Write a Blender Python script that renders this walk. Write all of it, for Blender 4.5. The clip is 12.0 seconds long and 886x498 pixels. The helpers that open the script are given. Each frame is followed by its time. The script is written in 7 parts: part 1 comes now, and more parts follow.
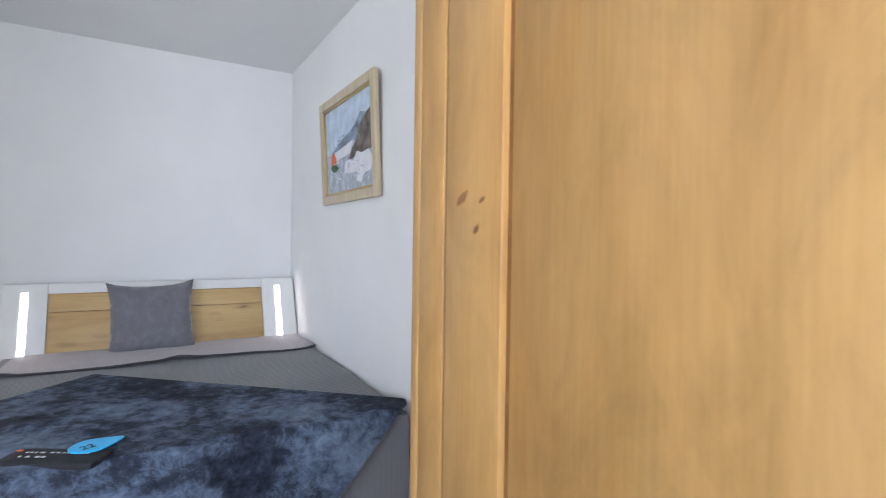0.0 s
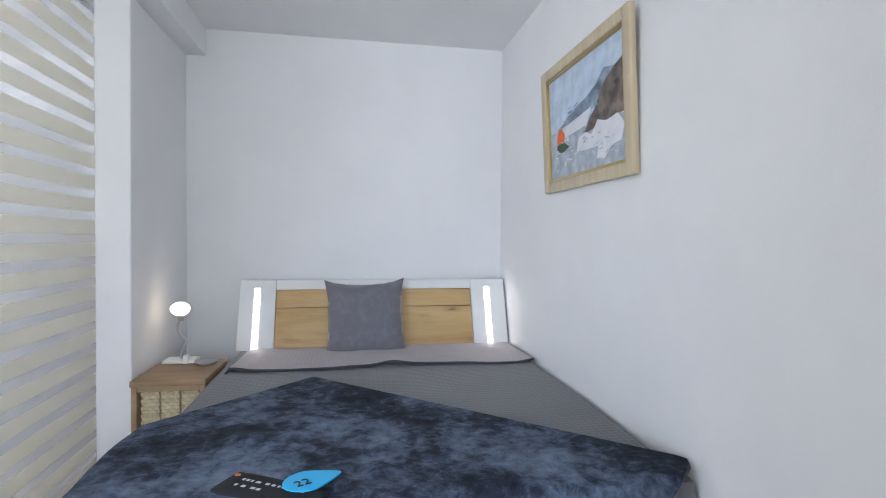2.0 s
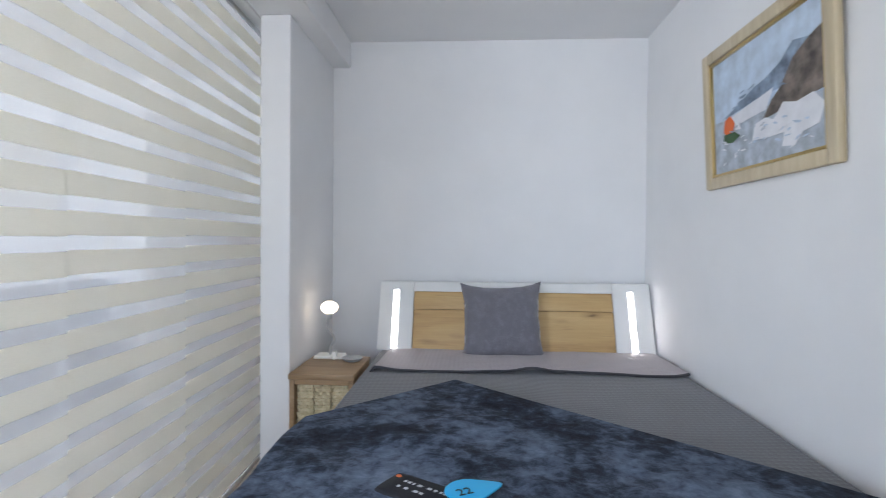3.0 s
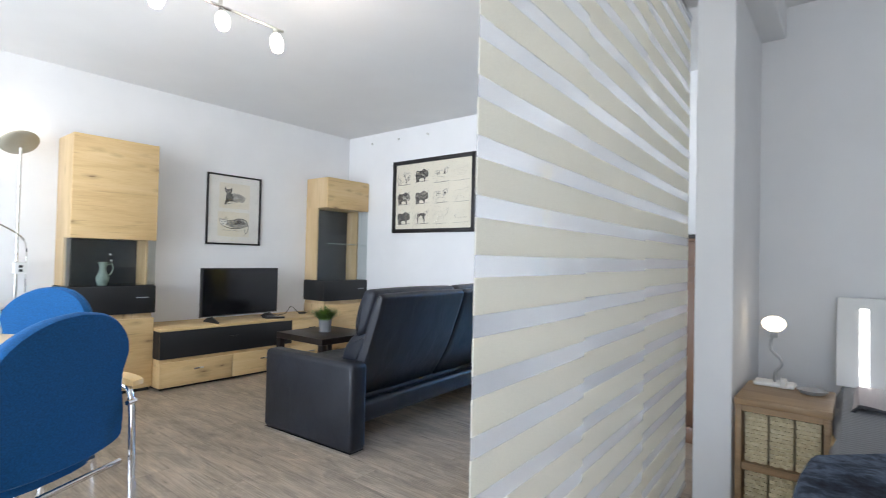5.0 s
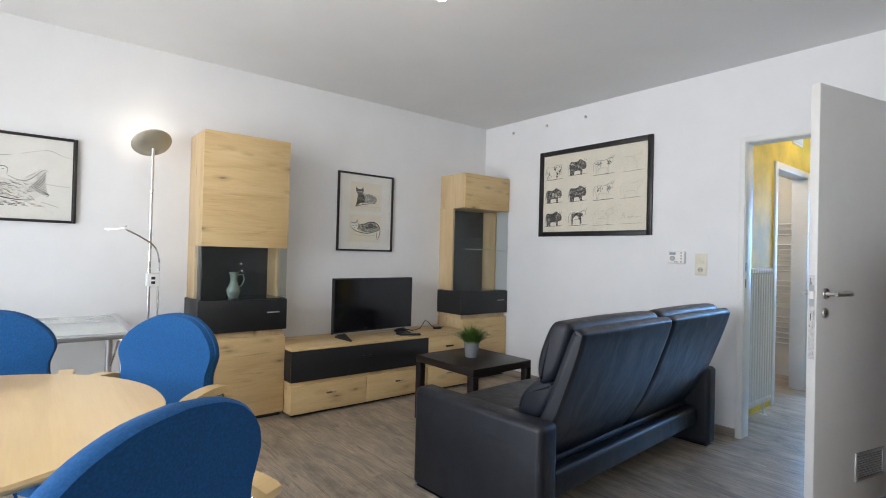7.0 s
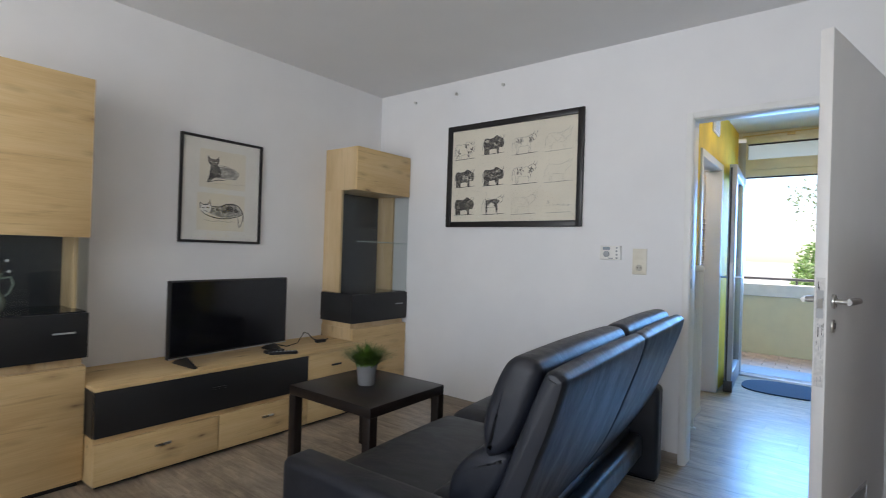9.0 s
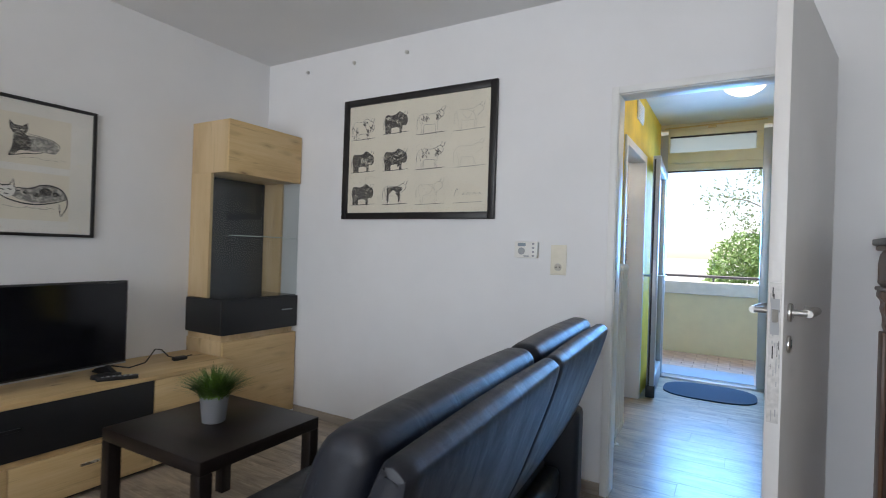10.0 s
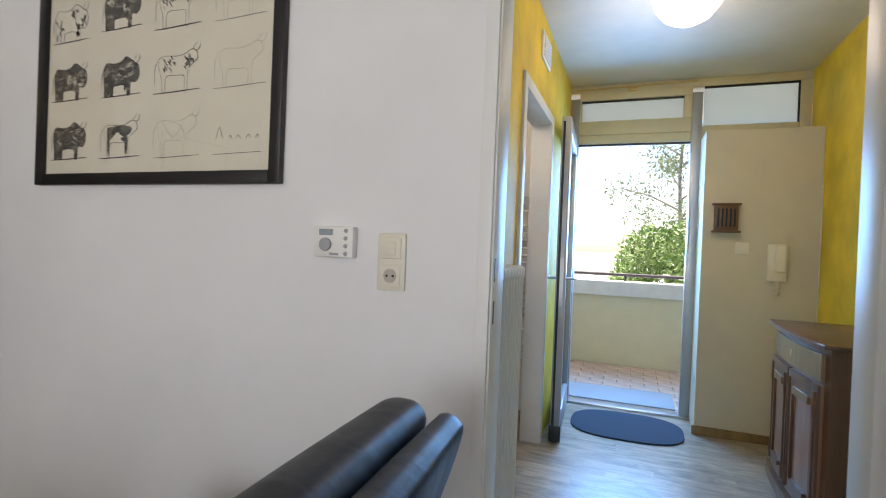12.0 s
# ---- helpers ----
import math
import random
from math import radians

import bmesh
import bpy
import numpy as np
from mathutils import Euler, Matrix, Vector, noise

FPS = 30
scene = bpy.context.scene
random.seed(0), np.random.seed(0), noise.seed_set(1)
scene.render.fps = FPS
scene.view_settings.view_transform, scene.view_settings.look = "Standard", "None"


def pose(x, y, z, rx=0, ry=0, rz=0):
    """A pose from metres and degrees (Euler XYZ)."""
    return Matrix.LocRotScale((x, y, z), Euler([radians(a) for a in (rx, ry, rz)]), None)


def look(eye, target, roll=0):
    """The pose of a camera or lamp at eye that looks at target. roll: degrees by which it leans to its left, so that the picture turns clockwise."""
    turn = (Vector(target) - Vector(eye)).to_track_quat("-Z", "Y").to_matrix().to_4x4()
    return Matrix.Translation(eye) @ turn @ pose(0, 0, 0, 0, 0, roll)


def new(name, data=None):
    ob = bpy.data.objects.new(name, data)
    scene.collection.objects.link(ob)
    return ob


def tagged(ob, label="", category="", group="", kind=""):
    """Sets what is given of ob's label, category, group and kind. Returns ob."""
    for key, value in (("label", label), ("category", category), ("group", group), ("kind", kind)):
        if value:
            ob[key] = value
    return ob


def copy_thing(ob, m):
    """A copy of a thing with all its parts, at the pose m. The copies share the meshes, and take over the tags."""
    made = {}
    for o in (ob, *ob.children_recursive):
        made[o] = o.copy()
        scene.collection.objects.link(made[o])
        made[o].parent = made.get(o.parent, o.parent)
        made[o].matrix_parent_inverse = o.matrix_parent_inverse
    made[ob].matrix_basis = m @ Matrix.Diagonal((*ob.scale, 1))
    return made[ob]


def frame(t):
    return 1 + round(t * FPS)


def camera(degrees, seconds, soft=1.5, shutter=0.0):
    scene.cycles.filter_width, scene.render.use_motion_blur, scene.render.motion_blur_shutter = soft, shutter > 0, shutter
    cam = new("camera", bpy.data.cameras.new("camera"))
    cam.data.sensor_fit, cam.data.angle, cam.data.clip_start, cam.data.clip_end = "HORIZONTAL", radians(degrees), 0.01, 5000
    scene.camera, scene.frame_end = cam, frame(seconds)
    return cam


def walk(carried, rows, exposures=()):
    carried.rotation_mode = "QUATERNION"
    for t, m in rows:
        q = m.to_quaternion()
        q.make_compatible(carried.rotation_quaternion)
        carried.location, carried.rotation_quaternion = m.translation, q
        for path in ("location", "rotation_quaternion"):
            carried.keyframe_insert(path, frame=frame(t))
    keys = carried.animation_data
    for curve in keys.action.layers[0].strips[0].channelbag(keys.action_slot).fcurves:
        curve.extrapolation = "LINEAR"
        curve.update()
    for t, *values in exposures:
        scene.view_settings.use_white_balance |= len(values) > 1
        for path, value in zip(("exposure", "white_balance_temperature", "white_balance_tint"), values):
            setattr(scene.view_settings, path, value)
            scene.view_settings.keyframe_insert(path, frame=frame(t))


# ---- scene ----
cam = camera(82.7, 12.0, soft=1.0, shutter=0.25)
PATH = [
    (0, (2.898, -4.676, 1.258), (3.919, -2.956, 1.228), 0.8),
    (0.5, (2.945, -4.516, 1.257), (3.724, -2.674, 1.221), 0.8),
    (1, (2.944, -4.343, 1.264), (3.528, -2.43, 1.22), 0.6),
    (1.5, (2.912, -4.204, 1.245), (3.362, -2.255, 1.201), 0.5),
    (2, (2.879, -4.1, 1.234), (3.223, -2.131, 1.193), 0.5),
    (2.5, (2.855, -4.035, 1.244), (3.014, -2.042, 1.199), 0.4),
    (2.7, (2.826, -4.024, 1.239), (2.884, -2.026, 1.201), 0.4),
    (4.3, (2.402, -4.013, 1.13), (1.472, -2.243, 1.163), 1.1),
    (4.5, (2.36, -4.021, 1.118), (1.324, -2.31, 1.155), 1.2),
    (5, (2.235, -4.011, 1.114), (0.975, -2.459, 1.152), 1.3),
    (5.5, (2.069, -3.918, 1.181), (0.634, -2.525, 1.203), 1.5),
    (6, (1.877, -3.832, 1.211), (0.334, -2.56, 1.233), 1.4),
    (6.5, (1.639, -3.797, 1.204), (0.084, -2.54, 1.224), 1.5),
    (8.3, (0.892, -3.389, 1.186), (-0.597, -2.054, 1.2), 1.6),
    (8.5, (0.838, -3.331, 1.199), (-0.605, -1.947, 1.212), 1.7),
    (9, (0.708, -3.167, 1.195), (-0.528, -1.594, 1.203), 1.8),
    (9.5, (0.634, -2.868, 1.215), (-0.472, -1.202, 1.22), 1.8),
    (10, (0.569, -2.591, 1.203), (-0.445, -0.867, 1.205), 1.9),
    (10.5, (0.501, -2.269, 1.221), (-0.391, -0.479, 1.218), 2.0),
    (11, (0.476, -1.919, 1.202), (-0.306, -0.079, 1.194), 2.1),
    (11.5, (0.441, -1.587, 1.193), (-0.303, 0.269, 1.182), 2.2),
    (12, (0.374, -1.249, 1.221), (-0.334, 0.621, 1.204), 2.3),
]
walk(cam, [(t, look(eye, target, roll)) for t, eye, target, roll in PATH],
     exposures=[(0.0, 2.22, 6050, 17), (1.5, 2.25, 6050, 16), (2.7, 2.13, 6000, 16), (4.5, 2.1, 6050, 14), (5.5, 1.88, 6150, 14), (6.5, 1.68, 6400, 15), (8.5, 1.26, 6450, 16), (9.5, 1.15, 6350, 16), (11.0, 1.15, 6600, 17), (12.0, 1.18, 7000, 18)])

# ---- light and exposure ----
world = bpy.data.worlds.new("daylight")
scene.world = world
world.use_nodes = True
_wn = world.node_tree.nodes
_sky = _wn.new("ShaderNodeTexSky")
_sky.sky_type = "NISHITA"
_sky.sun_disc = False
_sky.sun_elevation, _sky.sun_rotation = radians(78), radians(-51)
world.node_tree.links.new(_sky.outputs[0], _wn["Background"].inputs[0])
_wn["Background"].inputs[1].default_value = 0.15


def lamp(name, kind, m, energy, color, size=0.1, size_y=None):
    data = bpy.data.lights.new(name, kind)
    data.energy, data.color = energy, color
    if kind == "AREA":
        data.size = size
        if size_y:
            data.shape, data.size_y = "RECTANGLE", size_y
    elif kind == "POINT":
        data.shadow_soft_size = size
    ob = new(name, data)
    ob.matrix_world = m
    return ob


sun = lamp("sun", "SUN", look((-5, 4, 30), (0, 0, 0)), 4.5, (1, 0.95, 0.88))
sun.data.angle = radians(0.6)
# area lamps as daylight from two assumed south windows, out of view
win_light = lamp("window_daylight", "AREA", pose(-0.2, -5.63, 1.25, 90, 0, 0), 25, (0.86, 0.94, 1.0), 2.6, 2.1)
win_light.data.spread = radians(135)
# fill lamp added at the second window to brighten the sleeping niche
lamp("bedroom_window_daylight", "AREA", pose(2.75, -5.63, 1.5, 90, 0, 0), 8.5, (0.84, 0.93, 1.0), 1.3, 1.3)
# blue lamp added outside the entrance door, strengthening sky light and floor sheen
lamp("entrance_daylight", "AREA", pose(0.35, 3.30, 1.50, -60, 0, 0), 31, (0.16, 0.47, 1.0), 0.82, 1.15)

WARM = (1.0, 0.8, 0.55)


# ---- materials ----
def nodes_of(name):
    m = bpy.data.materials.new(name)
    m.use_nodes = True
    nt = m.node_tree
    return m, nt, nt.nodes["Principled BSDF"]


def ramp(nt, fac, stops):
    r = nt.nodes.new("ShaderNodeValToRGB")
    while len(r.color_ramp.elements) < len(stops):
        r.color_ramp.elements.new(0.5)
    for e, (p, c) in zip(r.color_ramp.elements, stops):
        e.position, e.color = p, (*c, 1)
    nt.links.new(fac, r.inputs[0])
    return r.outputs[0]


def noise_tex(nt, vec, scale, detail=4, rough=0.55, dist=0.0):
    n = nt.nodes.new("ShaderNodeTexNoise")
    n.inputs["Scale"].default_value, n.inputs["Detail"].default_value = scale, detail
    n.inputs["Roughness"].default_value, n.inputs["Distortion"].default_value = rough, dist
    if vec is not None:
        nt.links.new(vec, n.inputs["Vector"])
    return n.outputs["Fac"]


def coords(nt, scale=(1, 1, 1), space="Object", shift=False):
    c = nt.nodes.new("ShaderNodeTexCoord")
    mp = nt.nodes.new("ShaderNodeMapping")
    mp.inputs["Scale"].default_value = scale
    nt.links.new(c.outputs[space], mp.inputs["Vector"])
    if shift:
        info = nt.nodes.new("ShaderNodeObjectInfo")
        mul = nt.nodes.new("ShaderNodeVectorMath")
        mul.operation = "SCALE"
        nt.links.new(info.outputs["Random"], mul.inputs["Scale"])
        mul.inputs[0].default_value = (31, 17, 23)
        nt.links.new(mul.outputs[0], mp.inputs["Location"])
    return mp.outputs[0]


def mixc(nt, fac, a, b, mode="MIX"):
    m = nt.nodes.new("ShaderNodeMix")
    m.data_type, m.blend_type = "RGBA", mode
    for sock, v in ((m.inputs[0], fac), (m.inputs[6], a), (m.inputs[7], b)):
        if isinstance(v, (int, float)):
            sock.default_value = v
        elif isinstance(v, tuple):
            sock.default_value = (*v, 1)
        else:
            nt.links.new(v, sock)
    return m.outputs[2]


def bump(nt, b, height, strength, dist=0.01):
    n = nt.nodes.new("ShaderNodeBump")
    n.inputs["Strength"].default_value, n.inputs["Distance"].default_value = strength, dist
    nt.links.new(height, n.inputs["Height"])
    nt.links.new(n.outputs[0], b.inputs["Normal"])


def plain(name, color, rough=0.5, metal=0.0, vary=0.06, scale=6, grain=120, relief=0.05, coat=0.0, spec=None):
    """A surface with faint stains at a large scale and grain at a small one."""
    m, nt, b = nodes_of(name)
    v = coords(nt)
    big, small = noise_tex(nt, v, scale), noise_tex(nt, v, grain, 3)
    lo = tuple(c * (1 - vary * 1.6) for c in color)
    hi = tuple(min(1, c * (1 + vary)) for c in color)
    col = ramp(nt, big, [(0.3, lo), (0.7, hi)])
    nt.links.new(col, b.inputs["Base Color"])
    b.inputs["Metallic"].default_value = metal
    rr = nt.nodes.new("ShaderNodeMapRange")
    rr.inputs[3].default_value, rr.inputs[4].default_value = max(0.02, rough - 0.07), min(1, rough + 0.07)
    nt.links.new(big, rr.inputs[0])
    nt.links.new(rr.outputs[0], b.inputs["Roughness"])
    b.inputs["Coat Weight"].default_value = coat
    if spec is not None:
        b.inputs["Specular IOR Level"].default_value = spec
    if relief:
        bump(nt, b, small, relief, 0.004)
    return m


def wood(name, dark, mid, light, axis="Y", rough=0.45, knots=0.0, coat=0.0, stretch=14, shift=True, knot_color=(0.1, 0.05, 0.02), cell=(5.0, 2.2), cracks=0.0, mottle=0.0, pores=0.18):
    """Wood with its grain along one axis of the part, streaks, fine pores and some knots."""
    m, nt, b = nodes_of(name)
    i = "XYZ".index(axis)
    long = [stretch] * 3
    long[i] = 1.0
    v = coords(nt, tuple(long), shift=shift)
    streak = noise_tex(nt, v, 1.3, 5, 0.6, 0.6)
    fine = [160] * 3
    fine[i] = 5
    pore = noise_tex(nt, coords(nt, tuple(fine), shift=shift), 1.0, 3)
    col = ramp(nt, streak, [(0.25, dark), (0.5, mid), (0.75, light)])
    col = mixc(nt, pores, col, ramp(nt, pore, [(0.35, dark), (0.65, light)]))
    if mottle:
        wide = [4.0] * 3
        wide[i] = 1.6
        blot = noise_tex(nt, coords(nt, tuple(wide), shift=shift), 2.2, 6, 0.68, 1.2)
        col = mixc(nt, mottle, col, ramp(nt, blot, [(0.32, (0.42, 0.40, 0.38)), (0.5, (0.95, 0.93, 0.90)), (0.72, (1.5, 1.42, 1.32))]), "MULTIPLY")
    if cracks:
        thin = [46] * 3
        thin[i] = 2.6
        line = noise_tex(nt, coords(nt, tuple(thin), shift=shift), 1.0, 4, 0.6, 0.4)
        col = mixc(nt, ramp(nt, line, [(0.60, (0, 0, 0)), (0.72, (cracks,) * 3)]), col, tuple(c * 0.55 for c in dark))
    if knots:
        kv = [cell[0]] * 3
        kv[i] = cell[1]
        vor = nt.nodes.new("ShaderNodeTexVoronoi")
        vor.inputs["Scale"].default_value = 1.0
        warp = coords(nt, tuple(kv), shift=shift)
        add = nt.nodes.new("ShaderNodeVectorMath")
        nt.links.new(warp, add.inputs[0])
        nz = nt.nodes.new("ShaderNodeTexNoise")
        nz.inputs["Scale"].default_value = 3.0
        nt.links.new(warp, nz.inputs["Vector"])
        sc = nt.nodes.new("ShaderNodeVectorMath")
        sc.operation = "SCALE"
        sc.inputs["Scale"].default_value = 0.22
        nt.links.new(nz.outputs["Color"], sc.inputs[0])
        nt.links.new(sc.outputs[0], add.inputs[1])
        nt.links.new(add.outputs[0], vor.inputs["Vector"])
        mask = ramp(nt, vor.outputs["Distance"], [(0.0, (1, 1, 1)), (knots, (0.25, 0.25, 0.25)), (knots * 2.4, (0, 0, 0))])
        col = mixc(nt, mask, col, knot_color)
    nt.links.new(col, b.inputs["Base Color"])
    b.inputs["Roughness"].default_value = rough
    b.inputs["Coat Weight"].default_value = coat
    bump(nt, b, pore, 0.08, 0.003)
    return m


def cloth(name, color, rough=0.9, weave=900, fuzz=0.3, blotch=0.0, blotch_color=(0, 0, 0), scale=7, quilt=0):
    m, nt, b = nodes_of(name)
    v = coords(nt)
    w = noise_tex(nt, v, weave, 2)
    col = ramp(nt, w, [(0.3, tuple(c * 0.75 for c in color)), (0.7, tuple(min(1, c * 1.2) for c in color))])
    h = w
    if blotch:
        n = mixc(nt, 0.5, noise_tex(nt, v, scale, 3, 0.5, 0.3), noise_tex(nt, coords(nt, (1.0, 2.2, 1.0)), scale * 6, 6, 0.75, 0.6))
        mask = ramp(nt, n, [(0.40, (0, 0, 0)), (0.51, (blotch,) * 3)])
        col = mixc(nt, mask, col, blotch_color)
        h = n
    nt.links.new(col, b.inputs["Base Color"])
    b.inputs["Roughness"].default_value = rough
    b.inputs["Sheen Weight"].default_value = fuzz
    b.inputs["Sheen Roughness"].default_value = 0.4
    if quilt:
        ch = nt.nodes.new("ShaderNodeTexVoronoi")
        ch.feature = "SMOOTH_F1"
        ch.inputs["Scale"].default_value, ch.inputs["Randomness"].default_value = quilt, 0.0
        nt.links.new(coords(nt, (1, 1, 0)), ch.inputs["Vector"])
        inv = nt.nodes.new("ShaderNodeMath")
        inv.operation = "SUBTRACT"
        inv.inputs[0].default_value = 1
        nt.links.new(ch.outputs["Distance"], inv.inputs[1])
        bump(nt, b, inv.outputs[0], 0.45, 0.008)
    else:
        bump(nt, b, h, 0.25, 0.006 if blotch else 0.002)
    return m


def glow(name, color, strength):
    m, nt, b = nodes_of(name)
    b.inputs["Base Color"].default_value = (0.9, 0.88, 0.84, 1)
    b.inputs["Emission Color"].default_value = (*color, 1)
    b.inputs["Emission Strength"].default_value = strength
    return m


def glass(name, tint=(0.95, 0.98, 0.97), rough=0.0, through=0.9):
    """Thin pane: mostly clear, with mirror gloss at grazing angles."""
    m = bpy.data.materials.new(name)
    m.use_nodes = True
    nt = m.node_tree
    nt.nodes.remove(nt.nodes["Principled BSDF"])
    out = nt.nodes["Material Output"]
    clear = nt.nodes.new("ShaderNodeBsdfTransparent")
    clear.inputs[0].default_value = (*tint, 1)
    gloss = nt.nodes.new("ShaderNodeBsdfGlossy")
    gloss.inputs["Roughness"].default_value = 0.02
    face = nt.nodes.new("ShaderNodeLayerWeight")
    face.inputs[0].default_value = 0.5
    power = nt.nodes.new("ShaderNodeMath")
    power.operation = "POWER"
    power.inputs[1].default_value = 4.0
    nt.links.new(face.outputs["Facing"], power.inputs[0])
    fres = nt.nodes.new("ShaderNodeMapRange")
    fres.inputs[3].default_value, fres.inputs[4].default_value = 0.02, 0.5
    nt.links.new(power.outputs[0], fres.inputs[0])
    mix = nt.nodes.new("ShaderNodeMixShader")
    nt.links.new(fres.outputs[0], mix.inputs[0])
    body = clear
    if rough:
        tr = nt.nodes.new("ShaderNodeBsdfTranslucent")
        tr.inputs[0].default_value = (0.62, 0.68, 0.70, 1)
        bm_ = nt.nodes.new("ShaderNodeMixShader")
        bm_.inputs[0].default_value = rough
        nt.links.new(clear.outputs[0], bm_.inputs[1])
        nt.links.new(tr.outputs[0], bm_.inputs[2])
        body = bm_
    nt.links.new(body.outputs[0], mix.inputs[1])
    nt.links.new(gloss.outputs[0], mix.inputs[2])
    nt.links.new(mix.outputs[0], out.inputs[0])
    return m


def sheer(name, color, clear):
    """Curtain fabric that lets part of the view and of the light through."""
    m = bpy.data.materials.new(name)
    m.use_nodes = True
    nt = m.node_tree
    nt.nodes.remove(nt.nodes["Principled BSDF"])
    out = nt.nodes["Material Output"]
    t = nt.nodes.new("ShaderNodeBsdfTransparent")
    d = nt.nodes.new("ShaderNodeBsdfDiffuse")
    l = nt.nodes.new("ShaderNodeBsdfTranslucent")
    w = noise_tex(nt, coords(nt, (1, 1, 1)), 500, 2)
    c = ramp(nt, w, [(0.3, tuple(k * 0.9 for k in color)), (0.7, color)])
    nt.links.new(c, d.inputs[0])
    nt.links.new(c, l.inputs[0])
    a, bmx = nt.nodes.new("ShaderNodeMixShader"), nt.nodes.new("ShaderNodeMixShader")
    a.inputs[0].default_value = 0.62
    nt.links.new(d.outputs[0], a.inputs[1])
    nt.links.new(l.outputs[0], a.inputs[2])
    bmx.inputs[0].default_value = clear
    nt.links.new(a.outputs[0], bmx.inputs[1])
    nt.links.new(t.outputs[0], bmx.inputs[2])
    nt.links.new(bmx.outputs[0], out.inputs[0])
    return m


def ink(name, color, paper, scale, cover):
    """Lithograph ink: broken, grainy strokes over the paper."""
    m, nt, b = nodes_of(name)
    n = noise_tex(nt, coords(nt), scale, 5, 0.7, 1.0)
    col = ramp(nt, n, [(cover - 0.06, color), (cover + 0.06, paper)])
    nt.links.new(col, b.inputs["Base Color"])
    b.inputs["Roughness"].default_value = 0.8
    return m


WALL = plain("white_wall_paint", (0.80, 0.80, 0.80), 0.85, vary=0.02, scale=2.5, grain=170, relief=0.12, spec=0.2)
CEIL = plain("ceiling_paint", (0.80, 0.80, 0.80), 0.9, vary=0.015, scale=2, grain=140, relief=0.08, spec=0.1)
HALLCEIL = plain("hall_ceiling_paint", (0.64, 0.61, 0.50), 0.5, vary=0.05, scale=3, grain=40, relief=0.25)
YELLOW = plain("yellow_wall_paint", (0.80, 0.57, 0.065), 0.6, vary=0.14, scale=3.5, grain=150, relief=0.12, spec=0.18)
BEIGE = plain("beige_wall_paint", (0.60, 0.55, 0.42), 0.7, vary=0.03, grain=150, relief=0.08)
PARAPET = plain("parapet_render", (0.72, 0.66, 0.46), 0.9, vary=0.025, grain=90, relief=0.3)
LACQUER = plain("white_lacquer", (0.78, 0.78, 0.76), 0.42, vary=0.02, relief=0.02, spec=0.28)
DOORPAINT = plain("door_paint", (0.72, 0.71, 0.69), 0.38, vary=0.02, relief=0.03)
GREYFRAME = plain("grey_metal_paint", (0.42, 0.44, 0.46), 0.35, metal=0.5, vary=0.05, relief=0.02)
RAILDARK = plain("dark_rail_paint", (0.06, 0.055, 0.06), 0.45, vary=0.05, relief=0.02)
CREAM = plain("cream_frame_paint", (0.62, 0.56, 0.38), 0.5, vary=0.04, relief=0.04)
PLASTIC = plain("white_plastic", (0.80, 0.79, 0.75), 0.35, vary=0.01, relief=0.0)
CREAMPLASTIC = plain("cream_plastic", (0.74, 0.70, 0.58), 0.4, vary=0.02, relief=0.0)
GREYPLASTIC = plain("grey_plastic", (0.35, 0.36, 0.37), 0.4, relief=0.0)
DISPLAY = plain("lcd_display", (0.30, 0.36, 0.40), 0.15, relief=0.0)
DARKPLASTIC = plain("black_plastic", (0.012, 0.012, 0.013), 0.4, relief=0.02)
SCREEN = plain("tv_screen", (0.006, 0.006, 0.008), 0.12, relief=0.0, vary=0)
STEEL = plain("brushed_steel", (0.62, 0.61, 0.58), 0.28, metal=1.0, relief=0.03)
CHROME = plain("chrome", (0.75, 0.76, 0.78), 0.1, metal=1.0, relief=0.0)
BRASS = plain("brass", (0.60, 0.45, 0.20), 0.3, metal=1.0, relief=0.02)
ALU = plain("aluminium", (0.55, 0.56, 0.57), 0.35, metal=0.9, relief=0.02)
OAK_Y = wood("artisan_oak_fronts", (0.50, 0.325, 0.145), (0.63, 0.445, 0.215), (0.70, 0.53, 0.285), "Y", 0.5, knots=0.12, stretch=7, knot_color=(0.15, 0.085, 0.04), cell=(11.0, 3.6), cracks=0.45)
OAK_Z = wood("artisan_oak_sides", (0.49, 0.335, 0.165), (0.60, 0.435, 0.235), (0.68, 0.52, 0.315), "Z", 0.5, knots=0.08, stretch=7, knot_color=(0.17, 0.10, 0.05), cell=(11.0, 3.6), cracks=0.45)
OAK_X = wood("artisan_oak_planks", (0.42, 0.26, 0.105), (0.54, 0.36, 0.155), (0.62, 0.44, 0.21), "X", 0.5, knots=0.12, stretch=7, knot_color=(0.13, 0.075, 0.035), cell=(11.0, 3.6), cracks=0.45)
PINE = wood("lacquered_pine", (0.37, 0.190, 0.050), (0.46, 0.268, 0.090), (0.51, 0.315, 0.128), "Z", 0.42, knots=0.05, knot_color=(0.34, 0.165, 0.05), coat=0.0, stretch=6, mottle=0.30)
KNOTHALO = wood("pine_knot_ring", (0.28, 0.125, 0.034), (0.36, 0.175, 0.05), (0.41, 0.215, 0.068), "Z", 0.4, stretch=6)
# knot wood, also for the dark strips that paint shade in grooves
KNOT_AND_SHADE = wood("pine_knot_and_shade", (0.15, 0.062, 0.018), (0.24, 0.11, 0.036), (0.32, 0.16, 0.055), "Y", 0.35, stretch=6)
BEECH = wood("beech_veneer", (0.60, 0.40, 0.165), (0.69, 0.48, 0.215), (0.75, 0.54, 0.265), "X", 0.3, stretch=8, coat=0.2)
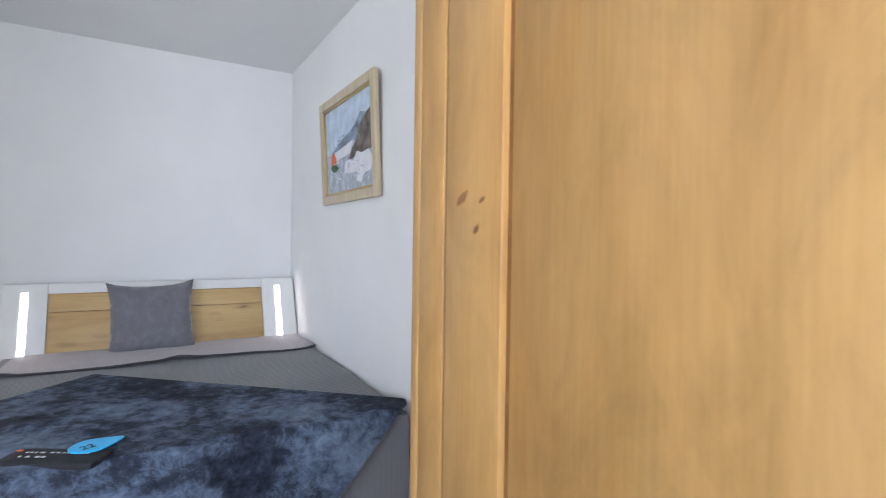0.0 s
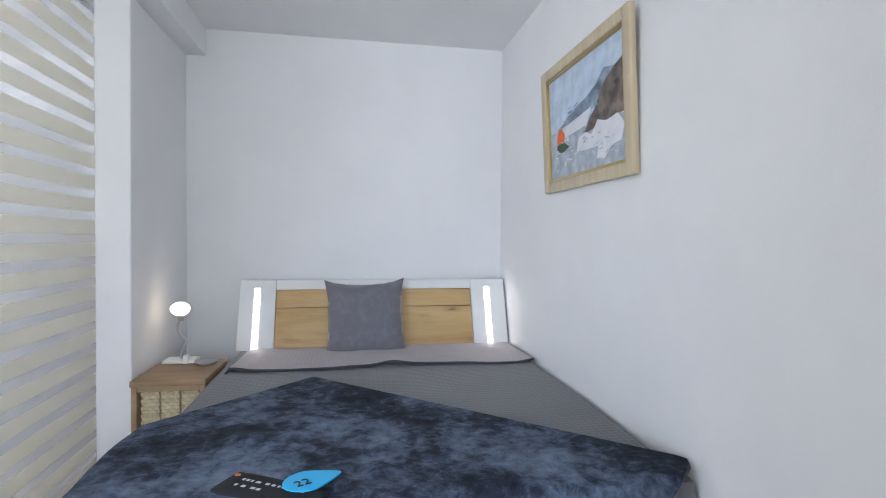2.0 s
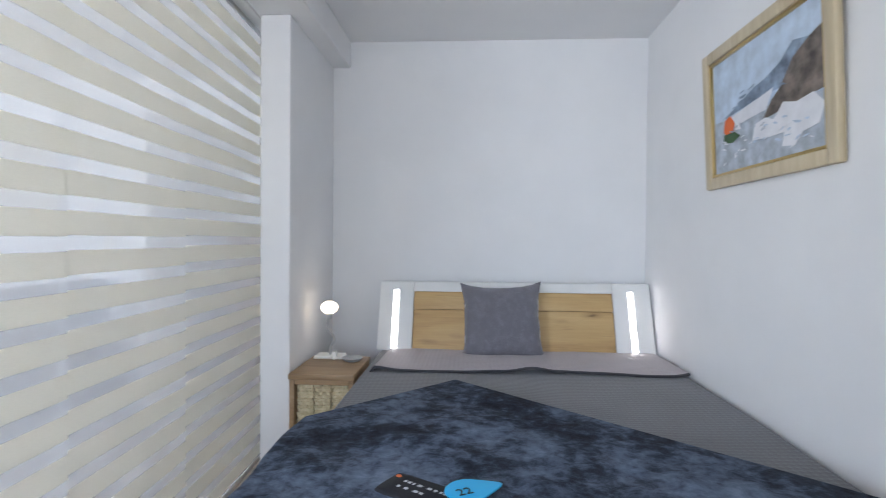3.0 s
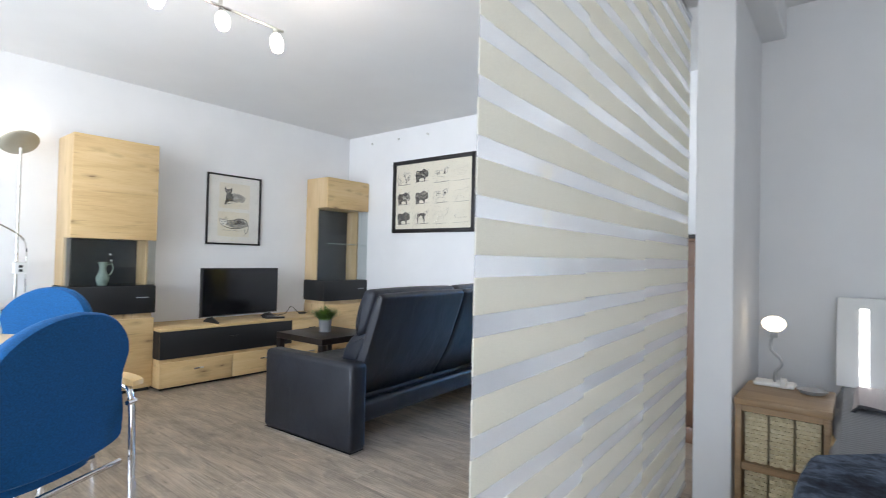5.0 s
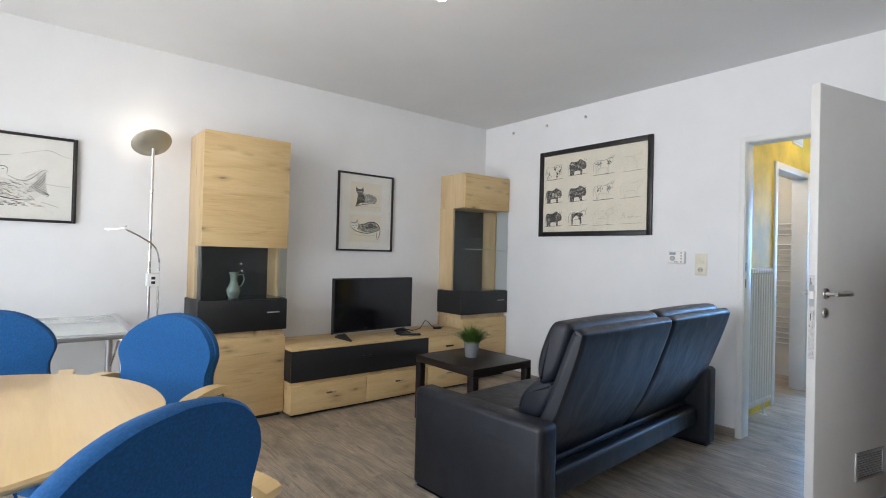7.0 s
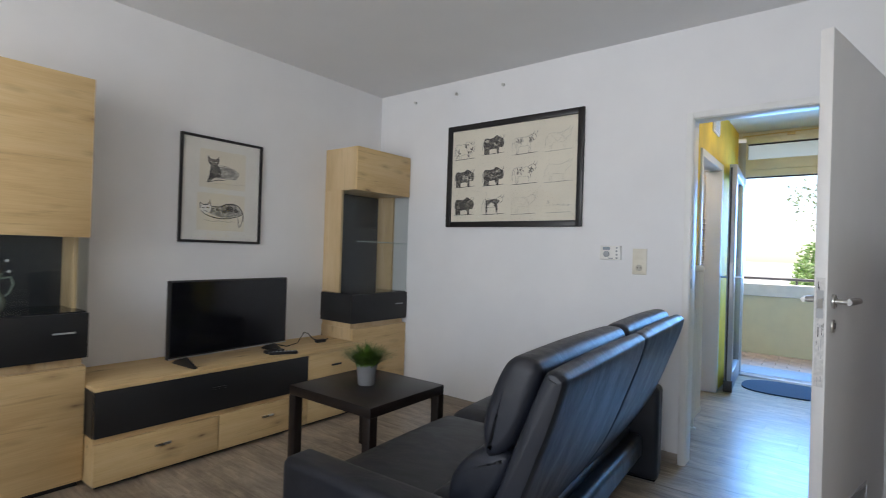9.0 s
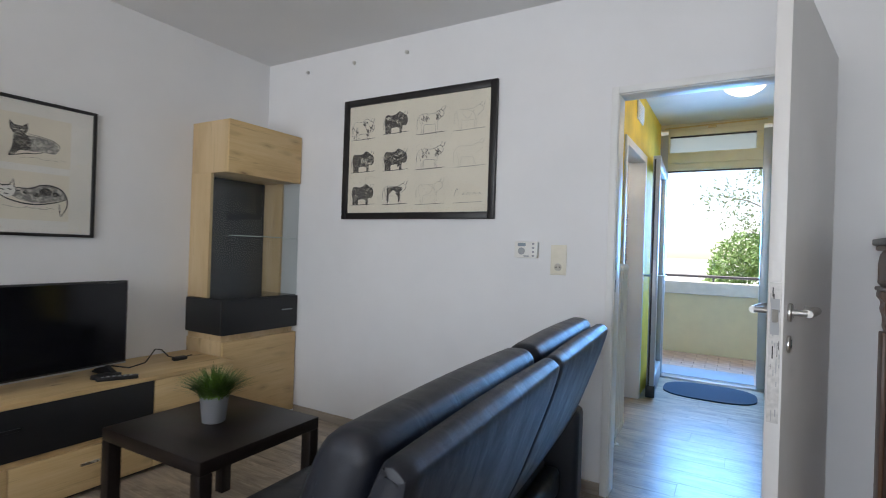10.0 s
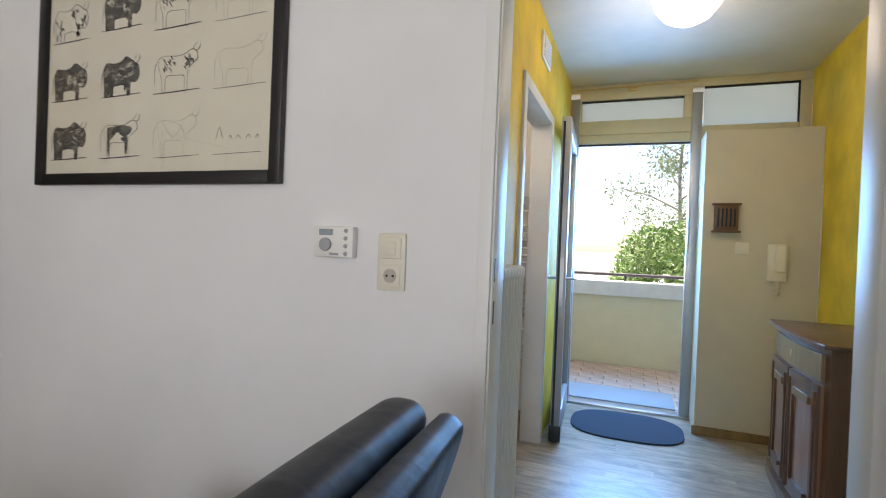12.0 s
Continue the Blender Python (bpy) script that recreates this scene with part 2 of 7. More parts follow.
FLOORWOOD = wood("grey_brown_vinyl_planks", (0.19, 0.155, 0.116), (0.385, 0.322, 0.255), (0.53, 0.458, 0.372), "X", 0.31, stretch=9, cracks=0.85, mottle=0.7, pores=0.42, knots=0.05, knot_color=(0.07, 0.052, 0.038), cell=(8.0, 2.4))
FLOORWOOD.node_tree.nodes["Principled BSDF"].inputs["Specular IOR Level"].default_value = 0.65
NIGHTWOOD = wood("brown_stained_wood", (0.20, 0.122, 0.060), (0.31, 0.20, 0.103), (0.40, 0.272, 0.148), "X", 0.45)
BLACKWOOD = wood("black_brown_wood", (0.008, 0.006, 0.005), (0.013, 0.009, 0.008), (0.020, 0.014, 0.012), "X", 0.36)
BLACKWOOD.node_tree.nodes["Principled BSDF"].inputs["Specular IOR Level"].default_value = 0.35
ANTIQUE = wood("antique_walnut", (0.075, 0.034, 0.017), (0.13, 0.062, 0.031), (0.20, 0.102, 0.053), "Z", 0.42, coat=0.08)
ANTIQUEMID = wood("antique_walnut_panel", (0.14, 0.068, 0.033), (0.27, 0.135, 0.072), (0.38, 0.21, 0.115), "Z", 0.38, coat=0.12)
ANTIQUELIGHT = wood("antique_oak_light", (0.15, 0.09, 0.035), (0.24, 0.155, 0.062), (0.31, 0.21, 0.095), "Z", 0.4, coat=0.2)
GOLDFRAME = wood("pale_gilt_wood", (0.43, 0.35, 0.22), (0.54, 0.45, 0.30), (0.63, 0.55, 0.39), "Z", 0.45)
BLACKGLASS = plain("anthracite_glass", (0.020, 0.021, 0.024), 0.12, vary=0.02, relief=0.0)
ANTHRACITE = plain("anthracite_panel", (0.011, 0.0115, 0.013), 0.45, vary=0.06, relief=0.03)
CABBACK = plain("grey_mirror_back", (0.06, 0.066, 0.074), 0.09, vary=0.02, relief=0.0, metal=0.35)
LEATHER, _nt, _b = nodes_of("black_leather")
_v = coords(_nt)
_soft, _fine = noise_tex(_nt, coords(_nt, (1.0, 1.6, 0.7)), 8.0, 4, 0.55, 0.8), noise_tex(_nt, _v, 420, 2)
_nt.links.new(ramp(_nt, noise_tex(_nt, _v, 6), [(0.3, (0.006, 0.0075, 0.012)), (0.7, (0.012, 0.0145, 0.022))]), _b.inputs["Base Color"])
_b.inputs["Specular IOR Level"].default_value = 0.42
_nt.links.new(ramp(_nt, _soft, [(0.3, (0.36, 0.36, 0.36)), (0.7, (0.50, 0.50, 0.50))]), _b.inputs["Roughness"])
_b1, _b2 = _nt.nodes.new("ShaderNodeBump"), _nt.nodes.new("ShaderNodeBump")
_b1.inputs["Strength"].default_value, _b1.inputs["Distance"].default_value = 0.16, 0.02
_b2.inputs["Strength"].default_value, _b2.inputs["Distance"].default_value = 0.18, 0.003
_nt.links.new(_soft, _b1.inputs["Height"])
_nt.links.new(_fine, _b2.inputs["Height"])
_nt.links.new(_b1.outputs[0], _b2.inputs["Normal"])
_nt.links.new(_b2.outputs[0], _b.inputs["Normal"])
BLUE = cloth("royal_blue_wool", (0.0015, 0.068, 0.205), 0.95, 190, 0.06)
BLUE.node_tree.nodes["Principled BSDF"].inputs["Sheen Tint"].default_value = (0.1, 0.45, 1.0, 1)
BLANKET, _nt, _b = nodes_of("crushed_blue_velvet")
_big = noise_tex(_nt, coords(_nt), 3.2, 4, 0.55, 0.3)
_crush = noise_tex(_nt, coords(_nt), 19, 10, 0.74, 0.35)
_mix = mixc(_nt, 0.5, _big, _crush)
# lighter stops put the crushed nap's highlights into the colour
_nt.links.new(ramp(_nt, _mix, [(0.38, (0.012, 0.014, 0.021)), (0.46, (0.030, 0.038, 0.057)), (0.54, (0.095, 0.125, 0.180)), (0.66, (0.19, 0.235, 0.315))]), _b.inputs["Base Color"])
_b.inputs["Roughness"].default_value, _b.inputs["Specular IOR Level"].default_value = 0.75, 0.12
bump(_nt, _b, _crush, 0.35, 0.008)
HEMDARK = cloth("dark_grey_binding", (0.05, 0.05, 0.055), 0.85, 700, 0.1)
HEMBLUE = cloth("blue_velvet_hem", (0.045, 0.060, 0.090), 0.8, 500, 0.05)
BLANKETDARK = cloth("dark_pouch_cloth", (0.010, 0.011, 0.015), 0.8, 900, 0.0)
SPREAD = cloth("grey_quilted_bedspread", (0.155, 0.155, 0.165), 0.8, 500, 0.2, quilt=42)
SPREADLIGHT = cloth("mauve_quilt_reverse", (0.38, 0.34, 0.35), 0.75, 500, 0.2, quilt=42)
PLUSH = cloth("grey_plush", (0.19, 0.185, 0.21), 0.85, 300, 0.6, 0.5, (0.115, 0.111, 0.128), 24)
BASKET = wood("woven_seagrass", (0.42, 0.34, 0.19), (0.60, 0.52, 0.34), (0.72, 0.65, 0.46), "X", 0.8, stretch=30)
MATBLUE = cloth("blue_grey_door_mat", (0.026, 0.050, 0.085), 1.0, 160, 0.1)
MATGREY = cloth("grey_outdoor_mat", (0.36, 0.40, 0.45), 1.0, 350, 0.1)
PAPER = plain("warm_paper", (0.74, 0.69, 0.57), 0.85, vary=0.03, relief=0.03)
PAPERWHITE = plain("white_paper", (0.76, 0.74, 0.68), 0.85, vary=0.03, relief=0.03)
BLACKFRAME = plain("black_frame_wood", (0.014, 0.012, 0.012), 0.38, relief=0.05)
INKDARK = ink("lithograph_ink_dark", (0.055, 0.05, 0.045), (0.36, 0.33, 0.27), 55, 0.56)
INKGREY = ink("lithograph_ink_broken", (0.06, 0.055, 0.05), (0.66, 0.62, 0.5), 60, 0.46)
INKHEN = ink("pen_wash", (0.26, 0.25, 0.23), (0.70, 0.68, 0.62), 46, 0.41)
INKWASH = ink("lithograph_wash", (0.22, 0.21, 0.19), (0.55, 0.52, 0.44), 30, 0.52)
INKLINE = plain("ink_line", (0.035, 0.033, 0.03), 0.8, vary=0.3, relief=0)
INKFAINT = plain("faint_ink_line", (0.40, 0.37, 0.30), 0.8, vary=0.2, relief=0)
PICTUREGLASS = glass("picture_glass", (1.0, 1.0, 1.0))
PANE = glass("cabinet_glass", (0.95, 0.965, 0.96))
WINDOWPANE = glass("window_glass", (0.97, 0.98, 0.98))
FROST = glass("frosted_glass", (0.95, 0.97, 0.98), rough=0.75)
BEIGEBAND = sheer("beige_curtain_band", (0.81, 0.795, 0.725), 0.11)
SHEERBAND = sheer("sheer_curtain_band", (0.74, 0.755, 0.78), 0.55)
LEDGLOW = glow("led_strip_light", (1.0, 0.95, 0.87), 2.6)
BULBGLOW = glow("bulb_light", (1.0, 0.82, 0.55), 0.9)
SHADEGLOW = glow("lit_glass_shade", (1.0, 0.90, 0.74), 1.3)
DOMEGLOW = glow("lit_dome_glass", (1.0, 0.80, 0.52), 0.9)
READGLOW = glow("reading_light", (1.0, 0.93, 0.82), 0.8)
TERRACOTTA = plain("terracotta_tile", (0.60, 0.46, 0.39), 0.75, vary=0.12, grain=80, relief=0.15)
CONCRETE = plain("pale_concrete", (0.62, 0.60, 0.56), 0.85, vary=0.06, grain=60, relief=0.2)
EARTH = plain("pale_dry_ground", (0.46, 0.45, 0.38), 1.0, vary=0.3, scale=3, grain=40, relief=0.4)
LEAF = plain("hedge_leaf", (0.27, 0.40, 0.13), 0.5, vary=0.35, scale=2, relief=0.05)
BARK = plain("bark", (0.10, 0.075, 0.05), 0.95, vary=0.25, scale=8, relief=0.5)
# bark of the far tree, bright haze painted in as a paler colour
HAZEDBARK = plain("hazed_bark", (0.30, 0.28, 0.23), 0.95, vary=0.25, scale=8, relief=0.5)
GRASSLEAF = plain("plant_blade_green", (0.085, 0.16, 0.022), 0.5, vary=0.4, scale=20, relief=0.02)
BAMBOO = plain("pale_green_stalk", (0.33, 0.40, 0.15), 0.4, vary=0.15, scale=20, relief=0.05)
POTGREY = plain("grey_pot_plastic", (0.22, 0.22, 0.23), 0.6, vary=0.06, relief=0.05)
POTDARK = plain("dark_olive_glaze", (0.045, 0.045, 0.03), 0.3, relief=0.05)
JADE = plain("pale_green_glaze", (0.20, 0.255, 0.22), 0.2, vary=0.1, relief=0.02)
CYAN = plain("cyan_card", (0.02, 0.42, 0.78), 0.35, vary=0.04, relief=0.02)
WHITEINK = plain("white_print", (0.55, 0.56, 0.58), 0.5, relief=0)
ORANGE = plain("orange_paint", (0.75, 0.15, 0.03), 0.6, vary=0.1, relief=0.1)
P_SKY = plain("painted_sky", (0.52, 0.62, 0.74), 0.6, vary=0.14, scale=14, grain=60, relief=0.3)
P_HILL = plain("painted_blue_hill", (0.25, 0.32, 0.42), 0.6, vary=0.4, scale=16, grain=60, relief=0.3)
P_DARK = plain("painted_brown_slope", (0.19, 0.155, 0.13), 0.6, vary=0.45, scale=18, grain=60, relief=0.3)
P_SNOW = plain("painted_white", (0.74, 0.75, 0.78), 0.6, vary=0.06, scale=18, grain=60, relief=0.3)
P_LAKE = plain("painted_grey_lake", (0.45, 0.50, 0.56), 0.6, vary=0.2, scale=18, grain=60, relief=0.3)
P_GREEN = plain("painted_green", (0.06, 0.13, 0.05), 0.6, vary=0.2, scale=18, relief=0.3)


# ---- building helpers ----
def link(name, bm, material, parent=None, label="", smooth=False, double=None):
    me = bpy.data.meshes.new(name)
    bmesh.ops.recalc_face_normals(bm, faces=bm.faces)
    if smooth:
        for f in bm.faces:
            f.smooth = True
        for e in bm.edges:
            if len(e.link_faces) == 2 and e.calc_face_angle(0) > 0.7:
                e.smooth = False
    bm.to_mesh(me)
    bm.free()
    for k in (material if isinstance(material, (list, tuple)) else [material]):
        me.materials.append(k)
    ob = new(name, me)
    if parent is not None:
        ob.parent = parent
    if label:
        ob["label"] = label
    return ob


def part(name, bm, material, parent, label="", smooth=True):
    return link(name, bm, material, parent, label, smooth)


def thing(name, m, label, category, group=""):
    e = new(name)
    e.empty_display_size = 0.1
    e.matrix_world = m
    return tagged(e, label, category, group)


def structure(name, bm, material, label="", category="", smooth=False):
    return tagged(link(name, bm, material, None, "", smooth), label, category, "", "structure")


def box(x0, x1, y0, y1, z0, z1, bevel=0.0, seg=2, bm=None):
    own = bmesh.new()
    bmesh.ops.create_cube(own, size=1)
    for v in own.verts:
        v.co = Vector(((x0 + x1) / 2 + v.co.x * (x1 - x0), (y0 + y1) / 2 + v.co.y * (y1 - y0), (z0 + z1) / 2 + v.co.z * (z1 - z0)))
    if bevel:
        bmesh.ops.bevel(own, geom=list(own.edges), offset=min(bevel, 0.49 * min(abs(x1 - x0), abs(y1 - y0), abs(z1 - z0))), segments=seg, profile=0.5, affect="EDGES")
    return join(bm, own)


def join(bm, own):
    if bm is None:
        return own
    tmp = bpy.data.meshes.new("tmp")
    own.to_mesh(tmp)
    own.free()
    bm.from_mesh(tmp)
    bpy.data.meshes.remove(tmp)
    return bm


def tube(points, r, seg=10, bm=None, r1=None):
    """A round bar along a line of points."""
    own = bmesh.new()
    pts = [Vector(p) for p in points]
    rings = []
    up = None
    for i, p in enumerate(pts):
        a = pts[max(i - 1, 0)]
        c = pts[min(i + 1, len(pts) - 1)]
        d = (c - a).normalized()
        side = d.orthogonal().normalized() if up is None else (up - d * up.dot(d)).normalized()
        up = side
        w = d.cross(side)
        rr = r if r1 is None else r + (r1 - r) * i / (len(pts) - 1)
        rings.append([own.verts.new(p + (side * math.cos(t) + w * math.sin(t)) * rr) for t in (2 * math.pi * k / seg for k in range(seg))])
    for a, c in zip(rings, rings[1:]):
        for k in range(seg):
            own.faces.new((a[k], a[(k + 1) % seg], c[(k + 1) % seg], c[k]))
    own.faces.new(rings[0])
    own.faces.new(rings[-1])
    return join(bm, own)


def lathe(profile, center=(0, 0, 0), seg=28, bm=None):
    """A turned body from (radius, height) pairs."""
    own = bmesh.new()
    cx, cy, cz = center
    rings = []
    for r, z in profile:
        if r < 1e-5:
            rings.append([own.verts.new((cx, cy, cz + z))])
        else:
            rings.append([own.verts.new((cx + r * math.cos(t), cy + r * math.sin(t), cz + z)) for t in (2 * math.pi * k / seg for k in range(seg))])
    for a, c in zip(rings, rings[1:]):
        for k in range(seg):
            q = (k + 1) % seg
            if len(a) == 1 and len(c) == 1:
                continue
            if len(a) == 1:
                own.faces.new((a[0], c[q], c[k]))
            elif len(c) == 1:
                own.faces.new((a[k], a[q], c[0]))
            else:
                own.faces.new((a[k], a[q], c[q], c[k]))
    return join(bm, own)


def extrude(outline, a, b, axis="Y", bevel=0.0, bm=None, seg=2):
    """A closed outline drawn in the plane across axis, thick from a to b."""
    own = bmesh.new()

    def put(u, v, w):
        return {"X": (w, u, v), "Y": (u, w, v), "Z": (u, v, w)}[axis]
    lo = [own.verts.new(put(u, v, a)) for u, v in outline]
    hi = [own.verts.new(put(u, v, b)) for u, v in outline]
    own.faces.new(lo)
    own.faces.new(hi[::-1])
    n = len(outline)
    for k in range(n):
        own.faces.new((lo[k], lo[(k + 1) % n], hi[(k + 1) % n], hi[k]))
    if bevel:
        rim = [e for e in own.edges if (e.verts[0] in lo) == (e.verts[1] in lo)]
        bmesh.ops.bevel(own, geom=rim, offset=bevel, segments=seg, profile=0.5, affect="EDGES")
    return join(bm, own)


def oval(rx, ry, n=36, power=2.0, cx=0, cy=0):
    out = []
    for k in range(n):
        t = 2 * math.pi * k / n
        c, s = math.cos(t), math.sin(t)
        out.append((cx + rx * math.copysign(abs(c) ** (2 / power), c), cy + ry * math.copysign(abs(s) ** (2 / power), s)))
    return out


def grid(nx, ny, f, bm=None, thick=0.0):
    """A sheet: f(u, v) gives the place, u and v from 0 to 1."""
    own = bmesh.new()
    vs = [[own.verts.new(f(i / nx, j / ny)) for j in range(ny + 1)] for i in range(nx + 1)]
    for i in range(nx):
        for j in range(ny):
            own.faces.new((vs[i][j], vs[i + 1][j], vs[i + 1][j + 1], vs[i][j + 1]))
    if thick:
        bmesh.ops.recalc_face_normals(own, faces=own.faces)
        bmesh.ops.solidify(own, geom=list(own.faces), thickness=thick)
    return join(bm, own)


def cushion(x0, x1, y0, y1, z0, z1, puff=0.03, n=14):
    """An upholstered block with rounded rims and swollen faces."""
    own = bmesh.new()
    bmesh.ops.create_cube(own, size=2)
    bmesh.ops.subdivide_edges(own, edges=list(own.edges), cuts=n, use_grid_fill=True)
    c = Vector(((x0 + x1) / 2, (y0 + y1) / 2, (z0 + z1) / 2))
    h = Vector(((x1 - x0) / 2, (y1 - y0) / 2, (z1 - z0) / 2))
    r = min(h) * 0.75
    for v in own.verts:
        p = Vector((v.co.x * h.x, v.co.y * h.y, v.co.z * h.z))
        inner = Vector([max(-(k - r), min(k - r, q)) for q, k in zip(p, h)])
        d = p - inner
        if d.length > 1e-6:
            p = inner + d.normalized() * r
        u = Vector((p.x / h.x, p.y / h.y, p.z / h.z))
        for a in range(3):
            o = [k for k in range(3) if k != a]
            w = (1 - min(1, u[o[0]] ** 2)) * (1 - min(1, u[o[1]] ** 2))
            p[a] += math.copysign(puff * w, u[a]) if abs(u[a]) > 0.5 else 0
        v.co = c + p
    return own


def smooth_line(pts, n=6):
    out = []
    for i in range(len(pts) - 1):
        p0, p1, p2, p3 = pts[max(0, i - 1)], pts[i], pts[i + 1], pts[min(len(pts) - 1, i + 2)]
        for k in range(n):
            t = k / n
            out.append(tuple(0.5 * (2 * b + (c - a) * t + (2 * a - 5 * b + 4 * c - d) * t * t + (3 * b - a - 3 * c + d) * t ** 3) for a, b, c, d in zip(p0, p1, p2, p3)))
    return out + [pts[-1]]


def frame_bars(w, h, t, d, bevel=0.004):
    """The four bars of an upright picture frame in X and Z, its back at y = 0 and its front at y = -d."""
    return [box(-w / 2, -w / 2 + t, -d, 0, -h / 2, h / 2, bevel), box(w / 2 - t, w / 2, -d, 0, -h / 2, h / 2, bevel),
            box(-w / 2 + t, w / 2 - t, -d, 0, h / 2 - t, h / 2, bevel), box(-w / 2 + t, w / 2 - t, -d, 0, -h / 2, -h / 2 + t, bevel)]


# ---- the large structure ----
H, HH = 2.54, 2.52
bm = box(-2.62, 0.0, 0, 0.1, 0, H)
box(0.90, 1.835, 0, 0.1, 0, H, bm=bm)
box(0.0, 0.90, 0, 0.1, 2.04, H, bm=bm)
structure("wall_north", bm, WALL, "white painted plaster wall with the hall doorway", "wall")
structure("wall_west", box(-2.62, -2.52, -5.7, 0, 0, H), WALL, "white painted plaster wall behind the television", "wall")
bm = box(1.68, 1.835, -1.5, -0.7, 0, 2.37, 0.004, 1)
box(1.68, 1.835, -0.7, 0, 0, H, bm=bm)
structure("wall_pier", bm, WALL, "white painted wall end beside the sleeping niche", "wall")
structure("wall_niche_north", box(1.835, 3.98, -0.7, -0.58, 0, H), WALL, "white painted wall behind the bed head", "wall")
structure("wall_east", box(3.88, 3.98, -5.7, -0.7, 0, H), WALL, "white painted wall along the bed", "wall")
bm = bmesh.new()
for a in ((-2.62, -2.0, 0, H), (1.0, 2.1, 0, H), (3.4, 3.98, 0, H), (-2.0, 1.0, 0, 0.15), (-2.0, 1.0, 2.3, H), (2.1, 3.4, 0, 0.85), (2.1, 3.4, 2.15, H)):
    box(a[0], a[1], -5.82, -5.7, a[2], a[3], bm=bm)
structure("wall_south", bm, WALL, "white painted outer wall with two assumed windows", "wall")
structure("ceiling", box(-2.62, 3.98, -5.82, 0.1, H, H + 0.12), CEIL, "smooth white painted ceiling", "ceiling")
structure("ceiling_beam", box(1.68, 1.95, -5.7, -0.7, 2.37, H, 0.004, 1), CEIL, "white boxed beam along the niche ceiling", "beam")
structure("ceiling_hall", box(-1.6, 1.6, 0.1, 2.95, HH, HH + 0.12), HALLCEIL, "glossy cream painted hall ceiling", "ceiling")
bm = box(-0.24, -0.14, 0.1, 1.12, 0, HH)
box(-0.24, -0.14, 1.92, 2.87, 0, H, bm=bm)
box(-0.24, -0.14, 1.12, 1.92, 2.0, H, bm=bm)
structure("wall_hall_west", bm, YELLOW, "glossy yellow wiped hall wall", "wall")
structure("wall_hall_east", box(1.48, 1.58, 0.1, 2.87, 0, HH), YELLOW, "glossy yellow wiped hall wall", "wall")
structure("wall_hall_boxing", box(0.805, 1.48, 2.58, 2.86, 0, 2.07, 0.004, 1), BEIGE, "beige painted boxing beside the entrance door", "wall")
bm = box(-1.6, -1.5, 0.9, 2.6, 0, HH)
box(-1.5, -0.24, 2.5, 2.6, 0, H, bm=bm)
box(-1.5, -0.24, 0.85, 0.95, 0, H, bm=bm)
structure("wall_bathroom", bm, WALL, "pale bathroom walls beyond the hall door", "wall")
bm = box(-9, -0.24, 2.87, 3.0, -0.4, 3.0)
box(1.58, 9, 2.87, 3.0, -0.4, 3.0, bm=bm)
box(-0.24, 1.58, 2.88, 3.0, 2.52, 3.0, bm=bm)
structure("facade", bm, PARAPET, "rendered outer wall along the access gallery", "wall")
# unseen slab, assumed over the gallery to keep the sun off it
structure("gallery_slab_above", box(-9, 9, 3.0, 4.75, 2.66, 2.86), CONCRETE, "concrete slab assumed above the gallery, shading it", "ceiling")
structure("gallery_floor", box(-9, 9, 3.0, 4.75, -0.4, -0.03), CONCRETE, "concrete slab under the gallery tiles", "floor")
structure("subfloor", box(-2.62, 3.98, -5.82, 0.1, -0.12, -0.007), DARKPLASTIC, "dark joints under the floor planks", "floor")
structure("subfloor_hall", box(-1.6, 1.58, 0.1, 2.87, -0.12, -0.007), DARKPLASTIC, "dark joints under the hall planks", "floor")
ground = structure("ground", box(-400, 400, 4.75, 800, -1.2, -0.6), EARTH, "pale sunlit ground outside the gallery", "ground")
# out-of-view slab, added so no sun falls through the south windows
structure("balcony_slab_above", box(-2.62, 3.98, -8.0, -5.82, 2.6, 2.8), CONCRETE, "unseen concrete slab added to keep sun off the windows", "ceiling")
structure("ground_south", box(-400, 400, -800, -5.82, -3.2, -3.0), EARTH, "pale ground far below the windows", "ground")
structure("parapet", box(-9, 9, 4.57, 4.70, -0.03, 0.74), PARAPET, "yellowish rendered gallery parapet", "wall")
structure("parapet_coping", box(-9, 9, 4.52, 4.75, 0.74, 0.90, 0.008), plain("coping_white", (0.80, 0.80, 0.78), 0.7), "white painted parapet coping", "wall")

rail = thing("gallery_rail", pose(0.3, 4.64, 0.9), "dark metal handrail above the white coping", "railing")
part("bar", tube([(-8, 0, 0.07), (8, 0, 0.07)], 0.018), RAILDARK, rail)
for k in range(9):
    part("post", tube([(-7.2 + 1.8 * k, 0, -0.01), (-7.2 + 1.8 * k, 0, 0.07)], 0.012, 8), RAILDARK, rail)

# skirting boards
SKIRT = wood("taupe_skirting", (0.22, 0.18, 0.14), (0.31, 0.26, 0.21), (0.38, 0.33, 0.27), "X", 0.5)
for name, a in (("north", (-2.15, 0.0, -0.014, 0)), ("west", (-2.52, -2.506, -5.7, -3.0)), ("pier_south", (1.68, 1.835, -1.514, -1.5)), ("pier_west", (1.666, 1.68, -1.5, -0.1)), ("niche_west", (1.835, 1.849, -1.5, -0.7)), ("east", (3.866, 3.88, -3.9, -2.9)), ("boxing", (0.79, 1.47, 2.566, 2.58)), ("right_of_door", (0.95, 1.65, -0.014, 0))):
    structure("baseboard_" + name, box(*a, 0.0005, 0.06, 0.003, 1), ANTIQUELIGHT if name == "boxing" else SKIRT, "narrow wooden skirting board along the wall", "skirting")

